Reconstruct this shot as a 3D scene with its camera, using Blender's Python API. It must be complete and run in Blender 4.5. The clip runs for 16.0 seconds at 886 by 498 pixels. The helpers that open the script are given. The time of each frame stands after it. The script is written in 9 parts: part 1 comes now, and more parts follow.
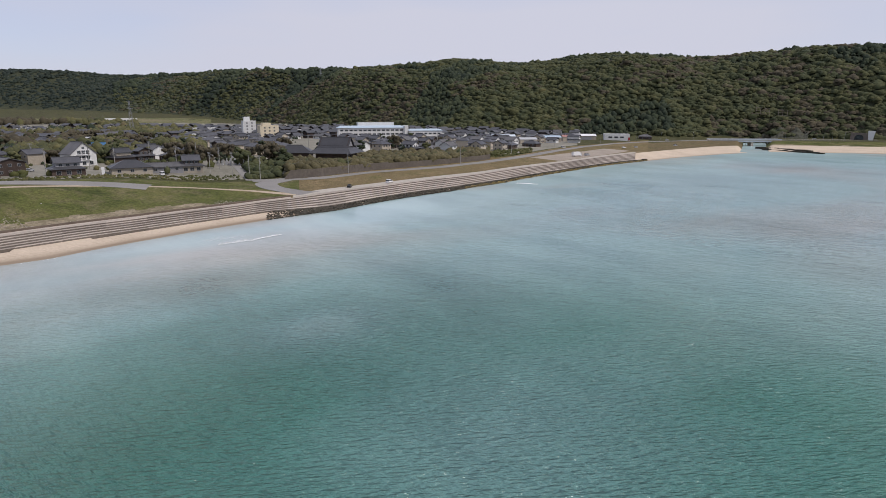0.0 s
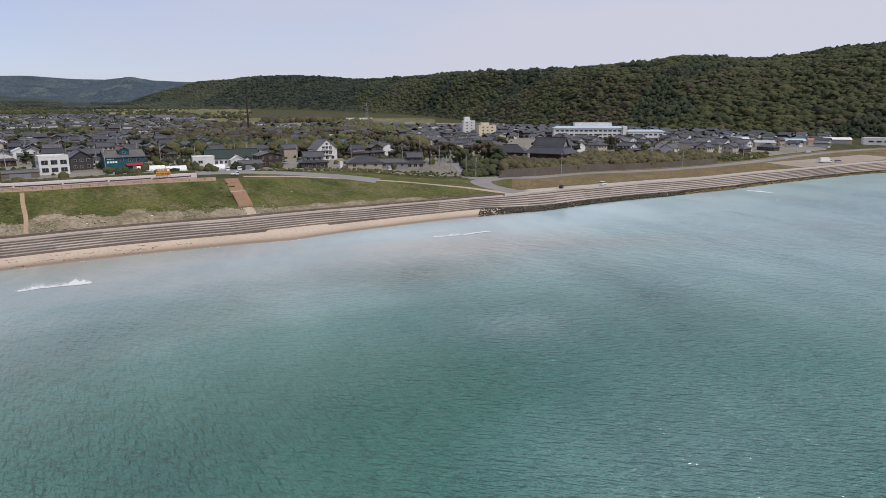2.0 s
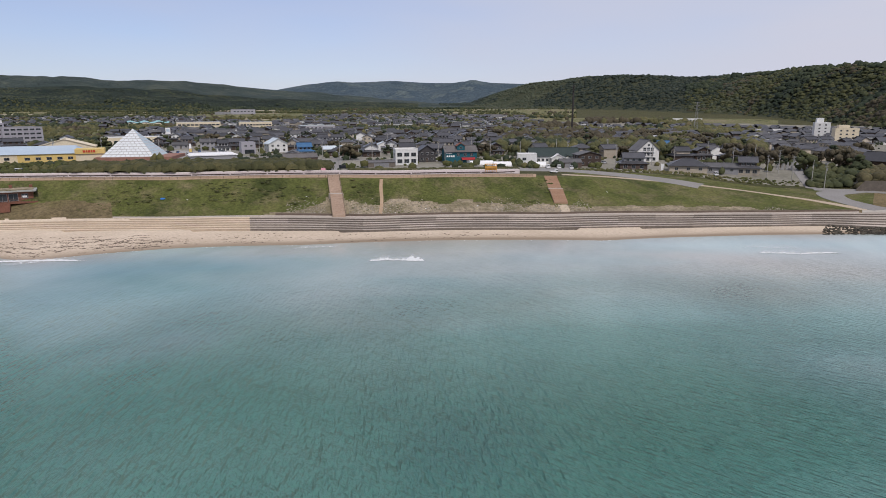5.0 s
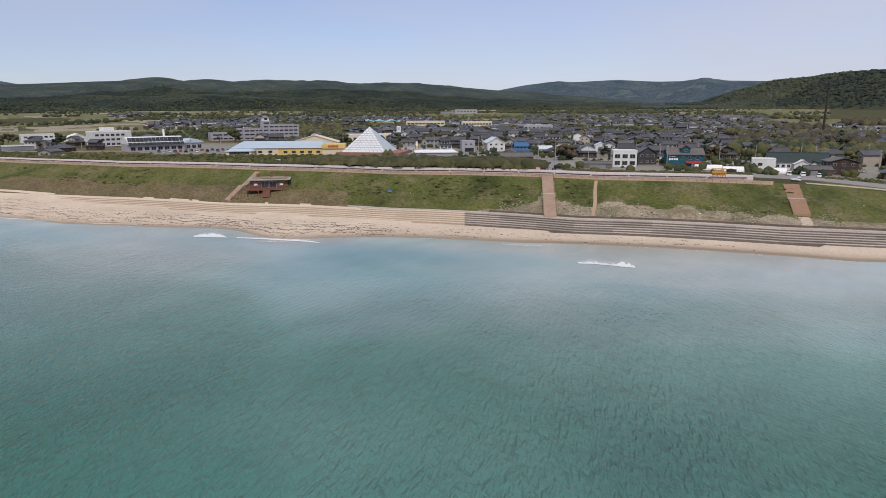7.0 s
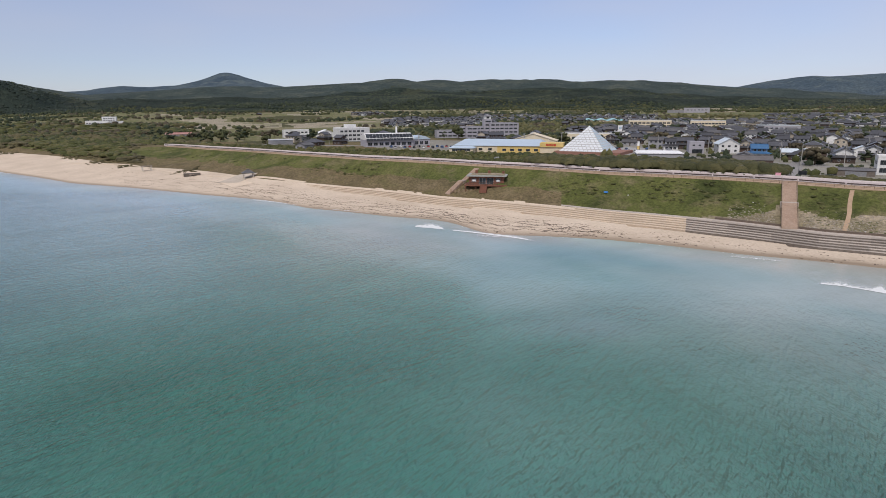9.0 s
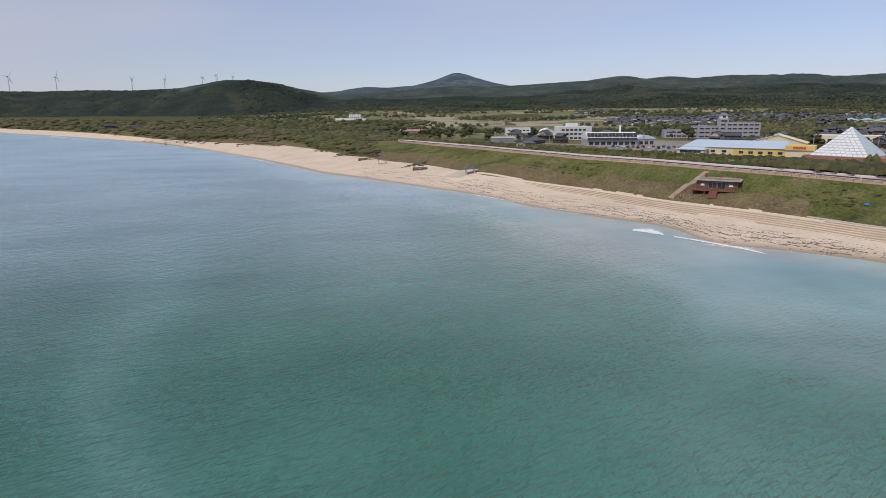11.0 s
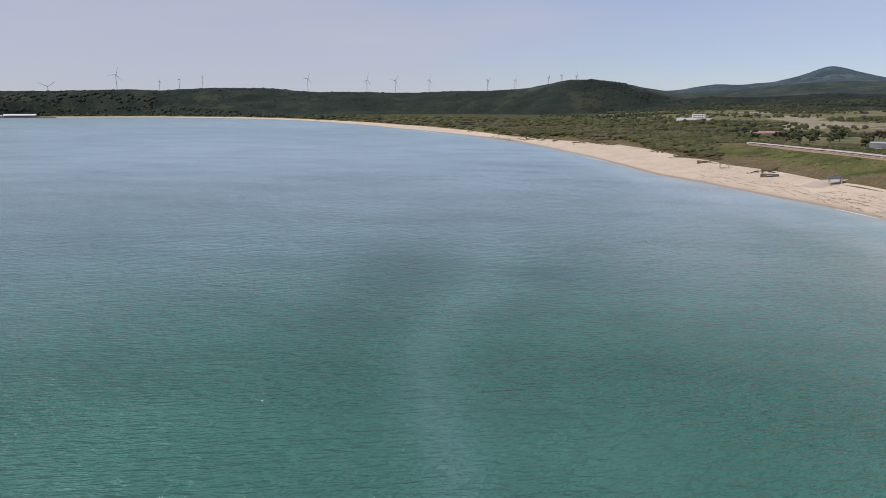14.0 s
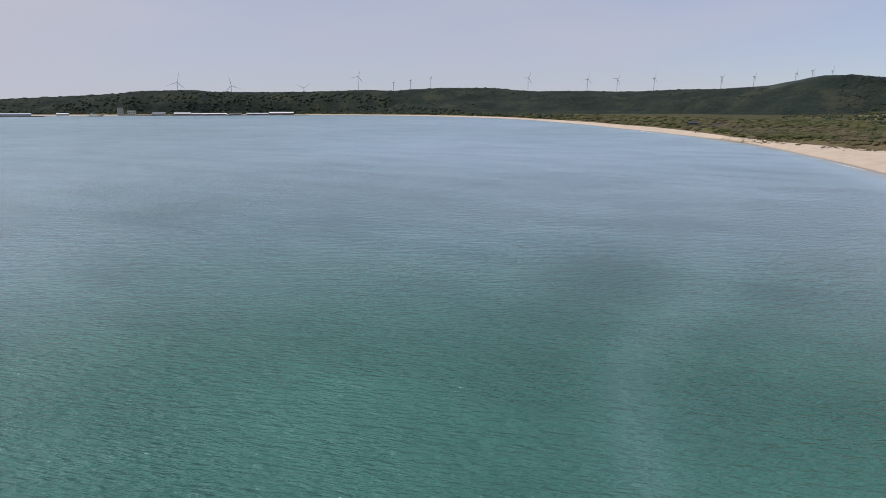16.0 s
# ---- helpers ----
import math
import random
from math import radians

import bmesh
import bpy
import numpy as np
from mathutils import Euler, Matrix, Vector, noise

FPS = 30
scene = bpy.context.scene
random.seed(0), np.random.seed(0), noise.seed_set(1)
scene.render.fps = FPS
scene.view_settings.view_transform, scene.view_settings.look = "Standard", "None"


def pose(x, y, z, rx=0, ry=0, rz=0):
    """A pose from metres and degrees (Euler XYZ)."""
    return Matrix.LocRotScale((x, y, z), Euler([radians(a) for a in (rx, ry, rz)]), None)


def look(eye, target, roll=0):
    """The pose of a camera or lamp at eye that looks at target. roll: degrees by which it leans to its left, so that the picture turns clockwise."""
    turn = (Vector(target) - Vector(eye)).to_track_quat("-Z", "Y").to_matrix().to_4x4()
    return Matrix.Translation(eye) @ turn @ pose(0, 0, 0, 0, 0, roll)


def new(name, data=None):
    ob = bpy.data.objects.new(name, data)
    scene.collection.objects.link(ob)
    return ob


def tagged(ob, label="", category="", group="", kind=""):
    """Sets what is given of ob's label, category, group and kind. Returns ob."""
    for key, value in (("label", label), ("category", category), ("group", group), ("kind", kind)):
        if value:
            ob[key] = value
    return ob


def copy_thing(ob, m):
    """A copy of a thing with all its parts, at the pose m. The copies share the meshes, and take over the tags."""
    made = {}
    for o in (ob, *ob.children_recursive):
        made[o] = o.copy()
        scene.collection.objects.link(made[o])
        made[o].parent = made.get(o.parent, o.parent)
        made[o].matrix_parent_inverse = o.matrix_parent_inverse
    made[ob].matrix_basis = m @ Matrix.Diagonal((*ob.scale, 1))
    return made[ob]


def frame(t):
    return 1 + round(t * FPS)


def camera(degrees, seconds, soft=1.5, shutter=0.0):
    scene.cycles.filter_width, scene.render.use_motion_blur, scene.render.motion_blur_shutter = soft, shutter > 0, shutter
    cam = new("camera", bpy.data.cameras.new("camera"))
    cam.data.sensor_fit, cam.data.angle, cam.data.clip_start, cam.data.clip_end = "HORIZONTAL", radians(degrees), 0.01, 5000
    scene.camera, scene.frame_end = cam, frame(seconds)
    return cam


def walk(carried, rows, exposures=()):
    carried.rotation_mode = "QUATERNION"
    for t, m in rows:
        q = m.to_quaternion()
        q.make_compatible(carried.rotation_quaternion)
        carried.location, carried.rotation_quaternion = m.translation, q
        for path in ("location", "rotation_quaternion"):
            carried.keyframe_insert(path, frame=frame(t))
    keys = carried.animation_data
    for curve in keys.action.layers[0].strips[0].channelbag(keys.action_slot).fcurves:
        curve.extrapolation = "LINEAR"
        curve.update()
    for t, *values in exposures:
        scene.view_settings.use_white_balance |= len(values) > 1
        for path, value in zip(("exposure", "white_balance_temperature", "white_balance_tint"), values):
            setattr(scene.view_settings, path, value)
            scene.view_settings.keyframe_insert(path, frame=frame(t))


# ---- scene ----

# ---------------------------------------------------------------- camera: a drone hovering 40 m over the sea, panning left
EYE = 40.0
cam = camera(70.74, 16.0, 0.65)
PAN = [(0, 0.00, -12.74, -0.02), (0.5, 4.90, -12.73, 0.07), (1, 9.71, -12.74, 0.14), (1.5, 14.50, -12.72, 0.15), (2, 19.29, -12.71, 0.11), (2.5, 24.03, -12.71, 0.15), (3, 28.68, -12.70, 0.17), (3.5, 33.38, -12.67, 0.15), (4, 38.17, -12.66, 0.16), (6.5, 62.30, -12.62, 0.11), (7, 67.21, -12.61, 0.13), (7.5, 72.08, -12.63, 0.10), (8, 76.97, -12.64, 0.09), (8.5, 81.84, -12.66, 0.13), (9, 86.78, -12.67, 0.20), (11.5, 111.53, -12.74, 0.24), (12, 116.52, -12.74, 0.24), (12.5, 121.46, -12.74, 0.17), (13, 126.39, -12.74, 0.16), (13.5, 131.31, -12.72, 0.17), (14, 136.26, -12.73, 0.12), (14.5, 141.25, -12.71, 0.17), (15, 146.25, -12.70, 0.14), (15.5, 151.13, -12.73, 0.06), (16, 155.61, -12.78, 0.01)]
walk(cam, [(t, pose(0, 0, EYE, 90 + tilt, lean, turn)) for t, turn, tilt, lean in PAN], [(0, 0.03, 6620, 13), (16, 0.03, 6620, 13)])

# ---------------------------------------------------------------- world and sun
SUN_TURN, SUN_HEIGHT = 112.0, 52.0
world = bpy.data.worlds.new("world")
scene.world = world
world.use_nodes = True
wn, wl = world.node_tree.nodes, world.node_tree.links
wn.clear()
sky = wn.new("ShaderNodeTexSky")
sky.sky_type, sky.sun_disc = "NISHITA", False
sky.sun_elevation, sky.sun_rotation = radians(SUN_HEIGHT), radians(SUN_TURN)
sky.altitude, sky.air_density, sky.dust_density, sky.ozone_density = 0, 1.0, 0.2, 2.5
# thin high cloud: a milky veil that thins out in long streaks
wco = wn.new("ShaderNodeTexCoord")
wmap = wn.new("ShaderNodeMapping")
wmap.inputs["Scale"].default_value = (1.0, 1.0, 5.0)
wnoi = wn.new("ShaderNodeTexNoise")
wnoi.inputs["Scale"].default_value, wnoi.inputs["Detail"].default_value = 1.3, 3.0
wramp = wn.new("ShaderNodeMapRange")
wramp.inputs["From Min"].default_value, wramp.inputs["From Max"].default_value = 0.35, 0.65
wramp.inputs["To Min"].default_value, wramp.inputs["To Max"].default_value = 0.50, 0.86
wmix = wn.new("ShaderNodeMix")
wmix.data_type = "RGBA"
wmix.inputs["B"].default_value = (5.0, 5.25, 6.2, 1)
wbg = wn.new("ShaderNodeBackground")
wbg.inputs["Strength"].default_value = 0.11
wout = wn.new("ShaderNodeOutputWorld")
wl.new(wco.outputs["Generated"], wmap.inputs["Vector"])
wl.new(wmap.outputs["Vector"], wnoi.inputs["Vector"])
wl.new(wnoi.outputs["Fac"], wramp.inputs["Value"])
wdot = wn.new("ShaderNodeVectorMath")
wdot.operation = "DOT_PRODUCT"
wdot.inputs[1].default_value = (-0.99, -0.14, 0.0)
wthin = wn.new("ShaderNodeMapRange")
wthin.interpolation_type = "SMOOTHSTEP"
wthin.inputs["From Min"].default_value, wthin.inputs["From Max"].default_value = 0.35, 1.0
wthin.inputs["To Min"].default_value, wthin.inputs["To Max"].default_value = 0.16, -0.10
wsum = wn.new("ShaderNodeMath")
wsum.use_clamp = True
wl.new(wco.outputs["Generated"], wdot.inputs[0])
wl.new(wdot.outputs["Value"], wthin.inputs["Value"])
wl.new(wramp.outputs["Result"], wsum.inputs[0])
wl.new(wthin.outputs["Result"], wsum.inputs[1])
wl.new(wsum.outputs["Value"], wmix.inputs["Factor"])
wtint = wn.new("ShaderNodeMix")
wtint.data_type, wtint.blend_type = "RGBA", "MULTIPLY"
wtint.inputs["Factor"].default_value, wtint.inputs["B"].default_value = 1.0, (0.77, 0.86, 1.11, 1)
wl.new(sky.outputs["Color"], wtint.inputs["A"])
wl.new(wtint.outputs["Result"], wmix.inputs["A"])
# the veil is thicker and greyer towards the north headland
wdot2 = wn.new("ShaderNodeVectorMath")
wdot2.operation = "DOT_PRODUCT"
wdot2.inputs[1].default_value = (-0.17, -0.98, 0.0)
wgrey = wn.new("ShaderNodeMapRange")
wgrey.inputs["From Min"].default_value, wgrey.inputs["From Max"].default_value = -1.0, 1.0
wgrey.inputs["To Min"].default_value, wgrey.inputs["To Max"].default_value = 1.06, 0.87
wshade = wn.new("ShaderNodeVectorMath")
wshade.operation = "SCALE"
wl.new(wco.outputs["Generated"], wdot2.inputs[0])
wl.new(wdot2.outputs["Value"], wgrey.inputs["Value"])
wl.new(wmix.outputs["Result"], wshade.inputs[0])
wl.new(wgrey.outputs["Result"], wshade.inputs["Scale"])
wl.new(wshade.outputs["Vector"], wbg.inputs["Color"])
wl.new(wbg.outputs["Background"], wout.inputs["Surface"])
sun = new("sun", bpy.data.lights.new("sun", "SUN"))
sun.data.energy, sun.data.angle, sun.data.color = 2.3, radians(0.6), (1.0, 0.95, 0.88)
sun_way = Vector((math.sin(radians(SUN_TURN)) * math.cos(radians(SUN_HEIGHT)), math.cos(radians(SUN_TURN)) * math.cos(radians(SUN_HEIGHT)), math.sin(radians(SUN_HEIGHT))))
sun.matrix_world = look(sun_way * 300, (0, 0, 0))
scene.view_settings.exposure = 0.0

# ---------------------------------------------------------------- numbers: smooth noise and plan lines
def lattice(ix, iy, seed):
    n = (ix.astype(np.int64) * 374761393 + iy.astype(np.int64) * 668265263 + seed * 982451653) & 0x7FFFFFFF
    n = ((n ^ (n >> 13)) * 1274126177) & 0x7FFFFFFF
    return ((n ^ (n >> 16)) & 0xFFFF) / 65535.0


def value_noise(x, y, seed=0):
    ix, iy = np.floor(x), np.floor(y)
    fx, fy = x - ix, y - iy
    fx, fy = fx * fx * (3 - 2 * fx), fy * fy * (3 - 2 * fy)
    a, b = lattice(ix, iy, seed), lattice(ix + 1, iy, seed)
    c, d = lattice(ix, iy + 1, seed), lattice(ix + 1, iy + 1, seed)
    return (a + (b - a) * fx) * (1 - fy) + (c + (d - c) * fx) * fy


def fbm(x, y, size, octaves=4, seed=0):
    """Noise between about -1 and 1 whose largest forms are size metres wide."""
    x, y = np.asarray(x, float) / size, np.asarray(y, float) / size
    total, amp, norm = 0, 1.0, 0
    for k in range(octaves):
        total = total + amp * (value_noise(x, y, seed + 17 * k) - 0.5)
        norm, amp, x, y = norm + amp, amp * 0.5, x * 2.03 + 11.7, y * 2.03 + 5.3
    return 2 * total / norm


def smooth(a, b, v):
    u = np.clip((v - a) / (b - a), 0, 1)
    return u * u * (3 - 2 * u)


AZ = np.arange(-80, 205.01, 0.1)


def plan_line(text, soft=0.7):
    """A line round the bay, written as bearing:value, smoothed over soft degrees."""
    az, val = zip(*[map(float, w.split(":")) for w in text.split()])
    v = np.interp(AZ, az, val)
    if soft:
        k = np.exp(-0.5 * (np.arange(-40, 41) * 0.1 / soft) ** 2)
        v = np.convolve(np.pad(v, 40, mode="edge"), k / k.sum(), mode="valid")
    return lambda a: np.interp(a, AZ, v)


# distances from the point below the camera, by bearing (degrees left of its first view), set to fit its view
SHORE = plan_line("-80:1600 -50:900 -36:690 -30:668 -27.5:664 -24:612 -20.6:556 -18:512 -10.9:407 -5.8:345 -0.6:305 9.6:251 16.6:232 24:214 33:196 "
                  "42:192 51:190 60.5:189 72:197 78:199 81:199 82.5:200 84:208 86:221 88:228 92:236 99:261 103:292 107.8:319 111:344 117.6:405 121.5:493 125.4:609 "
                  "133.1:915 136.5:1075 140.3:1290 145:1740 148.8:2200 152:2560 155.2:2850 160:3250 167:3480 179:3490 190:3900 205:4400", 0.5)
TOE = plan_line("-80:1640 -50:940 -36:745 -30:725 -27.5:720 -24:690 -20:600 -18:560 -10.9:433 -3.3:350 5:300 13.5:262 19.6:244 26.5:230 38:215 55:210 72:229 87:262 "
                "96.6:306 103:342 108:400 111:425 114:445 118:560 121.5:645 126:705 130.7:825 133.1:950 140.3:1400 145:1810 148.8:2260 152:2620 155.2:2910 160:3290 167:3520 179:3530 190:3960 205:4450")
TOE_Z = plan_line("-80:4 -24:3.2 -18:3.8 100:4 108:4.6 118:5.5 140:5 160:4 205:4")
CREST = plan_line("-80:1700 -36:790 -24:740 -20:680 -15:570 -10.9:500 -3.3:390 1.8:362 7:332 11.5:300 13.5:272 20:276 29:270 34:256 38:251 45:241 53:237 57.8:243 72:253 83:281 94:323 100:368 107:441 110.7:510 "
                  "114:520 118:600 121.5:690 126:755 130.7:870 133.1:1000 140.3:1470 145:1880 148.8:2350 152:2700 155.2:2990 160:3360 167:3580 179:3590 190:4020 205:4500")
CREST_Z = plan_line("-80:6 -20:5.2 -10.9:5 -3:5.8 7:5.8 11.5:5 13.5:4.4 20:6.8 29:10.5 34:12.4 38:13.4 45:14.4 94:14.5 107:14 111:13.5 116:10 122:9.5 130:9 143:7.5 160:7 205:7", 1.2)
BACK = plan_line("-80:1730 -36:820 -24:790 -20:770 -15:650 -10.9:570 -7:470 -3.3:410 1.8:372 7:347 11.5:321 14:318 20:300 29:296 38:276 45:261 53:256 57.8:262 72:272 83:301 94:345 100:392 107:472 110.7:536 "
                 "114:545 118:630 121.5:720 126:790 130.7:905 133.1:1040 140.3:1520 145:1930 148.8:2410 152:2760 155.2:3050 160:3420 167:3640 179:3650 190:4080 205:4560")
BACK_Z = plan_line("-80:6 -20:6 -8:6 0:6 12:5.6 16:5.2 22:7 27:10.5 34:12.4 38:13.4 45:14.4 94:14.5 107:14 111:13.5 116:10.5 122:10.5 130:10 143:8.5 160:8 205:8", 1.2)
FOOT_Z = 1.0
REVET = plan_line("-80:0 -19:0 -17.5:1 63:1 67:0.85 96:0.8 103:0 205:0", 0.3)
BANK = plan_line("-80:45 -7:45 -4.5:5 13.6:5 15.5:45 57.5:45 59:85 78:85 80:45 205:45", 0.3)
PLAIN_Z = plan_line("-80:7 -20:7 -8:7 -3:9 12:9.2 25:10.5 35:11 45:12 95:11.5 110:10.5 120:10 135:9 205:8", 2)
# ridges: where the slope begins, where its crest runs and how high that stands over the eye, in degrees
RIDGES = [
    ("-80:1100 -50:900 -36:800 -25:800 -15:800 -5:830 0:860 6:950 12:1100 20:1500 30:2000 40:2500 45:2900", "-80:1500 -36:1060 -15:1080 0:1150 10:1350 20:1900 30:2500 40:3100 45:3400",
     "-80:3 -50:4 -34:3.75 -28:3.85 -24.5:3.78 -21.6:3.55 -18:3.8 -14.6:4.15 -11.6:4 -9.7:3.65 -6.7:3.45 -3.8:3.65 -0.8:3.85 2.2:3.4 7.2:3.15 11:2.9 15:2.75 18.5:2.7 23:2.4 27:2.4 31:2.6 34.7:2.6 38:2.2 40.3:1.95 43:1.2 46:0.2 50:-1 205:-1", -45),
    ("-80:3600 205:3600", "-80:4350 205:4350",
     "-80:1 20:1.5 36:2.0 40:2.2 44:2.35 49:2.33 52.2:2.54 55:2.4 57.4:2.35 59.4:2.14 62.3:1.7 65:1.2 69:0.8 205:0.2", 30),
    ("-80:2300 60:2500 90:2400 115:2600 205:3400", "-80:3500 60:3700 90:3700 120:3500 205:3900",
     "-80:-1 48:0.5 55:1.2 60:1.55 63.5:1.74 67:2.05 71.3:2.3 75:2.25 83:2.25 89:2.08 92:2.22 95.2:2.25 99.2:2.03 102:1.9 105:1.85 109:1.7 113:1.4 117:1.1 122:0.9 205:0", 22),
    ("-80:3700 205:3700", "-80:4500 205:4500",
     "-80:-1 96:0.8 100:1.7 102:1.98 103.6:2.32 104.6:2.7 105.5:2.83 106.4:2.6 107.4:2.2 109:1.8 111.4:1.68 113.2:1.76 115:1.55 117:1.37 119.7:1.5 124:0.8 205:0", 20),
    ("-80:2600 116:2600 126:2300 140:3000 150:3350 160:3580 175:3590 185:3850 205:4450", "-80:3300 118:3100 130:3100 140:3500 150:3750 160:3880 175:3950 185:4250 205:4750",
     "-80:-1 112:0.2 116:1.2 119.7:1.8 122:1.95 125.6:2.02 128:1.7 131:1.5 135:1.5 139:1.36 144:1.34 147.8:1.36 151:1.7 156:1.72 160:1.4 165:1.34 172:1.3 178.6:1.28 183:1.05 186.6:0.82 190:0.62 205:0.3", 12),
]
RIDGES.append(("-80:2400 56:2450 64:2380 90:2300 104:2280 118:2400 205:2600", "-80:2850 56:2900 90:2850 118:2900 205:3000",
     "-80:-2 50:-1 56:0.45 61:0.8 66:0.65 70:0.95 75:1.15 80:0.9 84:1.05 88:1.25 92:1.0 97:1.15 101:0.85 105:1.05 110:0.8 114:0.9 119:0.3 123:-1 205:-2", 11))
RIDGES = [(plan_line(a, 1.2), plan_line(b, 1.2), plan_line(c, 0.5), tree) for a, b, c, tree in RIDGES]


def step_foot(a):
    """Where the stepped sea wall begins."""
    k = smooth(11, 17, a)
    return (SHORE(a) + 6) * (1 - k) + (TOE(a) - 8.5) * k


def bearing(x, y):
    a = np.degrees(np.arctan2(-np.asarray(x, float), np.asarray(y, float)))
    return np.where(a < -150, a + 360, a)


def ground_polar(a, d):
    x, y = -np.sin(np.radians(a)) * d, np.cos(np.radians(a)) * d
    w, t, c, b = SHORE(a), TOE(a), CREST(a), BACK(a)
    tz, cz, bz, pz = TOE_Z(a), CREST_Z(a), BACK_Z(a), PLAIN_Z(a)
    beach = np.clip((d - w) / np.maximum(t - w, 1), 0, 1)
    z = np.where(d < w, np.maximum((d - w) * 0.05, -6), tz * (0.8 * beach + 0.2 * beach ** 2))
    foot = step_foot(a)
    low = np.where(d < foot, FOOT_Z * np.clip((d - w) / np.maximum(foot - w, 1), 0, 1), FOOT_Z - 0.35 + (tz - FOOT_Z) * np.clip((d - foot) / np.maximum(t - foot, 1), 0, 1) - 0.3)
    z = np.where((d > w) & (d < t), z + (np.minimum(low, z) - z) * REVET(a), z)
    shelf = 3.6 * smooth(13.2, 14.5, a) * (1 - smooth(75, 78, a))
    face = np.clip((d - t - shelf) / np.maximum(c - t - shelf, 1), 0, 1)
    z = np.where(d > t, tz + (cz - tz) * (0.92 * face + 0.08 * face * face), z)
    top = np.clip((d - c) / np.maximum(b - c, 1), 0, 1)
    z = np.where(d > c, cz + (bz - cz) * top, z)
    z = np.where(d > b, bz + (pz - bz) * smooth(0, BANK(a), d - b) + (7 + 20 * smooth(14, 24, a) * smooth(126, 114, a)) * smooth(450, 2250, d - b), z)
    rough = smooth(0, 12, d - b)
    z = z + rough * (0.5 * fbm(x, y, 60, 3, 3)) + smooth(40, 300, d - b) * 1.6 * fbm(x, y, 320, 3, 5)
    dune = smooth(110, 116, a)
    z = z + dune * smooth(0, 40, d - t) * (1 - smooth(250, 500, d - t)) * 3.0 * fbm(x, y, 70, 3, 9)
    wood = np.zeros_like(z)
    # the little river under the bridge
    river = smooth(-27.5, -27.0, a) * smooth(-25.0, -25.5, a) * smooth(640, 660, d) * smooth(860, 840, d)
    z = z + (-1.5 - z) * river
    for foot, ridge, height, tree in RIDGES:
        f, r = foot(a), ridge(a)
        f = np.maximum(f * (1 + 0.05 * fbm(x, y, 300, 3, 21)), b + 25)
        top_z = EYE + r * np.tan(np.radians(height(a))) - tree * 0.1
        u = np.clip((d - f) / (r - f), 0, 2.5)
        prof = np.where(u < 1, np.sin(np.clip(u, 0, 1) * np.pi / 2) ** 1.25, np.maximum(1 - 0.35 * (u - 1) ** 2, 0))
        spur = 1 + (0.5 if tree < 10 else 0.75) * fbm(x, y, 330 if tree < 10 else 560, 5, 31) * np.clip(u * (1 - u) * 4, 0, 1)
        hill = z + np.maximum(top_z - z, -20) * prof * spur
        use = (d > f) & (hill > z)
        z = np.where(use, hill, z)
        wood = np.where(use & (u > 0.02), 1, wood)
    return z, wood


def ground(x, y):
    z, _ = ground_polar(bearing(x, y), np.hypot(x, y))
    return z


def gz(x, y):
    return float(ground(np.array([x]), np.array([y]))[0])


# ---------------------------------------------------------------- meshes
def part(name, bm, material, parent=None, label=""):
    """Links a bmesh as one mesh object, under a thing or a part."""
    me = bpy.data.meshes.new(name)
    bm.to_mesh(me)
    bm.free()
    for m in material if isinstance(material, (list, tuple)) else [material]:
        me.materials.append(m)
    ob = new(name, me)
    if parent is not None:
        ob.parent = parent
    if label:
        ob["label"] = label
    return ob


def mesh_arrays(name, verts, faces, materials, indices=None, shade=True):
    """A mesh object from arrays of vertices and of triangles or quads."""
    me = bpy.data.meshes.new(name)
    n, k = faces.shape
    me.vertices.add(len(verts))
    me.vertices.foreach_set("co", np.ascontiguousarray(verts, np.float32).ravel())
    me.loops.add(n * k)
    me.loops.foreach_set("vertex_index", np.ascontiguousarray(faces, np.int32).ravel())
    me.polygons.add(n)
    me.polygons.foreach_set("loop_start", np.arange(0, n * k, k, dtype=np.int32))
    if indices is not None:
        me.polygons.foreach_set("material_index", np.ascontiguousarray(indices, np.int32))
    me.polygons.foreach_set("use_smooth", np.full(n, shade, bool))
    for m in materials:
        me.materials.append(m)
    me.update(calc_edges=True)
    return new(name, me)


def box(bm, x0, x1, y0, y1, z0, z1, slot=0):
    v = [bm.verts.new((x, y, z)) for z in (z0, z1) for x, y in ((x0, y0), (x1, y0), (x1, y1), (x0, y1))]
    for f in ((3, 2, 1, 0), (4, 5, 6, 7), (0, 1, 5, 4), (1, 2, 6, 5), (2, 3, 7, 6), (3, 0, 4, 7)):
        bm.faces.new([v[i] for i in f]).material_index = slot
    return v


def prism(bm, outline, z0, z1, slot=0):
    """A closed upright prism over a plan outline."""
    lo = [bm.verts.new((x, y, z0)) for x, y in outline]
    hi = [bm.verts.new((x, y, z1)) for x, y in outline]
    n = len(outline)
    bm.faces.new(hi).material_index = slot
    bm.faces.new(lo[::-1]).material_index = slot
    for i in range(n):
        bm.faces.new((lo[i], lo[(i + 1) % n], hi[(i + 1) % n], hi[i])).material_index = slot


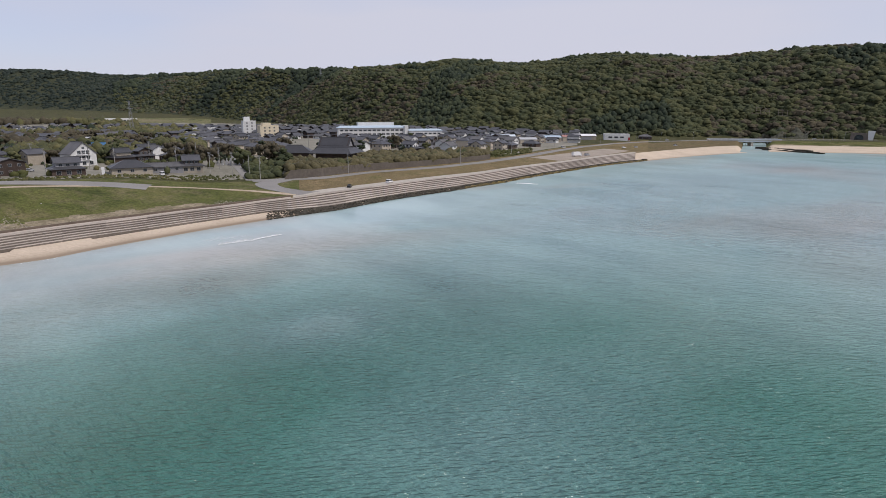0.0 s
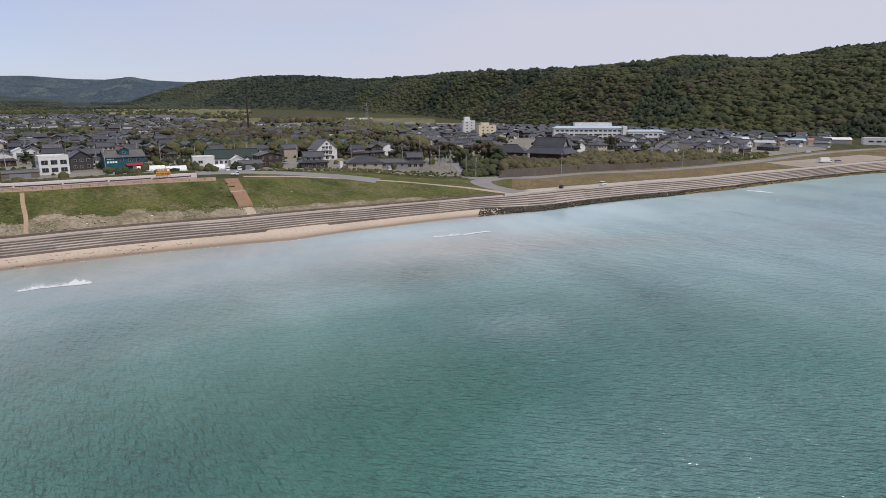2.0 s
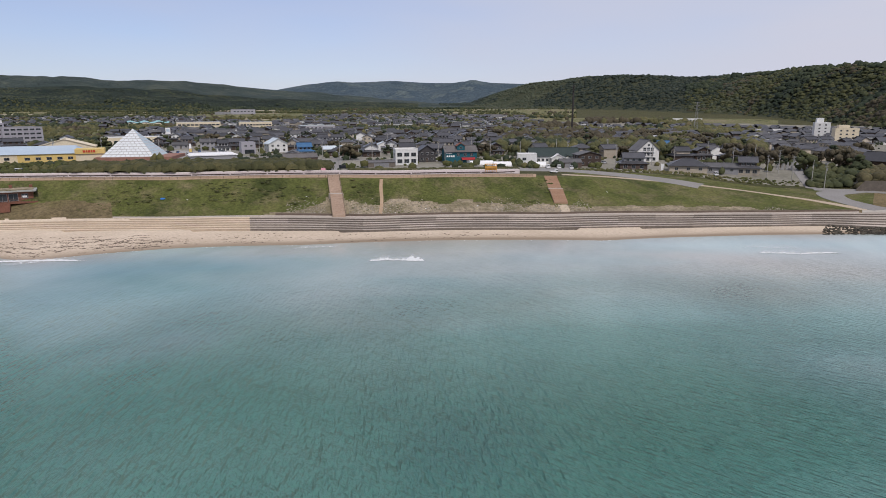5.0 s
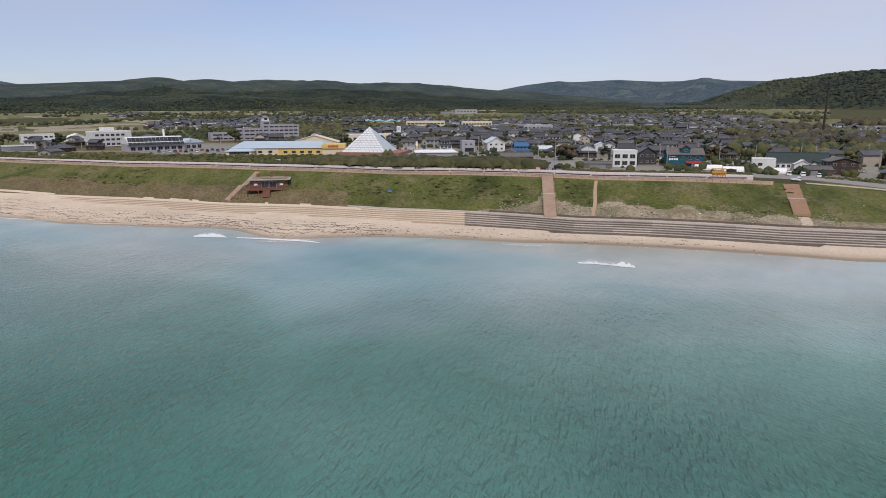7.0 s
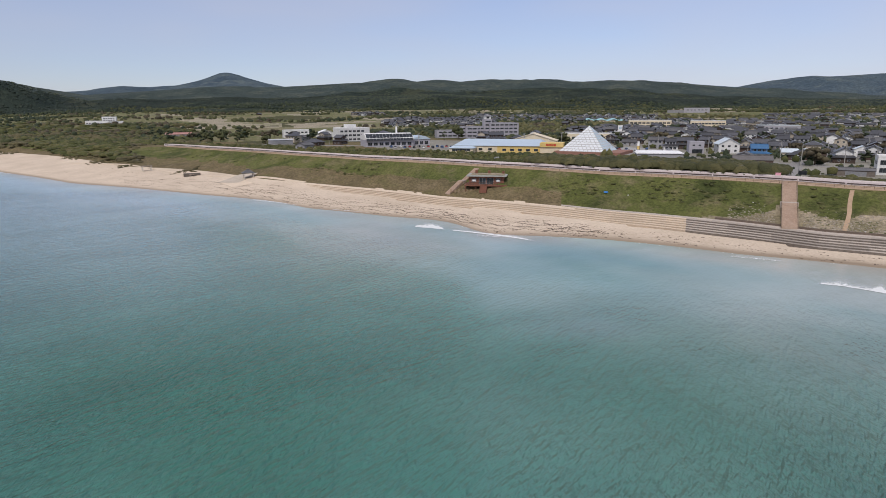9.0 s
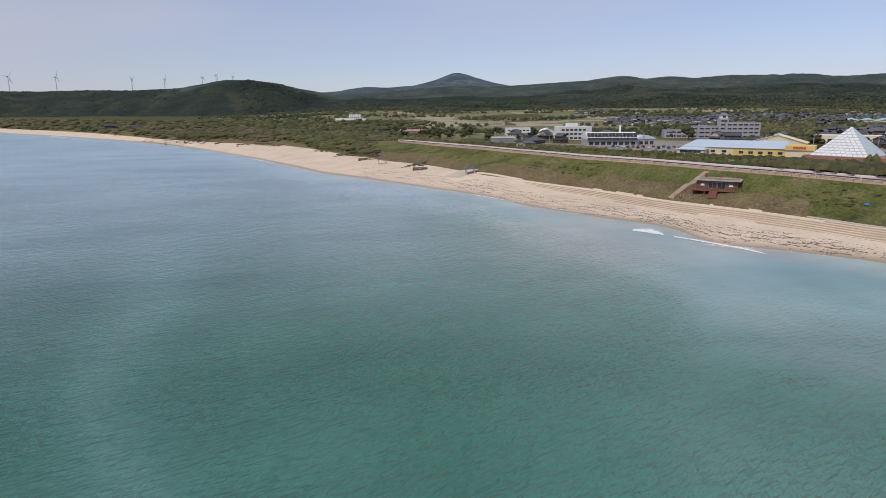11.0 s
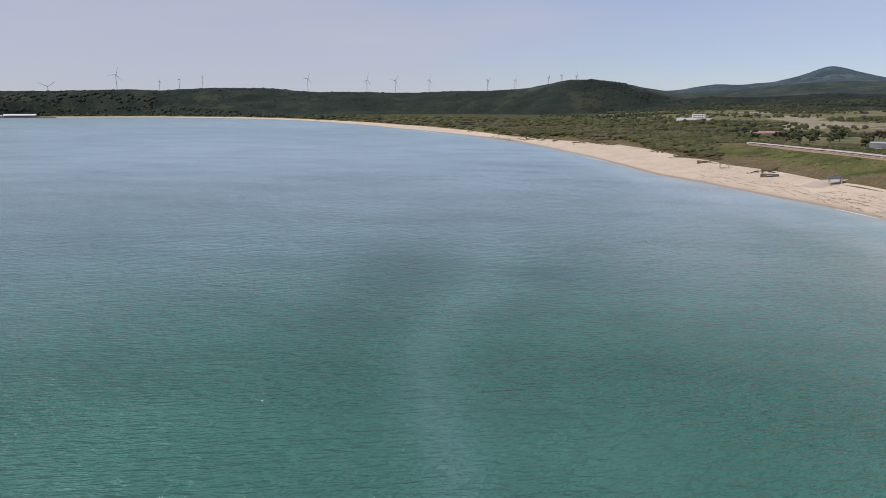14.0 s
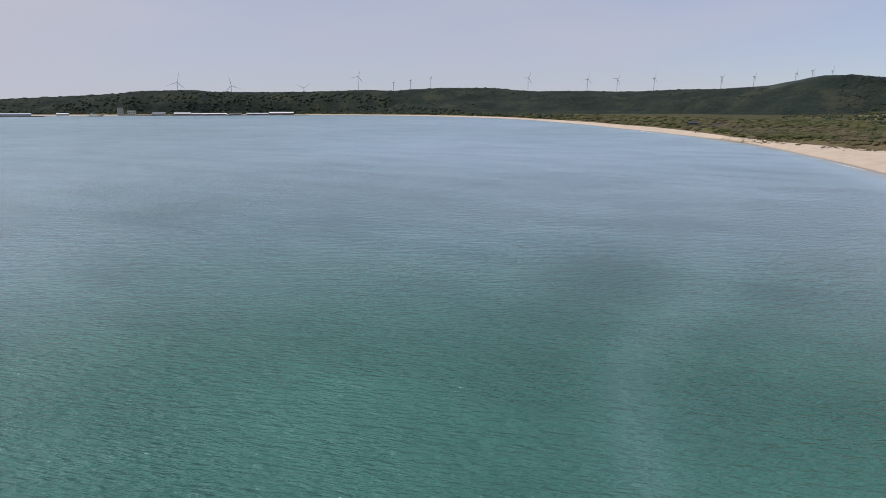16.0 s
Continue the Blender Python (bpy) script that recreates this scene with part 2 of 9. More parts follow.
def rod(bm, a, b, r0, r1=None, n=6, slot=0):
    """A tapered round bar from a to b."""
    r1 = r0 if r1 is None else r1
    a, b = Vector(a), Vector(b)
    q = (b - a).to_track_quat("Z", "Y")
    ring = [[bm.verts.new(p + q @ Vector((r * math.cos(6.2832 * i / n), r * math.sin(6.2832 * i / n), 0))) for i in range(n)] for p, r in ((a, r0), (b, r1))]
    for i in range(n):
        bm.faces.new((ring[0][i], ring[0][(i + 1) % n], ring[1][(i + 1) % n], ring[1][i])).material_index = slot
    bm.faces.new(ring[0][::-1]).material_index = slot
    bm.faces.new(ring[1]).material_index = slot


def thing(name, label, category, x, y, z, turn=0.0, group="", kind=""):
    ob = new(name)
    ob.matrix_basis = pose(x, y, z, 0, 0, turn)
    return tagged(ob, label, category, group, kind)


# ---------------------------------------------------------------- materials
def material(name, rough=0.8, metal=0.0, spec=0.3):
    m = bpy.data.materials.new(name)
    m.use_nodes = True
    b = m.node_tree.nodes["Principled BSDF"]
    b.inputs["Roughness"].default_value, b.inputs["Metallic"].default_value = rough, metal
    b.inputs["Specular IOR Level"].default_value = spec
    return m, m.node_tree.nodes, m.node_tree.links, b


def noise_node(n, l, scale, detail=4.0, rough=0.55, stretch=None, turn=0.0):
    geo = n.new("ShaderNodeNewGeometry")
    tex = n.new("ShaderNodeTexNoise")
    tex.inputs["Scale"].default_value, tex.inputs["Detail"].default_value, tex.inputs["Roughness"].default_value = scale, detail, rough
    mp = n.new("ShaderNodeMapping")
    mp.vector_type = "TEXTURE"
    if stretch:
        mp.inputs["Scale"].default_value = [1 / v for v in stretch]
    mp.inputs["Rotation"].default_value = (0, 0, radians(turn))
    l.new(geo.outputs["Position"], mp.inputs["Vector"])
    l.new(mp.outputs["Vector"], tex.inputs["Vector"])
    return tex.outputs["Fac"]


def ramp_node(n, l, fac, stops):
    r = n.new("ShaderNodeValToRGB")
    while len(r.color_ramp.elements) < len(stops):
        r.color_ramp.elements.new(0.5)
    for e, (pos, col) in zip(r.color_ramp.elements, stops):
        e.position, e.color = pos, (*col, 1)
    l.new(fac, r.inputs["Fac"])
    return r.outputs["Color"]


def mix_node(n, l, a, b, fac=0.5, mode="MIX"):
    m = n.new("ShaderNodeMix")
    m.data_type, m.blend_type = "RGBA", mode
    for sock, val in (("Factor", fac), ("A", a), ("B", b)):
        if isinstance(val, (int, float)):
            m.inputs[sock].default_value = val
        elif isinstance(val, tuple):
            m.inputs[sock].default_value = (*val, 1)
        else:
            l.new(val, m.inputs[sock])
    return m.outputs["Result"]


def bump_node(n, l, b, height, strength=0.4, distance=0.1):
    u = n.new("ShaderNodeBump")
    u.inputs["Strength"].default_value, u.inputs["Distance"].default_value = strength, distance
    l.new(height, u.inputs["Height"])
    l.new(u.outputs["Normal"], b.inputs["Normal"])
    return u


def surface(name, c1, c2, big=0.05, fine=1.0, rough=0.85, dirt=None, bump=0.05, spec=0.25, metal=0.0, island=0.0, thing_vary=0.0):
    """A plain worn surface: two tones mixed over large patches and fine grain, with bump."""
    m, n, l, b = material(name, rough, metal, spec)
    col = ramp_node(n, l, noise_node(n, l, big, 3), [(0.32, c1), (0.68, c2)])
    grain = noise_node(n, l, fine, 5, 0.65)
    dark = dirt or tuple(0.55 * v for v in c1)
    col = mix_node(n, l, col, ramp_node(n, l, grain, [(0.25, dark), (0.5, c1), (0.8, tuple(min(1, 1.25 * v) for v in c2))]), 0.45)
    for amount, socket in ((island, "geo"), (thing_vary, "obj")):
        if amount:
            src = n.new("ShaderNodeNewGeometry").outputs["Random Per Island"] if socket == "geo" else n.new("ShaderNodeObjectInfo").outputs["Random"]
            g = ramp_node(n, l, src, [(0.0, (1 - amount,) * 3), (1.0, (1 + amount * 0.6,) * 3)])
            col = mix_node(n, l, col, g, 1.0, "MULTIPLY")
    l.new(col, b.inputs["Base Color"])
    if bump:
        bump_node(n, l, b, grain, 0.5, bump)
    return m

# water: turbid green-blue body under a glossy rippled skin; the body's colour follows depth, drifting sand and a
# painted sky sheen
def water_material():
    m, n, l, b = material("sea_water", 0.11, 0, 0.5)
    b.inputs["IOR"].default_value = 1.34

    def attribute(key):
        at = n.new("ShaderNodeAttribute")
        at.attribute_name = key
        return at.outputs["Fac"]

    def calc(way, p, q):
        k = n.new("ShaderNodeMath")
        k.operation = way
        for slot, v in ((0, p), (1, q)):
            if isinstance(v, (int, float)):
                k.inputs[slot].default_value = v
            else:
                l.new(v, k.inputs[slot])
        k.inputs[2].default_value = 0.11
        return k.outputs["Value"]

    body = ramp_node(n, l, attribute("depth"), [(0.0, (0.38, 0.35, 0.30)), (0.05, (0.30, 0.335, 0.32)), (0.16, (0.215, 0.33, 0.325)), (0.34, (0.135, 0.262, 0.255)), (0.6, (0.064, 0.194, 0.166)), (1.0, (0.032, 0.138, 0.105))])
    # stirred-up sand: tan in some drifts, milky turquoise in others
    drift = ramp_node(n, l, attribute("tan"), [(0.2, (0.40, 0.56, 0.57)), (0.8, (0.43, 0.425, 0.39))])
    body = mix_node(n, l, body, drift, attribute("silt_sheen"))
    # sky reflection on distant water, painted into the body as pale blue
    body = mix_node(n, l, body, (0.30, 0.425, 0.525), attribute("far_sheen"))
    body = mix_node(n, l, body, (0.040, 0.105, 0.105), attribute("weed"))
    mott = noise_node(n, l, 0.035, 4, 0.6, (1.0, 0.35, 1.0), 35)
    body = mix_node(n, l, body, ramp_node(n, l, mott, [(0.3, (0.80, 0.82, 0.84)), (0.55, (1, 1, 1)), (0.75, (1.10, 1.09, 1.08))]), 1.0, "MULTIPLY")
    # wavelets: two crossing trains of short crests, and a finer ripple over them; gusts rough up some patches more than others
    chop = noise_node(n, l, 1.0, 2.0, 0.5, (0.42, 1.4, 1.0), 143)
    cross = noise_node(n, l, 1.0, 2.0, 0.5, (0.5, 1.75, 1.0), 186)
    fine = noise_node(n, l, 3.4, 1.0, 0.5, (0.6, 1.3, 1.0), 166)
    swell = noise_node(n, l, 0.30, 2.0, 0.55, (0.4, 1.2, 1.0), 158)
    bent = attribute("bent")
    trains = calc("ADD", calc("MULTIPLY", chop, calc("SUBTRACT", 1.0, calc("MULTIPLY", bent, 0.65))), calc("MULTIPLY", cross, calc("ADD", 0.35, calc("MULTIPLY", bent, 0.75))))
    wave = calc("ADD", trains, calc("ADD", calc("MULTIPLY", fine, 0.16), calc("MULTIPLY", swell, 1.3)))
    gust = ramp_node(n, l, noise_node(n, l, 0.02, 3, 0.55, (1.0, 0.5, 1.0), 150), [(0.3, (0.72, 0.72, 0.72)), (0.7, (1, 1, 1))])
    l.new(body, b.inputs["Base Color"])
    skin = bump_node(n, l, b, wave, 1.0, 1.2)
    # smoother over the shallows; roughness grows with distance to fit the camera's view
    l.new(calc("MULTIPLY_ADD", attribute("far_rough"), 0.16), b.inputs["Roughness"])
    l.new(calc("MULTIPLY", attribute("chop"), gust), skin.inputs["Strength"])
    return m


WATER = water_material()


def sand_material():
    m, n, l, b = material("beach_sand", 0.9, 0, 0.2)
    wet = n.new("ShaderNodeAttribute")
    wet.attribute_name = "wet"
    col = ramp_node(n, l, noise_node(n, l, 0.06, 4), [(0.3, (0.46, 0.37, 0.275)), (0.5, (0.56, 0.46, 0.355)), (0.7, (0.64, 0.535, 0.42))])
    col = mix_node(n, l, col, ramp_node(n, l, noise_node(n, l, 1.2, 5, 0.7), [(0.3, (0.36, 0.28, 0.205)), (0.6, (0.68, 0.57, 0.45))]), 0.45)
    col = mix_node(n, l, col, (0.27, 0.21, 0.15), wet.outputs["Fac"])
    l.new(col, b.inputs["Base Color"])
    bump_node(n, l, b, noise_node(n, l, 0.8, 5, 0.65), 0.6, 0.25)
    return m


def grass_material(name, greens, dry, big=0.045, cover=(0.5, 0.75), grain_scale=0.9, relief=0.5):
    m, n, l, b = material(name, 0.9, 0, 0.1)
    col = ramp_node(n, l, noise_node(n, l, big, 5, 0.6), [(0.3, greens[0]), (0.5, greens[1]), (0.72, greens[2])])
    patch = ramp_node(n, l, noise_node(n, l, 0.11 if grain_scale > 0.5 else 0.008, 5, 0.65), [(cover[0], (0, 0, 0)), (cover[1], (1, 1, 1))])
    col = mix_node(n, l, col, dry, patch)
    grain = noise_node(n, l, grain_scale, 5, 0.75)
    col = mix_node(n, l, col, ramp_node(n, l, grain, [(0.3, (0.45, 0.45, 0.45)), (0.55, (1, 1, 1)), (0.8, (1.5, 1.45, 1.3))]), 1.0, "MULTIPLY")
    l.new(col, b.inputs["Base Color"])
    bump_node(n, l, b, grain, 0.9, relief)
    return m


SAND = sand_material()
GRASS = grass_material("dune_grass", [(0.052, 0.064, 0.021), (0.106, 0.119, 0.036), (0.168, 0.156, 0.064)], (0.20, 0.165, 0.098), 0.06)
DRY_GRASS = grass_material("dry_stony_grass", [(0.165, 0.145, 0.085), (0.235, 0.20, 0.13), (0.135, 0.135, 0.06)], (0.37, 0.31, 0.225), 0.08, (0.42, 0.62))
BROWN_GRASS = grass_material("brown_dune_grass", [(0.110, 0.094, 0.050), (0.165, 0.130, 0.072), (0.135, 0.122, 0.052)], (0.225, 0.175, 0.105), 0.06)
OCHRE_GRASS = grass_material("ochre_bank_grass", [(0.145, 0.118, 0.058), (0.205, 0.158, 0.085), (0.145, 0.135, 0.056)], (0.29, 0.215, 0.125), 0.06)
SCRUB = grass_material("scrub_ground", [(0.055, 0.060, 0.026), (0.078, 0.078, 0.035), (0.10, 0.10, 0.045)], (0.10, 0.085, 0.055))
FIELD = grass_material("farm_field", [(0.11, 0.125, 0.05), (0.155, 0.16, 0.072), (0.23, 0.195, 0.12)], (0.27, 0.225, 0.155), 0.012, (0.55, 0.6))
FOREST_FLOOR = grass_material("forest_floor", [(0.042, 0.050, 0.032), (0.056, 0.064, 0.038), (0.072, 0.076, 0.043)], (0.072, 0.068, 0.044))
# self-shadow of the crowns is darkened into this canopy colour
HEAD_FLOOR = grass_material("headland_canopy", [(0.016, 0.026, 0.022), (0.026, 0.038, 0.030), (0.040, 0.053, 0.037)], (0.050, 0.058, 0.038), 0.009, (0.54, 0.62), 0.09, 5.0)
PALE_FIELD = grass_material("pale_bare_field", [(0.30, 0.26, 0.19), (0.36, 0.315, 0.24), (0.26, 0.24, 0.15)], (0.22, 0.21, 0.12), 0.01, (0.55, 0.62))
# far hills: canopy made paler and bluer to suggest haze
FAR_FLOOR = grass_material("hazed_far_canopy", [(0.034, 0.050, 0.048), (0.052, 0.070, 0.064), (0.080, 0.097, 0.080)], (0.084, 0.100, 0.080), 0.007, (0.54, 0.62), 0.09, 6.0)
# farthest ridges: distance haze painted into the canopy as blue
RIDGE_FLOOR = grass_material("hazed_ridge_canopy", [(0.044, 0.070, 0.095), (0.068, 0.098, 0.122), (0.100, 0.130, 0.142)], (0.115, 0.145, 0.15), 0.005, (0.54, 0.62), 0.07, 7.0)
TOWN_GROUND = surface("town_ground", (0.19, 0.18, 0.145), (0.31, 0.29, 0.25), 0.03, 0.5, 0.9, (0.07, 0.078, 0.04))
ASPHALT = surface("worn_asphalt", (0.22, 0.21, 0.20), (0.30, 0.29, 0.275), 0.06, 1.5, 0.9, (0.14, 0.135, 0.13))
CONCRETE = surface("weathered_concrete", (0.38, 0.33, 0.285), (0.50, 0.435, 0.375), 0.12, 1.2, 0.88, (0.17, 0.155, 0.14), 0.02, thing_vary=0.28)
DARK_CONCRETE = surface("darker_concrete", (0.155, 0.132, 0.114), (0.22, 0.19, 0.165), 0.1, 1.0, 0.9, (0.05, 0.045, 0.04), 0.03, thing_vary=0.2)
SANDY_CONCRETE = surface("sand_covered_concrete", (0.56, 0.46, 0.35), (0.67, 0.555, 0.43), 0.15, 1.2, 0.9, (0.46, 0.37, 0.28), 0.02, thing_vary=0.1)
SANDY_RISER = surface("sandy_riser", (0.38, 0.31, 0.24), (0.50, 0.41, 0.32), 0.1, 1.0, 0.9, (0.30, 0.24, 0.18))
WALL_CONCRETE = surface("retaining_concrete", (0.115, 0.098, 0.082), (0.165, 0.142, 0.122), 0.15, 0.8, 0.9, (0.06, 0.055, 0.05))
PATH = surface("sandy_path", (0.35, 0.245, 0.16), (0.45, 0.325, 0.225), 0.1, 1.2, 0.9, (0.26, 0.17, 0.10))
PAVING = surface("pale_paving", (0.42, 0.36, 0.345), (0.52, 0.455, 0.435), 0.2, 2.0, 0.8, (0.36, 0.31, 0.30))
ROCK = surface("riprap_rock", (0.055, 0.049, 0.038), (0.10, 0.088, 0.066), 0.2, 1.3, 0.9, (0.03, 0.03, 0.025), 0.1, island=0.5)
WEEDY_ROCK = surface("weedy_rock", (0.20, 0.15, 0.06), (0.27, 0.21, 0.09), 0.2, 1.3, 0.9, (0.06, 0.05, 0.025), 0.1, island=0.5)


def leaf_material(name, low, mid, high, patch=0.012, fleck=0.9, island=0.34, top=None):
    """Foliage: stands of differing tone, every clump its own shade, leafy fleck in tone and relief."""
    m, n, l, b = material(name, 0.75, 0, 0.12)
    stand = noise_node(n, l, patch, 4, 0.6)
    isl = n.new("ShaderNodeNewGeometry").outputs["Random Per Island"]
    mixf = n.new("ShaderNodeMath")
    mixf.operation = "MULTIPLY_ADD"
    l.new(isl, mixf.inputs[0])
    mixf.inputs[1].default_value = island
    sub = n.new("ShaderNodeMath")
    sub.operation = "SUBTRACT"
    l.new(stand, sub.inputs[0])
    sub.inputs[1].default_value = island / 2
    l.new(sub.outputs["Value"], mixf.inputs[2])
    col = ramp_node(n, l, mixf.outputs["Value"], [(0.22, low), (0.48, mid), (0.70, high), (0.82, top or high)])
    grain = noise_node(n, l, fleck, 4, 0.75)
    col = mix_node(n, l, col, ramp_node(n, l, grain, [(0.3, (0.62, 0.64, 0.62)), (0.52, (1, 1, 1)), (0.75, (1.3, 1.27, 1.2))]), 1.0, "MULTIPLY")
    l.new(col, b.inputs["Base Color"])
    bump_node(n, l, b, grain, 0.5, 0.4 / fleck)
    return m


BROADLEAF = leaf_material("broadleaf_crowns", (0.040, 0.052, 0.030), (0.063, 0.071, 0.034), (0.092, 0.092, 0.042), 0.045, 0.6, 0.2, (0.122, 0.108, 0.052))
SPRING_WOOD = leaf_material("spring_wood_crowns", (0.056, 0.063, 0.033), (0.094, 0.094, 0.044), (0.140, 0.128, 0.060), 0.04, 0.7, 0.25, (0.125, 0.098, 0.06))
BARE_WOOD = leaf_material("bare_twiggy_crowns", (0.056, 0.050, 0.035), (0.078, 0.067, 0.046), (0.100, 0.087, 0.054), 0.045, 0.6, 0.2, (0.11, 0.105, 0.054))
CONIFER = leaf_material("conifer_crowns", (0.024, 0.034, 0.023), (0.038, 0.050, 0.031), (0.058, 0.070, 0.038), 0.012, 0.6)
HEAD_WOOD = leaf_material("headland_wood", (0.022, 0.033, 0.026), (0.034, 0.047, 0.035), (0.052, 0.065, 0.043), 0.006, 0.08, 0.4)
# far crowns keep a slight haze blue in their colour
FAR_WOOD = leaf_material("hazed_far_wood", (0.026, 0.038, 0.032), (0.038, 0.052, 0.041), (0.058, 0.072, 0.050), 0.004, 0.10, 0.3, (0.078, 0.088, 0.058))
# crowns to match, haze blue painted in
FAR_RIDGE = leaf_material("hazed_ridge_wood", (0.062, 0.084, 0.096), (0.074, 0.10, 0.11), (0.092, 0.116, 0.118), 0.003, 0.05, 0.3)
RIDGE_DARK = leaf_material("dark_ridge_conifers", (0.024, 0.034, 0.028), (0.032, 0.043, 0.034), (0.044, 0.056, 0.041), 0.009, 0.2, 0.10)
RIDGE_MIX = leaf_material("inland_ridge_wood", (0.046, 0.058, 0.042), (0.062, 0.075, 0.050), (0.086, 0.094, 0.058), 0.009, 0.2, 0.10, (0.096, 0.098, 0.060))
THICKET = leaf_material("brown_green_thicket", (0.066, 0.060, 0.034), (0.098, 0.086, 0.046), (0.128, 0.112, 0.060), 0.03, 0.8, 0.3)
BUSH = leaf_material("coastal_scrub", (0.045, 0.05, 0.02), (0.07, 0.078, 0.028), (0.12, 0.11, 0.05), 0.03, 1.2)
HEDGE = leaf_material("clipped_hedge", (0.042, 0.046, 0.022), (0.068, 0.068, 0.031), (0.098, 0.090, 0.042), 0.05, 1.5, 0.4)
BARK = surface("bark", (0.10, 0.075, 0.055), (0.15, 0.115, 0.085), 0.5, 4, 0.95, None, 0.05)
FOAM = surface("sea_foam", (0.78, 0.80, 0.80), (0.9, 0.9, 0.9), 0.6, 3.0, 0.7, (0.5, 0.56, 0.56), 0.05)

# ---------------------------------------------------------------- sea
def build_sea():
    rings = np.concatenate([[0.5], np.geomspace(6, 4990, 250)])
    turns = np.arange(-80, 280, 0.75)
    a, d = np.meshgrid(turns, rings)
    x, y = -np.sin(np.radians(a)) * d, np.cos(np.radians(a)) * d
    nr, na = a.shape
    aa = np.where(a > 205, np.where(a > 242, -80, 205), a)
    off = np.maximum(SHORE(aa) - d, 0)
    # banks and channels run along the shore
    bank = fbm(x + 0.8 * y, (y - 0.7 * x) * 2.2, 120, 4, 41)
    depth = (0.78 + 0.26 * smooth(8, 30, aa) * smooth(128, 104, aa)) * (1 - np.exp(-off / (118.0 - 30 * smooth(20, 34, a) * smooth(78, 60, a) + 170 * smooth(15, -12, a))))
    depth = depth + 0.24 * bank * smooth(4, 40, off) - 0.22 * np.exp(-((off - 52 - 26 * fbm(x, y, 150, 2, 44)) / 16) ** 2) * smooth(-10, 30, a) * (1 - smooth(95, 125, a))
    depth = depth + 0.5 * np.exp(-((off - 27 - 10 * fbm(x, y, 90, 2, 46)) / 9) ** 2) * smooth(0.0, 0.5, fbm(x, y, 75, 2, 47)) * smooth(16, 30, a) * (1 - smooth(95, 110, a))
    # the pale channel with its dark weedy side
    lane = np.interp(d, [60, 75, 92, 112, 140, 185, 250], [134.6, 137, 138.0, 136.3, 132.6, 131.3, 129])
    near = smooth(40, 60, d) * (1 - smooth(140, 300, d))
    width = np.interp(d, [40, 400], [4.0, 2.4])
    depth = depth - 0.27 * near * np.exp(-((a - lane) / (1.3 * width)) ** 2) 
    # turquoise lenses over pale sand
    for a0, d0, ra, rd, k in ((74.5, 113, 6, 8, 0.34), (78, 126, 7, 9, 0.2), (30, 135, 7, 12, 0.25), (46, 112, 6, 7, 0.15), (103, 172, 8, 16, 0.2), (12, 112, 7, 12, 0.25)):
        depth = depth - k * np.exp(-((a - a0 + 0.12 * (d - d0)) / ra) ** 2 - ((d - d0) / rd) ** 2) * (0.8 + 0.6 * fbm(x, y, 22, 3, 58))
    weed = 0.28 * near * np.exp(-((a - lane + 6.5) / (width * 1.1)) ** 2) * (0.7 + 0.6 * fbm(x, y, 40, 3, 48))
    weed = weed + 0.28 * near * np.exp(-((a - lane - 8) / (width * 1.6)) ** 2) * (0.6 + 0.8 * fbm(x, y, 50, 3, 49))
    for a0, d0, ra, rd, k in ((53, 72, 6, 13, 0.4), (47, 68, 3, 9, 0.3), (100, 150, 9, 14, 0.25), (4, 130, 10, 24, 0.25), (22, 150, 8, 12, 0.25)):
        weed = weed + k * np.exp(-((a - a0) / ra) ** 2 - ((d - d0) / rd) ** 2) * (0.7 + 0.9 * fbm(x, y, 18, 3, 59))
    weed = np.clip(weed + 0.16 * smooth(0.25, 0.6, fbm(x, y, 55, 3, 45)) * smooth(20, 60, off) * (1 - smooth(220, 420, d)), 0, 0.8)
    # painted sky sheen, growing with distance from the camera
    far_sheen = 0.95 * smooth(math.log(88), math.log(340), np.log(np.maximum(d, 1))) * np.maximum(smooth(15, 200, off), smooth(3, 60, off) * smooth(98, 112, a))
    far_sheen = far_sheen * (0.35 + 0.65 * smooth(0, 60, a)) * (1 - 0.22 * smooth(150, 180, a))
    far_sheen = np.clip(far_sheen * (0.9 + 0.25 * fbm(x, y, 260, 3, 50)), 0, 1)
    depth = np.where(off > 0, np.clip(depth, 0.09 * smooth(3, 12, off), 1), 0)
    silt_sheen = np.exp(-off / 45.0) * (0.55 + 0.9 * fbm(x + y, (y - x) * 2.5, 70, 4, 51)) * (0.55 + 0.45 * smooth(0, 15, a)) * (1 - smooth(105, 135, a))
    silt_sheen = np.clip(silt_sheen + 0.5 * smooth(0.05, 0.5, fbm(x + 40, (y - 0.6 * x) * 1.6, 160, 3, 53)) * np.exp(-off / 160), 0, 0.8)
    # pale water towards the bridge: shallows plus sky reflection painted in
    silt_sheen = np.clip(silt_sheen + 0.75 * smooth(36, 8, aa) * smooth(90, 180, d) * (0.9 + 0.5 * fbm(x, y, 180, 3, 56)), 0, 0.85)
    silt_sheen = np.clip(silt_sheen + 0.35 * smooth(100, 118, aa) * smooth(140, 126, aa) * np.exp(-off / 110) * smooth(110, 180, d), 0, 0.85)
    cloud = np.exp(-((aa - 50) / 17) ** 2 - ((d - 135) / 34) ** 2) + 0.8 * np.exp(-((aa - 92) / 12) ** 2 - ((d - 190) / 36) ** 2)
    silt_sheen = np.clip(silt_sheen + 0.36 * cloud * (0.75 + 0.8 * fbm(x + y, (y - x) * 2, 60, 3, 57)), 0, 0.85)
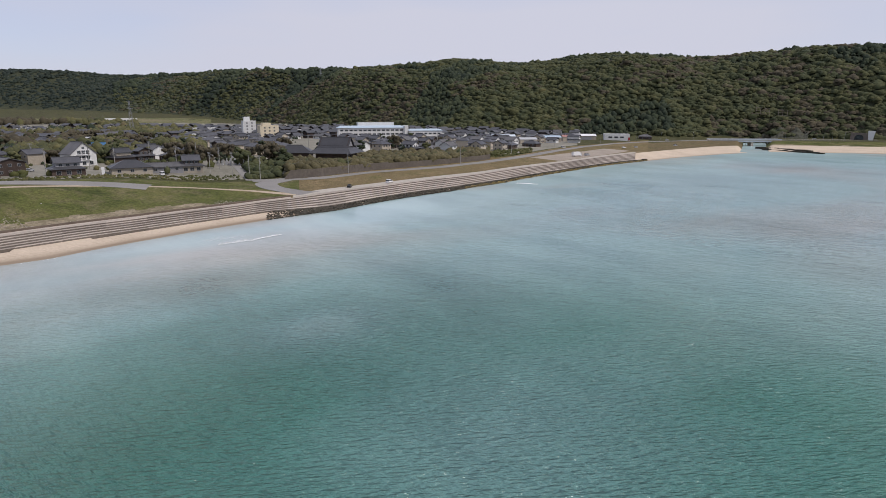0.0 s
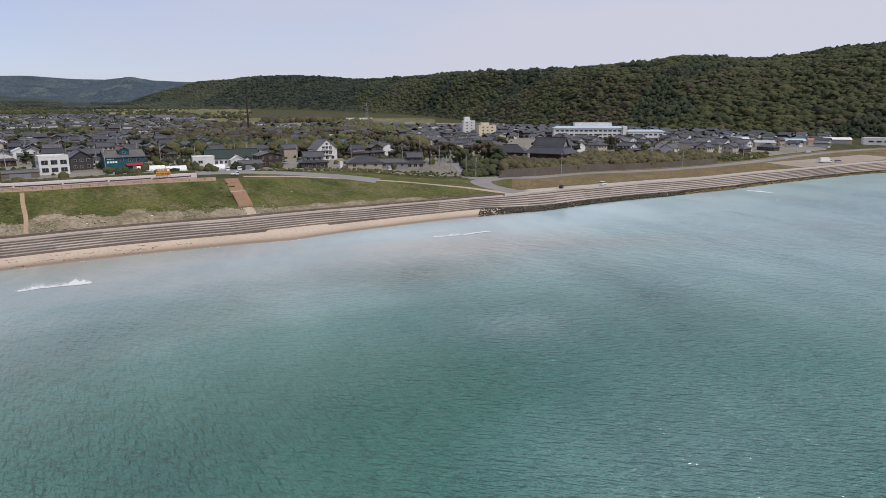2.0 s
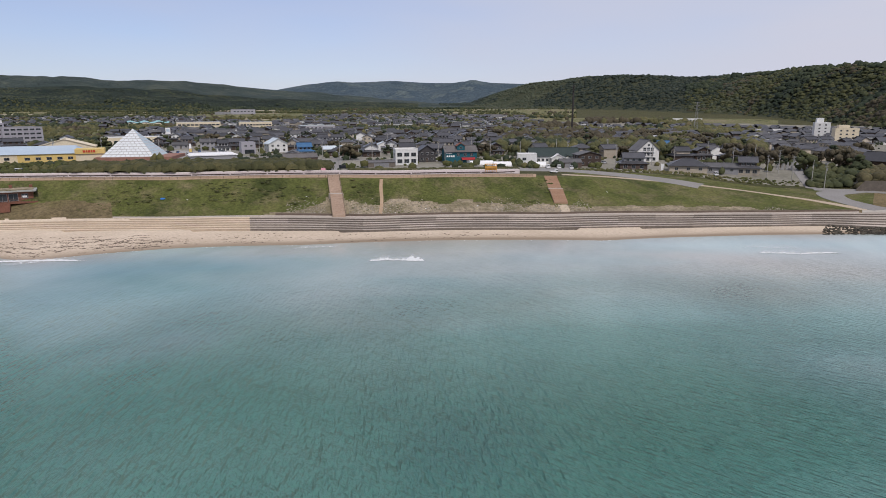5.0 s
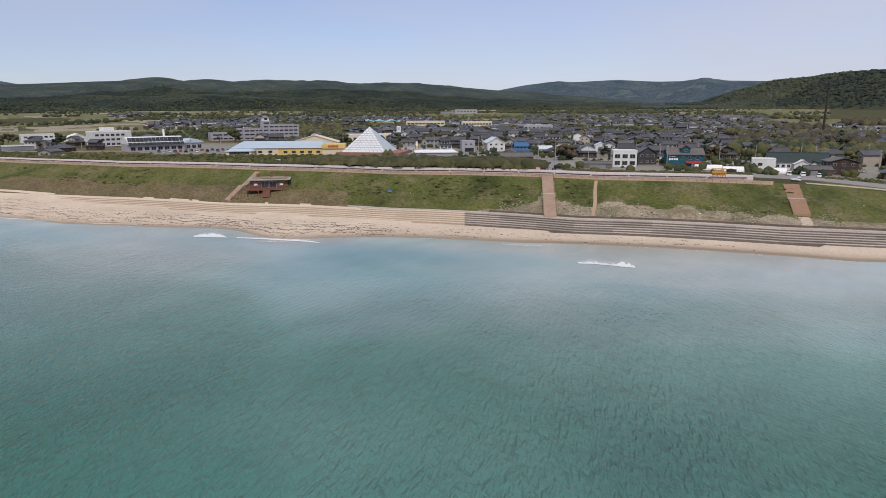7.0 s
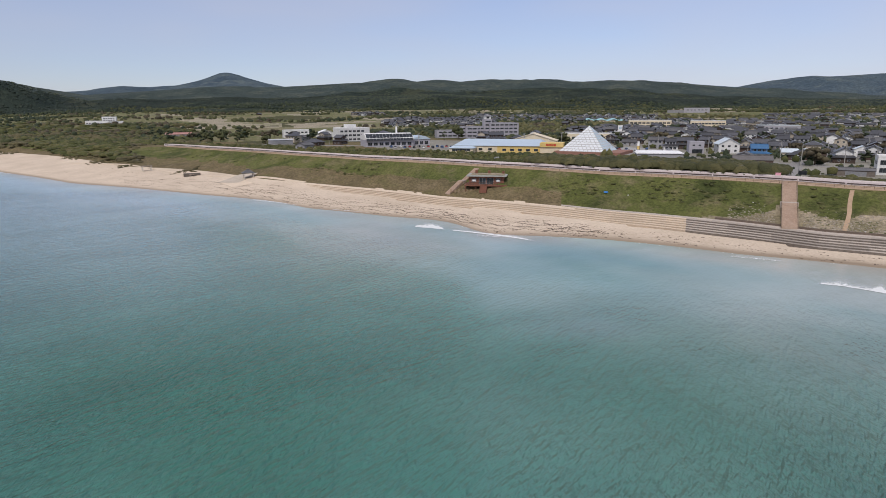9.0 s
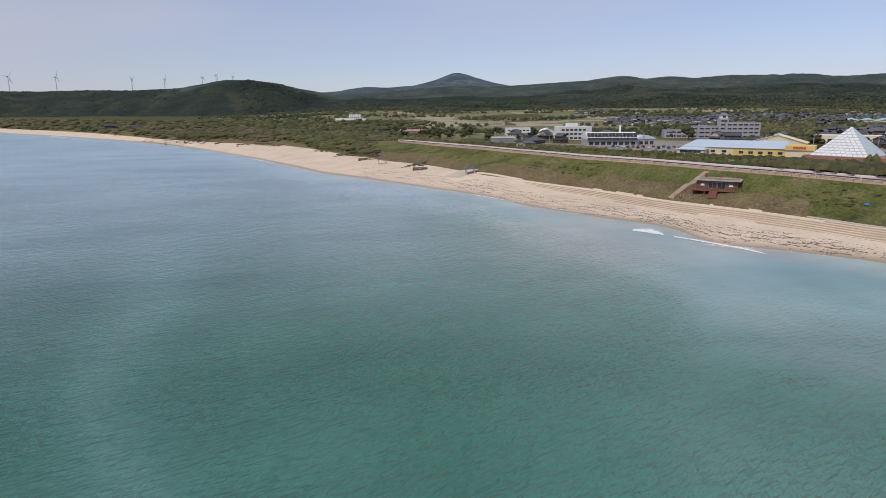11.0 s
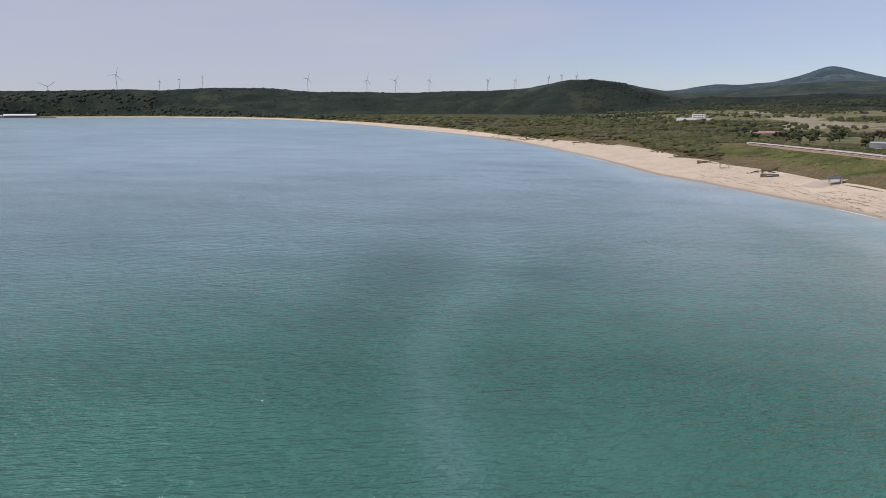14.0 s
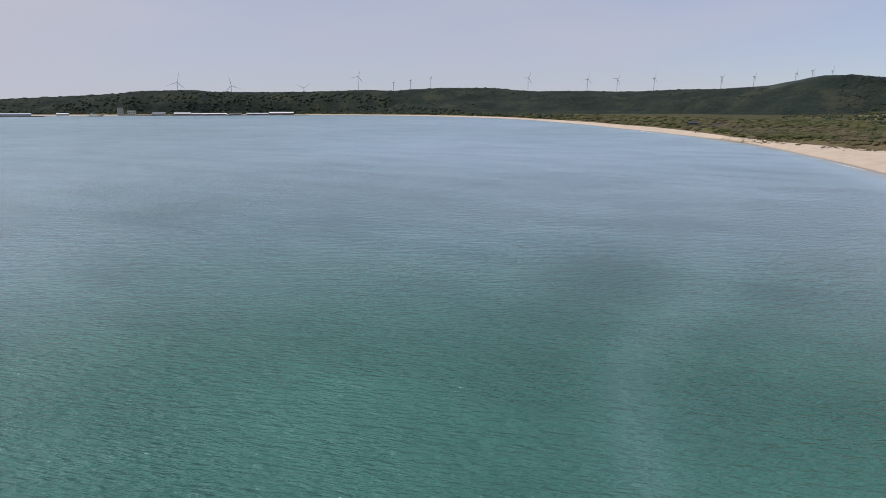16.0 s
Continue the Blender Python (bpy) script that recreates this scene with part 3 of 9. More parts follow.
    tan = np.clip(0.55 + 0.55 * cloud + 0.9 * fbm(x + 0.5 * y, (y - 0.7 * x) * 1.7, 110, 3, 55) - 0.3 * smooth(20, 0, aa), 0, 1)
    idx = np.arange(nr * na).reshape(nr, na)
    nxt = np.roll(idx, -1, 1)
    quads = np.stack([idx[:-1], idx[1:], nxt[1:], nxt[:-1]], -1).reshape(-1, 4)
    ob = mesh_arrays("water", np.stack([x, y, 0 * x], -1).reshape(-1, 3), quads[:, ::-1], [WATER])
    for key, val in (("depth", depth), ("silt_sheen", silt_sheen), ("tan", tan), ("far_sheen", far_sheen), ("weed", weed), ("chop", (0.07 + 0.93 * smooth(22, 120, off)) * (1 - 0.78 * np.maximum(smooth(40, 8, a), smooth(205, 275, a)) * smooth(100, 240, d))), ("far_rough", smooth(120, 700, d)), ("bent", np.maximum(smooth(46, 20, a), smooth(205, 275, a)))):
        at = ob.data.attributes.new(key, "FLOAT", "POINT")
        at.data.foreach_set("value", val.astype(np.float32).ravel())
    tagged(ob, "calm rippled green-blue sea, sandy and pale near the beach", "sea", kind="structure")


build_sea()


# ---------------------------------------------------------------- ground: one sheet from the sea bed to the last ridge
def build_ground():
    turns = np.arange(-78, 203, 0.25)
    # rows lie close where the beach and the dune are, and spread out with distance
    u = np.concatenate([np.linspace(-0.12, 0, 6)[:-1], np.linspace(0, 1, 12)[:-1], np.linspace(1, 2, 30)[:-1], np.linspace(2, 3, 14)])
    w, t, c, b = SHORE(turns), TOE(turns), CREST(turns), BACK(turns)
    near = np.stack([np.interp(u, [-0.12, 0, 1, 2, 3], [wi - 30, wi, ti, ci, bi]) for wi, ti, ci, bi in zip(w, t, c, b)], 1)
    far = b[None] + 3 + (4960 - b[None]) * (np.geomspace(1, 130, 165)[:, None] - 1) / 129
    d = np.concatenate([near, far])
    a = np.broadcast_to(turns, d.shape)
    z, wood = ground_polar(a, d)
    x, y = -np.sin(np.radians(a)) * d, np.cos(np.radians(a)) * d
    nr, na = d.shape
    idx = np.arange(nr * na).reshape(nr, na)
    quads = np.stack([idx[:-1, :-1], idx[:-1, 1:], idx[1:, 1:], idx[1:, :-1]], -1).reshape(-1, 4)
    mid = lambda v: (v[:-1, :-1] + v[1:, 1:]) * 0.5
    A, D, X, Y = mid(a), mid(d), mid(x), mid(y)
    W, T, C, B = SHORE(A), TOE(A), CREST(A), BACK(A)
    n1, n2 = fbm(X, Y, 10, 3, 61), fbm(X, Y, 45, 3, 62)
    face = (D - T) / np.maximum(C - T, 1)
    kinds = np.full(A.shape, 4)                                            # scrub
    kinds[(D - B > 10) & (D - B < 900) & (A > -12) & (A < 86)] = 6          # town
    kinds[(A > 77) & (D - B > 4) & (D - B < 330) & (A < 112)] = 4
    kinds[(A > 77) & (D - B > 4) & (D - B < 330) & (A < 112) & (n2 > 0.02)] = 3
    kinds[(D - B > 120) & (D - B < 260) & (A > 79) & (A < 93)] = 6
    field = (fbm(X, Y, 260, 2, 63) > -0.3) & (D > 760) & (A > 36) & (A < 126)
    field |= (D > 620) & (D < 1250) & (A > 88) & (A < 118) & (fbm(X, Y, 200, 2, 64) > -0.15)
    kinds[field & (D < 2600)] = 5
    pale = (fbm(X + 0.4 * Y, Y * 1.8 - X, 210, 2, 65) > 0.26) & (D > 900) & (D < 2700) & (A > 36) & (A < 112)
    pale |= (A > 61.5) & (A < 69) & (D > 1650) & (D < 2600) & (fbm(X, Y, 150, 2, 66) > -0.1)
    pale |= (A > 103) & (A < 113) & (D > 760) & (D < 1300) & (fbm(X, Y, 120, 2, 67) > 0.1)
    kinds[pale] = 11
    pale = (A > 101) & (A < 109.5) & (D > 1050) & (D < 1270)
    pale |= (A > 93) & (A < 100) & (D > 1010) & (D < 1110) | (A > 86) & (A < 92) & (D > 1380) & (D < 1480)
    kinds[pale & (n2 > -0.45)] = 11
    green = (A > 90) & (A < 99) & (D > 830) & (D < 960) | (A > 60) & (A < 70) & (D > 1480) & (D < 1800) | (A > 20) & (A < 42) & (D > 1180) & (D < 1420)
    kinds[green & (n2 > -0.5)] = 5
    kinds[mid(wood) > 0.3] = 7
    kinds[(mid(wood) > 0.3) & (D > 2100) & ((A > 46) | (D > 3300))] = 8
    kinds[(mid(wood) > 0.3) & (D < 2900) & (A > 50) & (A < 124)] = 10
    kinds[(mid(wood) > 0.3) & (D > 2000) & (A > 117 + 3 * n2)] = 10
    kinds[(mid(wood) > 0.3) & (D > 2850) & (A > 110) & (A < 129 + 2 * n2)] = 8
    kinds[(mid(wood) > 0.3) & (D > 1250) & (A > 8) & (A < 46) & (D < 3300)] = 7
    # the farthest slopes take the canopy with haze in its colour
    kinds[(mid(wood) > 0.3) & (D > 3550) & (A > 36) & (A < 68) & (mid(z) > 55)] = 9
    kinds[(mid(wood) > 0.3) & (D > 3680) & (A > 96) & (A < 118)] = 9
    kinds[(A > 61.5) & (A < 66) & (D > 2060) & (D < 2300)] = 11
    slope = (D > T) & (D < C + 8)
    kinds[slope] = 1
    band = np.interp(A, [14, 20, 34, 40, 58, 61, 65], [0.22, 0.24, 0.26, 0.40, 0.42, 0.34, 0.0])
    kinds[slope & (A < 65) & (face < band + 0.22 * n1 + 0.14 * n2)] = 2
    kinds[slope & (A < 40) & (face < 0.04 + 0.25 * n1)] = 2
    kinds[slope & (A > 76) & (face < 0.48 + 0.3 * n2 + 0.15 * n1)] = 3
    kinds[(D > T) & (D < B + 2) & (A < 14) & (A > -18)] = 12
    kinds[(D > C - 1) & (D < B + 4) & (A > 13) & (A < 36)] = 1
    kinds[(D > C + 2) & (D < B + 30) & (A > 108) & (A < 114)] = 3
    kinds[(D <= T + 2 * n1) & (mid(z) < 8)] = 0
    kinds[(D > T + 2) & (D < T + 25) & (A > 108) & (n2 > -0.1)] = 3
    kinds[(D < C + 30) & (A < -18) & (D > T) & (A > -27)] = 3
    ob = mesh_arrays("ground", np.stack([x, y, z], -1).reshape(-1, 3), quads[:, ::-1],
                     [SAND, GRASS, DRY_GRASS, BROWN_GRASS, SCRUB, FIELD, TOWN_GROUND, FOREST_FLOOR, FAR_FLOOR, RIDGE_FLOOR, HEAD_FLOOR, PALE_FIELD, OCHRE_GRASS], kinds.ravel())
    wet = np.exp(-np.maximum(d - SHORE(a) - 2, 0) / 2.5)
    at = ob.data.attributes.new("wet", "FLOAT", "POINT")
    at.data.foreach_set("value", wet.astype(np.float32).ravel())
    tagged(ob, "pale sand beach, grassy dune, town plain and wooded hills", "ground", kind="structure")


build_ground()


# ---------------------------------------------------------------- foliage in masses
def lump_templates(count, lumps, squash, seed, level=1, spread=0.6, jag=0.28, ragged=1.0):
    """Uneven crowns of a few dented clumps, one metre in radius, sitting on z = 0."""
    rng = random.Random(seed)
    out = []
    for _ in range(count):
        bm = bmesh.new()
        for k in range(lumps):
            r = 1.0 if k == 0 else rng.uniform(0.45, 0.75)
            turn, reach = rng.uniform(0, 6.28), 0 if k == 0 else spread
            at = Vector((math.cos(turn) * reach, math.sin(turn) * reach, squash * (0.75 if k == 0 else rng.uniform(0.5, 1.25))))
            made = bmesh.ops.create_icosphere(bm, subdivisions=level, radius=r)["verts"]
            under = [v for v in made if v.co.z < -0.5 * r]
            seed_at = Vector((rng.uniform(0, 50), rng.uniform(0, 50), rng.uniform(0, 50)))
            for v in made:
                v.co *= 1 + rng.uniform(-jag, jag) * (0.35 if level > 1 else 1) * ragged + 1.5 * jag * noise.noise(v.co * 1.6 + seed_at)
                v.co.z *= squash
                v.co += at
            bmesh.ops.delete(bm, geom=under, context="VERTS")
        bm.verts.ensure_lookup_table()
        out.append((np.array([v.co for v in bm.verts]), np.array([[v.index for v in f.verts] for f in bm.faces])))
        bm.free()
    return out


def scatter(name, templates, x, y, z, size, height, mat, label, category, seed=0, parent=None):
    """Copies of the templates at the given places, joined into one mesh."""
    rng = np.random.default_rng(seed)
    n = len(x)
    if not n:
        return None
    turn, pick = rng.uniform(0, 6.283, n), rng.integers(0, len(templates), n)
    vs, fs, base = [], [], 0
    for k, (tv, tf) in enumerate(templates):
        s = np.nonzero(pick == k)[0]
        if not len(s):
            continue
        c, q = np.cos(turn[s])[:, None], np.sin(turn[s])[:, None]
        px = (tv[None, :, 0] * c - tv[None, :, 1] * q) * size[s, None] + x[s, None]
        py = (tv[None, :, 0] * q + tv[None, :, 1] * c) * size[s, None] + y[s, None]
        pz = tv[None, :, 2] * (size * height)[s, None] + z[s, None]
        vs.append(np.stack([px, py, pz], -1).reshape(-1, 3))
        fs.append((tf[None] + (base + np.arange(len(s)) * len(tv))[:, None, None]).reshape(-1, 3))
        base += len(s) * len(tv)
    ob = mesh_arrays(name, np.concatenate(vs), np.concatenate(fs), [mat])
    if parent is not None:
        ob.parent = parent
        ob["kind"] = "stuff"
        return ob
    return tagged(ob, label, category, kind="stuff")


def polar_points(a0, a1, d0, d1, n, seed, power=1.0):
    rng = np.random.default_rng(seed)
    a = rng.uniform(a0, a1, n)
    d = d0 + (d1 - d0) * rng.uniform(0, 1, n) ** power
    x, y = -np.sin(np.radians(a)) * d, np.cos(np.radians(a)) * d
    z, wood = ground_polar(a, d)
    return a, d, x, y, z, wood, rng


def build_woods():
    round_crowns = lump_templates(14, 5, 0.85, 5, 1, 0.66, 0.2)
    plain_crowns = lump_templates(6, 1, 0.8, 6, 1, jag=0.2)
    low_crowns = lump_templates(6, 1, 0.6, 7, 1, jag=0.2)
    fir_crowns = lump_templates(6, 1, 1.3, 8, 2, jag=0.3)
    # the hill over the harbour road: mixed spring wood with dark conifers on the crest
    a, d, x, y, z, wood, rng = polar_points(-40, 14, 780, 1330, 21000, 11)
    ridge = RIDGES[0][1](a)
    keep = (wood > 0) & (d < ridge + 60)
    mixf = fbm(x, y, 130, 3, 71)
    con = keep & ((mixf > 0.36) | ((d > ridge - 70) & (fbm(x, y, 60, 2, 72) > 0.2)))
    bare = keep & ~con & (fbm(x, y, 110, 3, 73) + rng.uniform(-0.35, 0.35, len(a)) > 0.24)
    leaf = keep & ~con & ~bare
    size = rng.uniform(0, 1, len(a)) ** 1.8 * 3.6 + 2.6
    scatter("broadleaf_wood", round_crowns, x[leaf], y[leaf], z[leaf] - 0.6 * size[leaf], 1.3 * size[leaf], rng.uniform(0.6, 0.85, leaf.sum()), BROADLEAF, "fresh green broadleaf wood covering the hillside", "woodland", 1)
    scatter("bare_wood", round_crowns, x[bare], y[bare], z[bare] - 0.6 * size[bare], 1.3 * size[bare], rng.uniform(0.6, 0.85, bare.sum()), BARE_WOOD, "brown twiggy trees not yet in leaf on the hillside", "woodland", 2)
    scatter("conifer_wood", fir_crowns, x[con], y[con], z[con] - 0.55 * size[con], size[con] * 0.8, rng.uniform(0.8, 1.1, con.sum()), CONIFER, "dark green conifers along the hill and its crest", "woodland", 3)
    # the same wood where the hill bends inland
    a, d, x, y, z, wood, rng = polar_points(9, 27, 1050, 2150, 9000, 17)
    keep = (wood > 0) & (d < RIDGES[0][1](a) + 60)
    con = keep & ((fbm(x, y, 130, 3, 71) > 0.15) | (d > RIDGES[0][1](a) - 50))
    bare = keep & ~con & (fbm(x, y, 110, 3, 73) + rng.uniform(-0.35, 0.35, len(a)) > 0.32)
    leaf = keep & ~con & ~bare
    size = rng.uniform(0, 1, len(a)) ** 1.6 * 3.6 + 3.2
    for sel, crowns, mat, lab, k in ((leaf, round_crowns, BROADLEAF, "green broadleaf wood where the hill bends inland", 18), (bare, round_crowns, BARE_WOOD, "brown twiggy wood where the hill bends inland", 19), (con, fir_crowns, CONIFER, "dark conifers where the hill bends inland", 20)):
        scatter("hillside_wood", crowns, x[sel], y[sel], z[sel] - 0.6 * size[sel], 1.2 * size[sel], rng.uniform(0.6, 0.85, sel.sum()), mat, lab, "woodland", k)
    # the ridge going inland
    a, d, x, y, z, wood, rng = polar_points(8, 48, 1050, 3400, 30000, 12)
    keep = (wood > 0) & (d < RIDGES[0][1](a) + 100) & (d > RIDGES[0][0](a))
    size = rng.uniform(4.0, 7.5, len(a)) * np.clip(d / 1600, 0.8, 1.5)
    con = keep & (fbm(x, y, 260, 3, 74) > 0.0)
    leaf = keep & ~con
    scatter("far_broadleaf_wood", plain_crowns, x[leaf], y[leaf], z[leaf] - 0.42 * size[leaf], 0.85 * size[leaf], rng.uniform(0.6, 0.85, leaf.sum()), RIDGE_MIX, "distant mixed wood on the inland ridge", "woodland", 4)
    scatter("far_conifer_wood", plain_crowns, x[con], y[con], z[con] - 0.42 * size[con], size[con] * 0.85, rng.uniform(0.6, 0.85, con.sum()), RIDGE_DARK, "distant dark conifer wood on the inland ridge", "woodland", 5)
    # dark wood on the low rise before the inland slopes
    a, d, x, y, z, wood, rng = polar_points(50, 124, 2250, 2900, 12000, 14, 0.9)
    keep = (wood > 0)
    size = rng.uniform(3.0, 6.5, len(a))
    dark = keep & (fbm(x, y, 240, 3, 76) > -0.1)
    scatter("distant_forest", low_crowns, x[dark], y[dark], z[dark] - 0.35 * size[dark], size[dark], rng.uniform(0.5, 0.9, dark.sum()), RIDGE_DARK, "dark conifer stands on the low rise beyond the plain", "woodland", 15)
    pale = keep & ~dark
    scatter("distant_forest", low_crowns, x[pale], y[pale], z[pale] - 0.35 * size[pale], size[pale], rng.uniform(0.45, 0.75, pale.sum()), RIDGE_MIX, "mixed wood on the low rise beyond the plain", "woodland", 16)
    # wide forest behind the plain and on the far headland
    a, d, x, y, z, wood, rng = polar_points(38, 197, 2200, 4600, 24000, 13, 1.0)
    keep = (wood > 0)
    size = rng.uniform(4.5, 9, len(a)) * np.clip(d / 3000, 0.8, 1.4)
    head = keep & (a > 117)
    keep &= (d < 2600) | head
    head &= (rng.uniform(0, 1, len(a)) < 0.75)
    keep &= ~(a > 117)
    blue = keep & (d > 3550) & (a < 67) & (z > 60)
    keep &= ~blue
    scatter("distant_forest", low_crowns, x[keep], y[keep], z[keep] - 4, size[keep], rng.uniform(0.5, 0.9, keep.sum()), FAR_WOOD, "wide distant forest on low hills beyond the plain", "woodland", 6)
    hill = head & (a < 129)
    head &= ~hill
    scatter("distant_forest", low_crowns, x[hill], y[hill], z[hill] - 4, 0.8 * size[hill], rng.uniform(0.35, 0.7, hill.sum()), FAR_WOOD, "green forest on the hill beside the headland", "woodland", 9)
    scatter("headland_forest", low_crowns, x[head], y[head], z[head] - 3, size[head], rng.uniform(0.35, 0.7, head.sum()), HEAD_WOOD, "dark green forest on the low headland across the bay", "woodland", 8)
    scatter("ridge_forest", low_crowns, x[blue], y[blue], z[blue] - 4, size[blue] * 1.2, rng.uniform(0.5, 1.0, blue.sum()), FAR_RIDGE, "forest on the farthest ridge, tinted blue for haze", "woodland", 7)


build_woods()

# ---------------------------------------------------------------- shore works
def xy(a, d):
    return -math.sin(radians(a)) * d, math.cos(radians(a)) * d


def ribbon(name, centre, half, lift, mat, label, category, kind="structure", step=3.0, skirt=0.5):
    """A strip laid over the ground along plan points, with a skirt that closes its edges."""
    pts = [Vector((*p, 0)) for p in centre]
    dense = []
    for p, q in zip(pts, pts[1:]):
        k = max(1, int((q - p).length / step))
        dense += [p.lerp(q, i / k) for i in range(k)]
    dense.append(pts[-1])
    for _ in range(3):
        dense = [dense[0]] + [(dense[i - 1] + dense[i] * 2 + dense[i + 1]) / 4 for i in range(1, len(dense) - 1)] + [dense[-1]]
    bm = bmesh.new()
    rows, grid = [], []
    for i, p in enumerate(dense):
        way = (dense[min(i + 1, len(dense) - 1)] - dense[max(i - 1, 0)]).normalized()
        side = Vector((-way.y, way.x, 0))
        grid.append([p + side * half * k for k in (-1, -0.5, 0, 0.5, 1)])
    level = ground(np.array([[v.x for v in r] for r in grid]), np.array([[v.y for v in r] for r in grid])) + lift
    for r, zs in zip(grid, level):
        row = [Vector((v.x, v.y, z)) for v, z in zip(r, zs)]
        row = [row[0] - Vector((0, 0, skirt))] + row + [row[-1] - Vector((0, 0, skirt))]
        rows.append([bm.verts.new(v) for v in row])
    for r0, r1 in zip(rows, rows[1:]):
        for i in range(6):
            bm.faces.new((r0[i], r1[i], r1[i + 1], r0[i + 1]))
    bmesh.ops.recalc_face_normals(bm, faces=bm.faces)
    ob = part(name, bm, mat)
    return tagged(ob, label, category, kind=kind)


def arc_band(bm, a0, a1, inner, outer, z_in, z_out, step=0.5, drop=1.5, slot=0):
    """A closed band round the bay between two lines, with its own heights."""
    n = max(2, int((a1 - a0) / step) + 1)
    rows = []
    for a in np.linspace(a0, a1, n):
        di, do, zi, zo = float(inner(a)), float(outer(a)), float(z_in(a)), float(z_out(a))
        rows.append([bm.verts.new((*xy(a, d), z)) for d, z in ((di, zi - drop), (di, zi), (do, zo), (do, zo - drop))])
    for r0, r1 in zip(rows, rows[1:]):
        for i in range(3):
            bm.faces.new((r0[i], r1[i], r1[i + 1], r0[i + 1])).material_index = slot
    bm.faces.new(rows[0])
    bm.faces.new(rows[-1][::-1])
    bmesh.ops.recalc_face_normals(bm, faces=bm.faces)


# stepped sea wall in cast lengths
STEPS = 6


def build_sea_wall():
    wall = thing("wall_sea", "stepped concrete sea wall, weathered grey with darker risers", "sea wall", 0, 0, 0, kind="structure")
    a, edges = -17.0, []
    while a < 100:
        edges.append(a)
        a += math.degrees(12.5 / float(TOE(np.array(a))))
    for a0, a1 in zip(edges, edges[1:]):
        for s in range(STEPS if a0 < 74 else STEPS - 1):
            bm = bmesh.new()
            line = lambda k: (lambda q: step_foot(q) + (TOE(q) - step_foot(q)) * k / STEPS)
            rise = FOOT_Z + (4.0 - FOOT_Z) * (s + 1) / STEPS + 0.025 * math.sin(a0 * 37)
            arc_band(bm, a0, a1, line(s), line(s + 1.12), lambda q: rise, lambda q: rise + 0.02, (a1 - a0) / 2.01, (4.0 - FOOT_Z) / STEPS + 0.5)
            bm.faces.ensure_lookup_table()
            # riser faces below the lip take the darker material
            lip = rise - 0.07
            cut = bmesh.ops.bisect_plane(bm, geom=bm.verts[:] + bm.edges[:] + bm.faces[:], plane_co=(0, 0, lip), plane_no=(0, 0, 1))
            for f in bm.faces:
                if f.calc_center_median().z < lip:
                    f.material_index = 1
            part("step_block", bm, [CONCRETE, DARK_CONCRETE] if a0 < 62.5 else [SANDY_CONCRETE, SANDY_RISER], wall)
    bm = bmesh.new()
    arc_band(bm, 13.8, 76, lambda q: TOE(q) + 0.6, lambda q: TOE(q) + 3.0, lambda q: 4.05, lambda q: 4.12, 0.5, 1.0)
    part("coping", bm, CONCRETE, wall, "pale concrete landing along the wall's top")
    bm = bmesh.new()
    arc_band(bm, 13.8, 63, lambda q: TOE(q) + 3.0, lambda q: TOE(q) + 3.7, lambda q: 4.75, lambda q: 4.75, 0.5, 1.2)
    part("kerb", bm, surface("rusty_kerb", (0.13, 0.10, 0.08), (0.19, 0.15, 0.12), 0.2, 1.0), wall, "brown kerb at the foot of the grass")
    bm = bmesh.new()
    arc_band(bm, -17, 13.6, lambda q: TOE(q) + 0.5, lambda q: TOE(q) + 9 + 3 * smooth(0, 12, q), lambda q: 4.15, lambda q: 4.3, 0.5, 1.0)
    part("apron", bm, surface("apron_concrete", (0.40, 0.36, 0.31), (0.50, 0.46, 0.41), 0.08, 1.0, 0.9, (0.25, 0.22, 0.19)), wall, "wide pale concrete apron on top of the wall")


build_sea_wall()


def rock_templates(count, seed):
    rng = random.Random(seed)
    out = []
    for _ in range(count):
        bm = bmesh.new()
        bmesh.ops.create_icosphere(bm, subdivisions=1, radius=1.0)
        for v in bm.verts:
            v.co *= rng.uniform(0.72, 1.2)
            v.co.z *= 0.75
        bm.verts.ensure_lookup_table()
        out.append((np.array([v.co for v in bm.verts]), np.array([[v.index for v in f.verts] for f in bm.faces])))
        bm.free()
    return out


def build_riprap():
    rng = np.random.default_rng(31)
    rocks = rock_templates(6, 32)
    a = rng.uniform(-18, 16, 2400)
    u = rng.uniform(0, 1, 2400)
    d = SHORE(a) + u * np.maximum(step_foot(a) - SHORE(a), 3.5) * 1.05 - 0.5
    x, y = -np.sin(np.radians(a)) * d, np.cos(np.radians(a)) * d
    z = 0.1 + u * 0.9
    size = rng.uniform(0.35, 0.8, 2400) * np.where(a > 14, 0.7, 1.0)
    for rough, (mat, sel, label) in enumerate(((ROCK, (u > 0.55) | (a > -2) | (rng.uniform(0, 1, 2400) > 0.6), "dark wet riprap rocks at the foot of the sea wall"), (WEEDY_ROCK, (u <= 0.55) & (a <= -2), "yellow-brown weedy riprap rocks at the water's edge"))):
        ob = scatter("riprap", rocks, x[sel], y[sel], z[sel], size[sel], np.ones(sel.sum()), mat, label, "rocks", 33 + rough)
        ob.data.polygons.foreach_set("use_smooth", np.zeros(len(ob.data.polygons), bool))


build_riprap()


# roads and paths
ROAD_LINE = [(-92, 300), (-78, 308), (-62, 313), (-41, 339), (0, 373), (25, 403), (60, 459), (90, 513), (126, 570), (163, 615), (214, 659), (262, 682), (293, 690)]
ribbon("road", ROAD_LINE, 3.6, 0.12, ASPHALT, "grey asphalt coast road with pale worn lanes", "road")
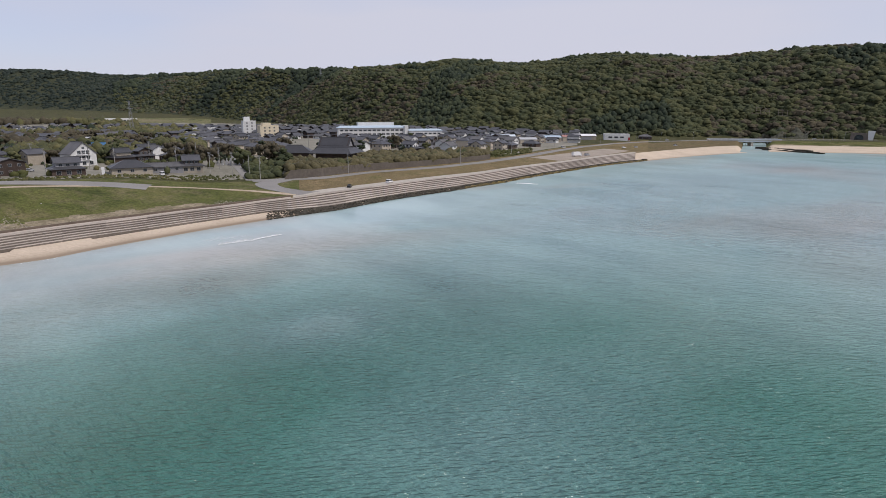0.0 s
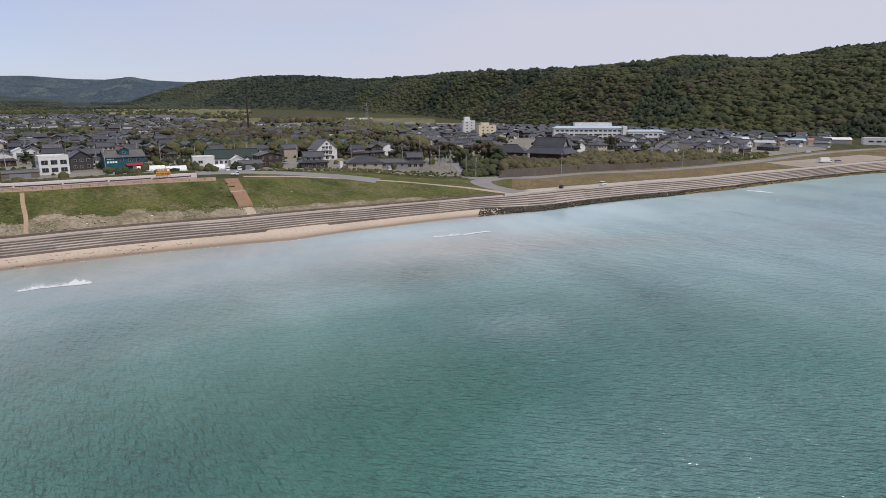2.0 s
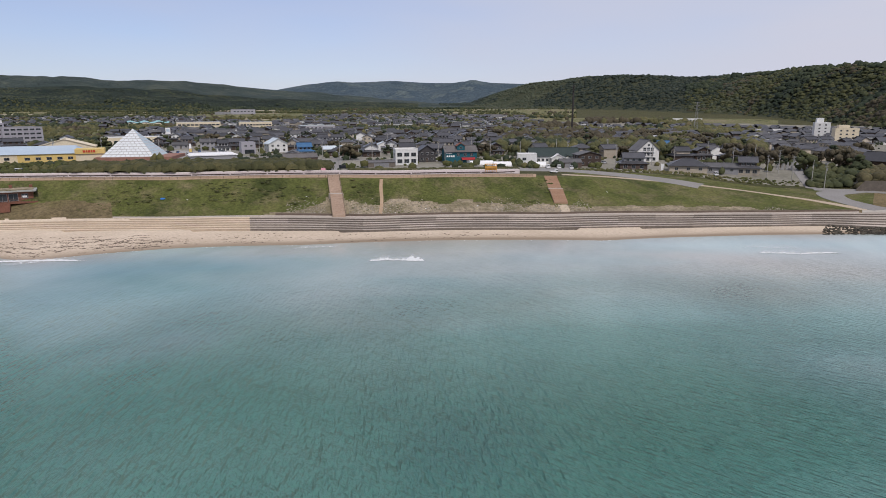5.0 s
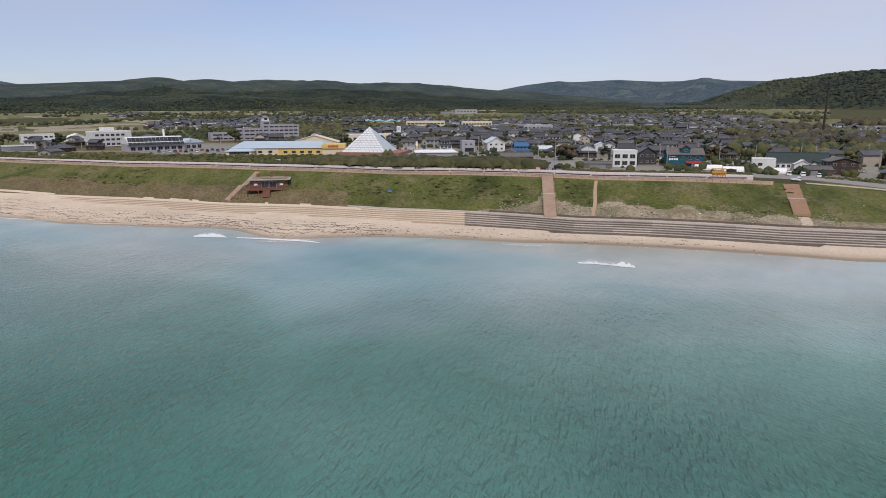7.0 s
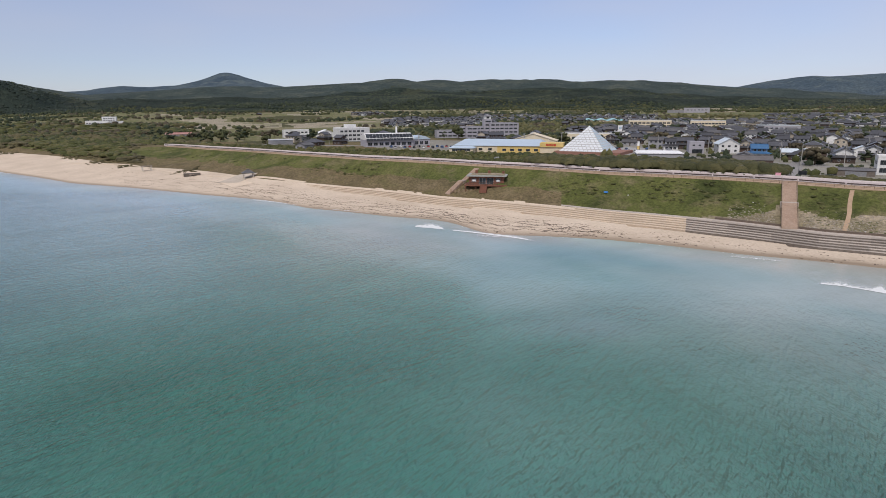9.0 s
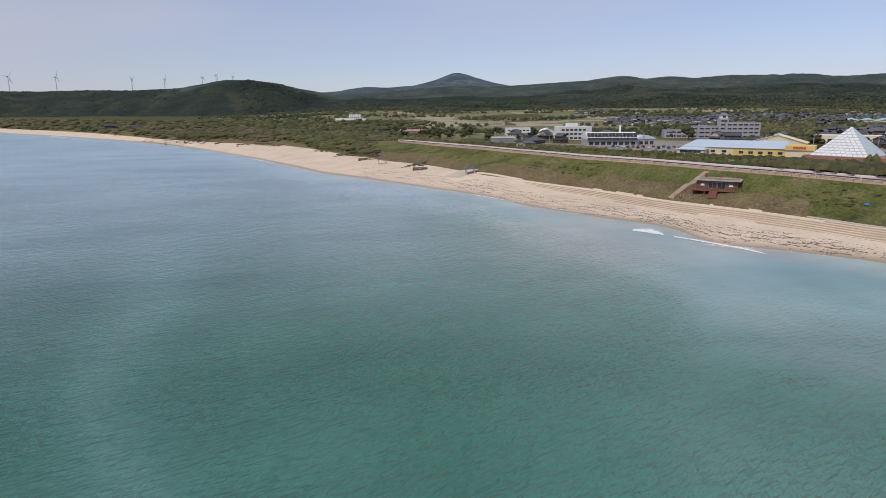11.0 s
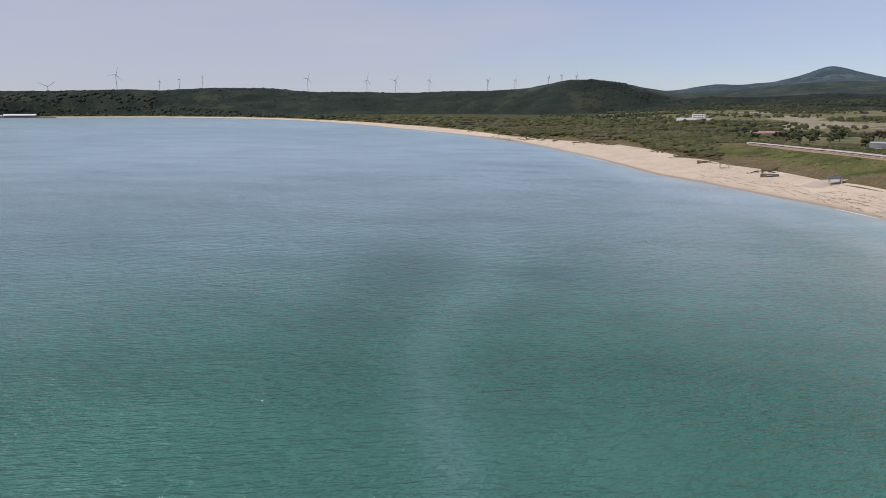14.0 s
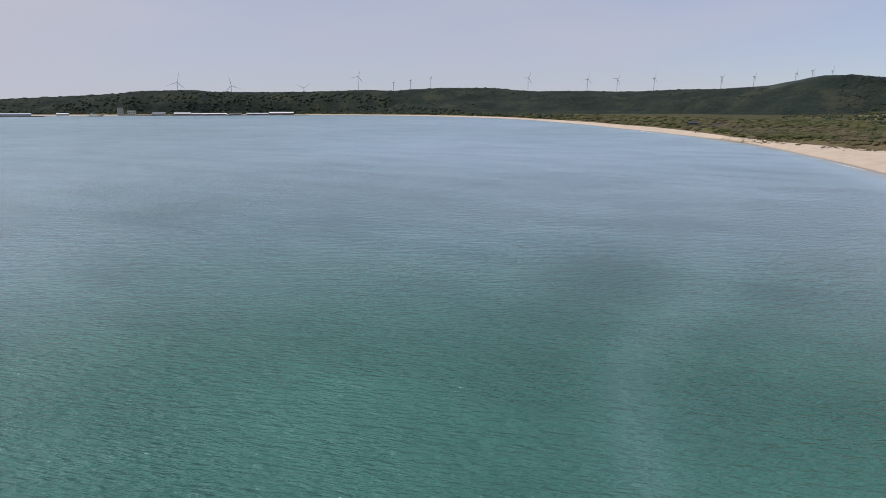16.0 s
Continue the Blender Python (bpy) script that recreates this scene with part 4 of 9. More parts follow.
ribbon("road", [(359, 692), (400, 691), (436, 688), (468, 684)], 4.0, 0.25, ASPHALT, "grey asphalt road beyond the bridge", "road")
ribbon("road", [(-78, 308), (-84, 292), (-76, 276), (-62, 266), (-40, 272), (-20, 288)], 5.0, 0.14, ASPHALT, "asphalt slip road down to the sea wall", "road")
ribbon("road", [(-92, 300), (-104, 322), (-118, 352), (-135, 400)], 2.6, 0.14, ASPHALT, "narrow lane between houses and graveyard", "road")
ribbon("car_park", [(-118, 250), (-140, 244), (-158, 236), (-176, 226)], 7.0, 0.12, ASPHALT, "long asphalt car park on the dune", "car park", step=5)
ribbon("car_park", [(-172, 240), (-184, 224), (-190, 214)], 15.0, 0.16, ASPHALT, "asphalt car park at the head of the steps", "car park", step=5)
ribbon("car_park", [(72, 444), (92, 470), (126, 512), (150, 545)], 12.0, 0.10, surface("gravel_lot", (0.30, 0.255, 0.21), (0.40, 0.345, 0.29), 0.06, 1.0, 0.95, (0.19, 0.165, 0.12)), "gravelled roadside car park behind the sea wall", "car park", step=6)
ribbon("path", [(-62, 262), (-82, 263), (-106, 258), (-126, 246), (-146, 228), (-160, 212)], 1.8, 0.10, surface("sand_track", (0.40, 0.32, 0.23), (0.50, 0.41, 0.31), 0.1, 1.2), "pale sandy track across the grass", "path", step=2)
ribbon("path", [xy(53.4, 240), xy(53.5, 231), xy(53.4, 224), xy(53.6, 214.5)], 0.6, 0.08, PATH, "narrow worn path down the dune", "path", step=1.5)
ribbon("path", [xy(36.9, 228), xy(36.4, 224), xy(36.7, 219)], 1.6, 0.08, surface("sand_spill", (0.46, 0.38, 0.28), (0.54, 0.45, 0.35), 0.2, 1.0), "sand spilling down below the steps", "path", step=1.5)
ribbon("path", [(-456, -239), (-402, -165), (-367, -126), (-348, -92), (-332, -70), (-317, -52)], 1.0, 0.14, SANDY_CONCRETE, "sandy concrete beach walk along the dune foot", "path", step=4)
ribbon("ramp", [xy(105.9, 347), xy(105.0, 354), xy(104.1, 361)], 6.5, 0.16, surface("sandy_ramp_concrete", (0.43, 0.37, 0.30), (0.52, 0.45, 0.37), 0.15, 1.2, 0.9, (0.27, 0.235, 0.19)), "sand-swept grey concrete ramp at the foot of the dune", "ramp", step=2)
ribbon("road", [xy(47.2, 300), xy(46.5, 330), xy(44, 400)], 2.5, 0.15, ASPHALT, "asphalt side street", "road", step=6)
ribbon("road", [xy(57.8, 285), xy(57.6, 330), xy(57.2, 390), xy(56, 520)], 3.2, 0.15, ASPHALT, "asphalt street up from the beach", "road", step=6)
ribbon("road", [xy(38, 352), xy(45, 352), xy(52, 352), xy(58, 362), (-372, 170), (-400, 120), (-440, 60), (-470, 20), (-500, -40), (-540, -120)], 3.5, 0.13, ASPHALT, "asphalt main street behind the dune", "road", step=8)
ribbon("car_park", [(-455, 128), (-415, 142), (-385, 150)], 32.0, 0.10, surface("car_park_asphalt", (0.30, 0.29, 0.28), (0.38, 0.37, 0.355), 0.06, 1.2), "wide pale shop car park", "car park", step=8)
ribbon("car_park", [(-455, 40), (-492, 52)], 14.0, 0.10, ASPHALT, "office car park", "car park", step=8)


def seat_line(q):
    q = np.array(q)
    return float(CREST(q) + 0.53 * (BACK(q) - CREST(q)))


def build_promenade():
    prom = thing("promenade", "seafront promenade of brown sand path and pale paving", "promenade", 0, 0, 0, kind="structure")
    bm = bmesh.new()
    arc_band(bm, 39.3, 110.4, lambda q: CREST(q) + 0.3, lambda q: CREST(q) + 0.5 * (BACK(q) - CREST(q)), lambda q: CREST_Z(q) + 0.12, lambda q: CREST_Z(q) + 0.2, 0.5, 0.6)
    part("path", bm, PATH, prom, "orange-brown sand path")
    bm = bmesh.new()
    arc_band(bm, 40.8, 110.6, lambda q: CREST(q) + 0.55 * (BACK(q) - CREST(q)) + 0.6, lambda q: BACK(q) + 1.5, lambda q: CREST_Z(q) + 0.3, lambda q: CREST_Z(q) + 0.45, 0.5, 1.0)
    part("paving", bm, PAVING, prom, "pale pinkish paved terrace")
    bm = bmesh.new()
    arc_band(bm, 40.8, 110.6, lambda q: BACK(q) + 1.5, lambda q: BACK(q) + 1.9, lambda q: CREST_Z(q) + 1.0, lambda q: CREST_Z(q) + 1.0, 0.5, 1.4)
    part("parapet", bm, surface("pale_parapet", (0.58, 0.53, 0.51), (0.68, 0.62, 0.60), 0.3, 2.0), prom, "low pale parapet")
    # long plank seats in lengths, on blocks
    bench_wood = surface("dark_bench_wood", (0.06, 0.045, 0.04), (0.10, 0.08, 0.07), 0.5, 3.0, 0.7)
    a = 41.2
    while a < 110:
        d = seat_line(a)
        a2 = a + math.degrees(14.0 / d)
        m = (a + a2) / 2
        x, y = xy(m, seat_line(m))
        x1, y1 = xy(a2, seat_line(a2))
        x0, y0 = xy(a, d)
        turn = math.degrees(math.atan2(y1 - y0, x1 - x0))
        half = math.hypot(x1 - x0, y1 - y0) / 2 - 0.25
        z = float(CREST_Z(np.array(m))) + 0.15
        bench = thing("bench", "long dark wooden plank bench on the promenade", "bench", x, y, z, turn, "promenade benches")
        bm = bmesh.new()
        box(bm, -half, half, -0.25, 0.25, 0.42, 0.5)
        part("seat", bm, bench_wood, bench)
        bm = bmesh.new()
        box(bm, -half, half, 0.22, 0.3, 0.55, 0.85)
        part("backrest", bm, bench_wood, bench)
        for k in (-0.8, 0, 0.8):
            bm = bmesh.new()
            box(bm, k * half - 0.15, k * half + 0.15, -0.2, 0.28, 0.0, 0.42)
            part("leg", bm, CONCRETE, bench)
        a = a2
    # rail fence along the edge of the slope
    fence_wood = surface("weathered_fence_wood", (0.23, 0.17, 0.12), (0.32, 0.25, 0.18), 0.5, 3.0, 0.85)
    a = 39.6
    while a < 110:
        d = float(CREST(np.array(a))) + 1.2
        a2 = a + math.degrees(24.0 / d)
        x0, y0 = xy(a, d)
        x1, y1 = xy(a2, float(CREST(np.array(a2))) + 1.2)
        z0, z1 = float(CREST_Z(np.array(a))) + 0.1, float(CREST_Z(np.array(a2))) + 0.1
        if not any(lo < (a + a2) / 2 < hi for lo, hi in ((56.3, 58.6),)):
            fence = thing("fence", "low weathered wooden post and rail fence", "fence", x0, y0, z0, 0, "promenade fence")
            dx, dy, dz = x1 - x0, y1 - y0, z1 - z0
            for k in range(9):
                u = k / 9
                bm = bmesh.new()
                rod(bm, (dx * u, dy * u, dz * u - 0.2), (dx * u, dy * u, dz * u + 1.0), 0.1, 0.09, 6)
                part("post", bm, fence_wood, fence)
            for h in (0.5, 0.9):
                bm = bmesh.new()
                rod(bm, (0, 0, h), (dx, dy, dz + h), 0.06, 0.06, 5)
                part("rail", bm, fence_wood, fence)
        a = a2


build_promenade()


def stair(name, label, bottom, top, width, steps, mat, landing_at=0.5, rails=True):
    """A straight outdoor stair in two flights with a landing between."""
    b, t = Vector(bottom), Vector(top)
    # lie clear of the slope all the way up
    lift = max(gz(*(b.lerp(t, k / 20).xy)) + 0.35 - b.lerp(t, k / 20).z for k in range(21))
    b.z += max(lift, 0) * 0.6
    t.z += max(lift, 0)
    run = Vector((t.x - b.x, t.y - b.y, 0))
    turn = math.degrees(math.atan2(-run.x, run.y))
    ob = thing(name, label, "stairs", b.x, b.y, b.z, turn)
    length, rise = run.length, t.z - b.z
    gap = 2.2
    half_run = (length - gap) / 2
    n = steps // 2
    for y0, z0 in ((0, 0), (half_run + gap, rise / 2)):
        line = [(y0, z0 - 1.6)]
        for k in range(n):
            line += [(y0 + half_run * k / n, z0 + rise / 2 * (k + 1) / n), (y0 + half_run * (k + 1) / n, z0 + rise / 2 * (k + 1) / n)]
        line.append((y0 + half_run, z0 + rise / 2 - 1.6))
        bm = bmesh.new()
        sides = [[bm.verts.new((sx, py, pz)) for py, pz in line] for sx in (-width / 2, width / 2)]
        for k in range(len(line)):
            q = (k + 1) % len(line)
            bm.faces.new((sides[0][k], sides[0][q], sides[1][q], sides[1][k]))
        bm.faces.new(sides[0][::-1])
        bm.faces.new(sides[1])
        bmesh.ops.recalc_face_normals(bm, faces=bm.faces)
        part("flight", bm, mat, ob)
    bm = bmesh.new()
    side = width / 2 + (0.5 if rails else 0.15)
    box(bm, -side, side, half_run, half_run + gap, rise / 2 - 1.8, rise / 2 + 0.03)
    part("landing", bm, CONCRETE, ob, "pale concrete landing")
    if rails:
        wood = surface(name + "_rail_wood", (0.25, 0.19, 0.14), (0.34, 0.27, 0.2), 0.5, 3.0)
        for s in (-1, 1):
            bm = bmesh.new()
            sx = s * (width / 2 + 0.15)
            rod(bm, (sx, 0, 0.9), (sx, half_run, rise / 2 + 0.9), 0.06)
            rod(bm, (sx, half_run + gap, rise / 2 + 0.9), (sx, length, rise + 0.9), 0.06)
            for k in range(17):
                u = k / 16
                yy = half_run * 2 * u + (gap if u > 0.5 else 0)
                rod(bm, (sx, yy, rise * u - 0.5), (sx, yy, rise * u + 0.95), 0.07)
            part("handrail", bm, wood, ob)
    return ob


STEP_BRICK = surface("stair_paving", (0.38, 0.28, 0.215), (0.48, 0.365, 0.285), 0.3, 1.5, 0.85, (0.27, 0.19, 0.145))
STEP_RED = surface("red_stair_paving", (0.34, 0.215, 0.145), (0.42, 0.275, 0.19), 0.3, 1.5, 0.85, (0.25, 0.155, 0.11))
bx, by = xy(57.35, 213.5)
tx, ty = xy(57.75, 245.0)
stair("beach_stairs", "broad brown-pink paved stairs down the grassy dune with rails", (bx, by, gz(bx, by) + 0.45), (tx, ty, gz(tx, ty) + 0.4), 4.2, 56, STEP_BRICK)
bx, by = xy(37.0, 229.0)
tx, ty = xy(38.05, 252.0)
stair("dune_stairs", "broad red-brown stairs from the car park down the dune", (bx, by, gz(bx, by) + 0.4), (tx, ty, gz(tx, ty) + 0.4), 5.0, 32, STEP_RED, rails=False)
bx, by = xy(86.4, 263.0)
tx, ty = xy(83.7, 281.5)
stair("hut_stairs", "brown stairs climbing past the beach hut", (bx, by, gz(bx, by) + 0.4), (tx, ty, gz(tx, ty) + 0.4), 2.4, 50, STEP_BRICK, rails=False)


def build_retaining_wall():
    wall = thing("wall_retaining", "long brown-grey concrete retaining wall behind the coast road", "retaining wall", 0, 0, 0, kind="structure")
    edges = np.linspace(-4.3, 14.2, 13)
    for a0, a1 in zip(edges, edges[1:]):
        bm = bmesh.new()
        off = lambda k: (lambda q: BACK(q) + k)
        top = lambda q: 5.6 + 3.9 * smooth(14.3, 13.6, q) + 0.5 * (a0 > 4.4)
        arc_band(bm, a0 + 0.004, a1 - 0.004, off(0.4), off(1.1), top, top, 0.5, 4.6)
        part("wall_panel", bm, WALL_CONCRETE, wall)


build_retaining_wall()


# foam where small waves break, thin and broken up
def foam_material():
    m, n, l, b = material("broken_foam", 0.7, 0, 0.2)
    b.inputs["Base Color"].default_value = (0.82, 0.84, 0.84, 1)
    at = n.new("ShaderNodeAttribute")
    at.attribute_name = "thick"
    lace = noise_node(n, l, 1.3, 5, 0.7, (1.0, 0.6, 1.0), 150)
    gap = n.new("ShaderNodeMath")
    gap.operation = "ADD"
    l.new(at.outputs["Fac"], gap.inputs[0])
    l.new(lace, gap.inputs[1])
    l.new(ramp_node(n, l, gap.outputs["Value"], [(0.62, (0, 0, 0)), (0.9, (0.3, 0.3, 0.3)), (1.0, (0.85, 0.85, 0.85))]), b.inputs["Alpha"])
    bump_node(n, l, b, lace, 0.6, 0.15)
    return m


FOAM_SHEET = foam_material()


def build_foam():
    rng = np.random.default_rng(77)
    flecks = lump_templates(5, 1, 0.25, 9, 1, jag=0.45)
    # where a crest breaks: two ends of its line, its width and how thick the foam lies
    breakers = ((55.2, 164.5, 49.6, 163, 1.5, 0.62), (51.4, 164, 49.4, 163.5, 1.6, 1.0), (20.6, 193, 16.6, 197.5, 1.7, 0.55), (17.6, 197, 14.4, 205, 0.8, 0.85), (22, 199, 17, 205, 2.2, 0.35),
                (89.6, 213, 86.4, 207, 2.2, 0.95), (86.6, 207, 77.5, 189, 1.0, 0.8), (84, 197, 78.5, 193, 2.0, 0.4), (-8.8, 337, -6.4, 341, 1.2, 0.9), (104.5, 296, 97, 253, 1.5, 0.55), (97.5, 257, 91, 236, 1.6, 0.6),
                (124, 545, 121, 478, 1.8, 0.6), (139, 1180, 136, 985, 6, 0.6), (62, 184, 57, 184.5, 1.0, 0.45))
    for a0, d0, a1, d1, wide, cover in breakers:
        u, v = np.meshgrid(np.linspace(0, 1, 41), np.linspace(0, 1, 13))
        lens = 0.35 + 0.65 * np.sin(np.pi * np.clip(u * 1.15, 0, 1)) ** 0.8
        a = a0 + (a1 - a0) * u
        d = d0 + (d1 - d0) * u + wide * 0.35 * fbm(u * 40, u * 0, 16, 3, int(abs(a0) * 7)) + v * wide * 6.0 * lens * (1 + 0.5 * fbm(u * 40, v * 3, 7, 3, int(abs(d0))))
        ends = smooth(0, 0.12, u) * smooth(1, 0.8, u)
        thick = cover * ends * smooth(0, 0.06, v) * np.clip(1.05 - v, 0, 1) ** 1.3
        x, y = -np.sin(np.radians(a)) * d, np.cos(np.radians(a)) * d
        z = 0.04 + 0.12 * thick * (1 - v)
        idx = np.arange(u.size).reshape(u.shape)
        quads = np.stack([idx[:-1, :-1], idx[:-1, 1:], idx[1:, 1:], idx[1:, :-1]], -1).reshape(-1, 4)
        ob = mesh_arrays("foam", np.stack([x, y, z], -1).reshape(-1, 3), quads, [FOAM_SHEET])
        at = ob.data.attributes.new("thick", "FLOAT", "POINT")
        at.data.foreach_set("value", thick.astype(np.float32).ravel())
        tagged(ob, "white foam of a small breaking wave", "foam", kind="stuff")
    a = rng.uniform(30, 128, 2600)
    d = SHORE(a) - 0.5 + rng.normal(0, 0.35, 2600)
    keep = fbm(a * 3, a * 0, 4, 3, 80) > 0.0
    a, d = a[keep], d[keep]
    scatter("foam", flecks, -np.sin(np.radians(a)) * d, np.cos(np.radians(a)) * d, np.full(len(a), -0.02), rng.uniform(0.08, 0.3, len(a)), np.full(len(a), 0.2), FOAM, "thin white foam line along the beach", "foam", 81)


build_foam()


# seaweed and driftwood lines on the sand
def build_wrack():
    rng = np.random.default_rng(91)
    bits = lump_templates(5, 1, 0.3, 10, 1, jag=0.5)
    strings = 2300
    ca = np.concatenate([rng.uniform(40, 128, 500), rng.uniform(72, 114, strings - 500)])
    line = rng.choice([0.12, 0.24, 0.36, 0.47, 0.58, 0.70], strings, p=[0.08, 0.2, 0.28, 0.22, 0.14, 0.08]) + rng.normal(0, 0.02, strings)
    run = rng.uniform(0.8, 7.0, strings) ** 1.1
    each = 11
    off = np.linspace(-0.5, 0.5, each)[None] + rng.normal(0, 0.05, (strings, each))
    a = ca[:, None] + np.degrees(run[:, None] * off / SHORE(ca)[:, None])
    u = line[:, None] + 0.07 * fbm(a * 6, line[:, None] * 40, 5, 3, 92) + rng.normal(0, 0.006, (strings, each)) + 0.02 * off * rng.normal(0, 1, (strings, 1))
    keep = ((fbm(ca * 14, line * 90, 6, 3, 93) > -0.12) & (rng.uniform(0, 1, strings) < np.interp(ca, [40, 50, 75, 112, 128], [0.35, 0.5, 1, 1, 0.4])))[:, None] & (u < 0.95) & (u > 0.05)
    a, u = a[keep], u[keep]
    w, t = SHORE(a), np.where(REVET(a) > 0.5, step_foot(a), TOE(a))
    d = w + (t - w) * u
    x, y = -np.sin(np.radians(a)) * d, np.cos(np.radians(a)) * d
    z = ground(x, y)
    scatter("seaweed_wrack", bits, x, y, z - 0.03, 0.07 + 0.3 * rng.uniform(0, 1, len(x)) ** 2, np.full(len(x), 0.4), surface("dried_seaweed", (0.085, 0.06, 0.045), (0.15, 0.11, 0.08), 0.5, 3.0), "dark dried seaweed lines on the sand", "seaweed", 94)


build_wrack()

# ---------------------------------------------------------------- building kit (local axes: -y is the seaward front)
TILE = surface("dark_glazed_roof_tile", (0.054, 0.055, 0.062), (0.090, 0.090, 0.098), 0.3, 2.2, 0.42, (0.02, 0.02, 0.024), 0.03, 0.4, thing_vary=0.35)
TILE_GREY = surface("grey_roof_tile", (0.10, 0.10, 0.105), (0.16, 0.155, 0.155), 0.3, 2.2, 0.6, (0.06, 0.06, 0.065), 0.03, thing_vary=0.3)
TILE_BLUE = surface("blue_roof_tile", (0.045, 0.12, 0.24), (0.06, 0.16, 0.30), 0.3, 2.2, 0.5, (0.03, 0.08, 0.16), 0.03)
TILE_GREEN = surface("dark_green_roofing", (0.030, 0.045, 0.042), (0.045, 0.062, 0.057), 0.3, 2.0, 0.5, (0.02, 0.03, 0.028), 0.02)
TILE_BROWN = surface("grey_shingle", (0.115, 0.108, 0.106), (0.165, 0.155, 0.152), 0.3, 2.0, 0.8, (0.08, 0.075, 0.072), 0.02)
TILE_PINK = surface("pinkish_roof_tile", (0.36, 0.19, 0.17), (0.44, 0.25, 0.22), 0.3, 2.0, 0.7)
SHEET_PALE = surface("pale_sheet_roof", (0.50, 0.56, 0.60), (0.60, 0.66, 0.70), 0.1, 1.0, 0.45, (0.40, 0.45, 0.48), 0.01, 0.4)
SHEET_BLUE = surface("light_blue_sheet_roof", (0.40, 0.49, 0.57), (0.48, 0.57, 0.65), 0.1, 1.0, 0.45, (0.34, 0.46, 0.56), 0.01, 0.4)
SHEET_SILVER = surface("galvanised_sheet_roof", (0.40, 0.41, 0.42), (0.52, 0.53, 0.54), 0.15, 1.0, 0.4, (0.30, 0.30, 0.30), 0.01, 0.5)
WHITE_WALL = surface("white_render", (0.66, 0.66, 0.65), (0.76, 0.76, 0.75), 0.2, 1.0, 0.85, (0.5, 0.5, 0.48), 0.01, thing_vary=0.12)
CREAM_WALL = surface("cream_render", (0.62, 0.54, 0.40), (0.70, 0.62, 0.48), 0.2, 1.0, 0.85, (0.5, 0.43, 0.32), 0.01)
YELLOW_WALL = surface("yellow_cladding", (0.60, 0.44, 0.16), (0.68, 0.51, 0.21), 0.2, 1.0, 0.7, (0.5, 0.36, 0.13), 0.01)
GREY_WALL = surface("grey_cladding", (0.26, 0.26, 0.275), (0.34, 0.34, 0.355), 0.2, 1.0, 0.8, (0.19, 0.19, 0.2), 0.01, thing_vary=0.15)
LILAC_WALL = surface("pale_lilac_grey_panels", (0.32, 0.315, 0.35), (0.40, 0.39, 0.43), 0.2, 1.0, 0.8, (0.36, 0.35, 0.38), 0.01)
BEIGE_WALL = surface("beige_mortar", (0.42, 0.37, 0.30), (0.52, 0.46, 0.38), 0.2, 1.0, 0.88, (0.32, 0.28, 0.23), 0.02, thing_vary=0.25)
BROWN_WALL = surface("dark_brown_boards", (0.07, 0.05, 0.042), (0.12, 0.088, 0.072), 0.3, 2.0, 0.8, (0.04, 0.03, 0.026), 0.02, thing_vary=0.3)
BLACK_WALL = surface("charred_dark_boards", (0.05, 0.047, 0.05), (0.085, 0.08, 0.083), 0.3, 2.0, 0.75, (0.03, 0.028, 0.03), 0.02)
TEAL_WALL = surface("teal_painted_boards", (0.012, 0.085, 0.115), (0.018, 0.11, 0.145), 0.3, 2.0, 0.6, (0.01, 0.06, 0.08), 0.01)
BLUE_WALL = surface("blue_painted_siding", (0.12, 0.24, 0.42), (0.16, 0.30, 0.50), 0.3, 2.0, 0.6, (0.08, 0.17, 0.3), 0.01)
RED_WOOD = surface("red_brown_timber", (0.17, 0.075, 0.05), (0.24, 0.11, 0.075), 0.4, 2.5, 0.7, (0.11, 0.05, 0.035), 0.02)
RED_PAINT = surface("red_awning_cloth", (0.33, 0.03, 0.035), (0.42, 0.05, 0.05), 0.4, 2.0, 0.7)
ORANGE = surface("orange_yellow_paint", (0.50, 0.25, 0.05), (0.60, 0.33, 0.08), 0.4, 2.0, 0.6)
FRAME = surface("window_frame_metal", (0.30, 0.30, 0.31), (0.40, 0.40, 0.41), 0.5, 3.0, 0.5, None, 0)
WHITE_PAINT = surface("white_paint", (0.74, 0.74, 0.74), (0.82, 0.82, 0.82), 0.5, 3.0, 0.5, (0.62, 0.62, 0.6), 0)
STEEL = surface("dull_steel", (0.28, 0.28, 0.29), (0.38, 0.38, 0.39), 0.5, 3.0, 0.45, None, 0, 0.5, 0.6)
POLE_GREY = surface("concrete_pole", (0.30, 0.29, 0.27), (0.40, 0.385, 0.36), 0.5, 2.0, 0.85)


def glass_material():
    m, n, l, b = material("dark_window_glass", 0.08, 0, 0.5)
    col = ramp_node(n, l, noise_node(n, l, 0.35, 2), [(0.3, (0.015, 0.018, 0.022)), (0.7, (0.05, 0.058, 0.066))])
    l.new(col, b.inputs["Base Color"])
    return m


GLASS = glass_material()
WINDOW_MESH = {}


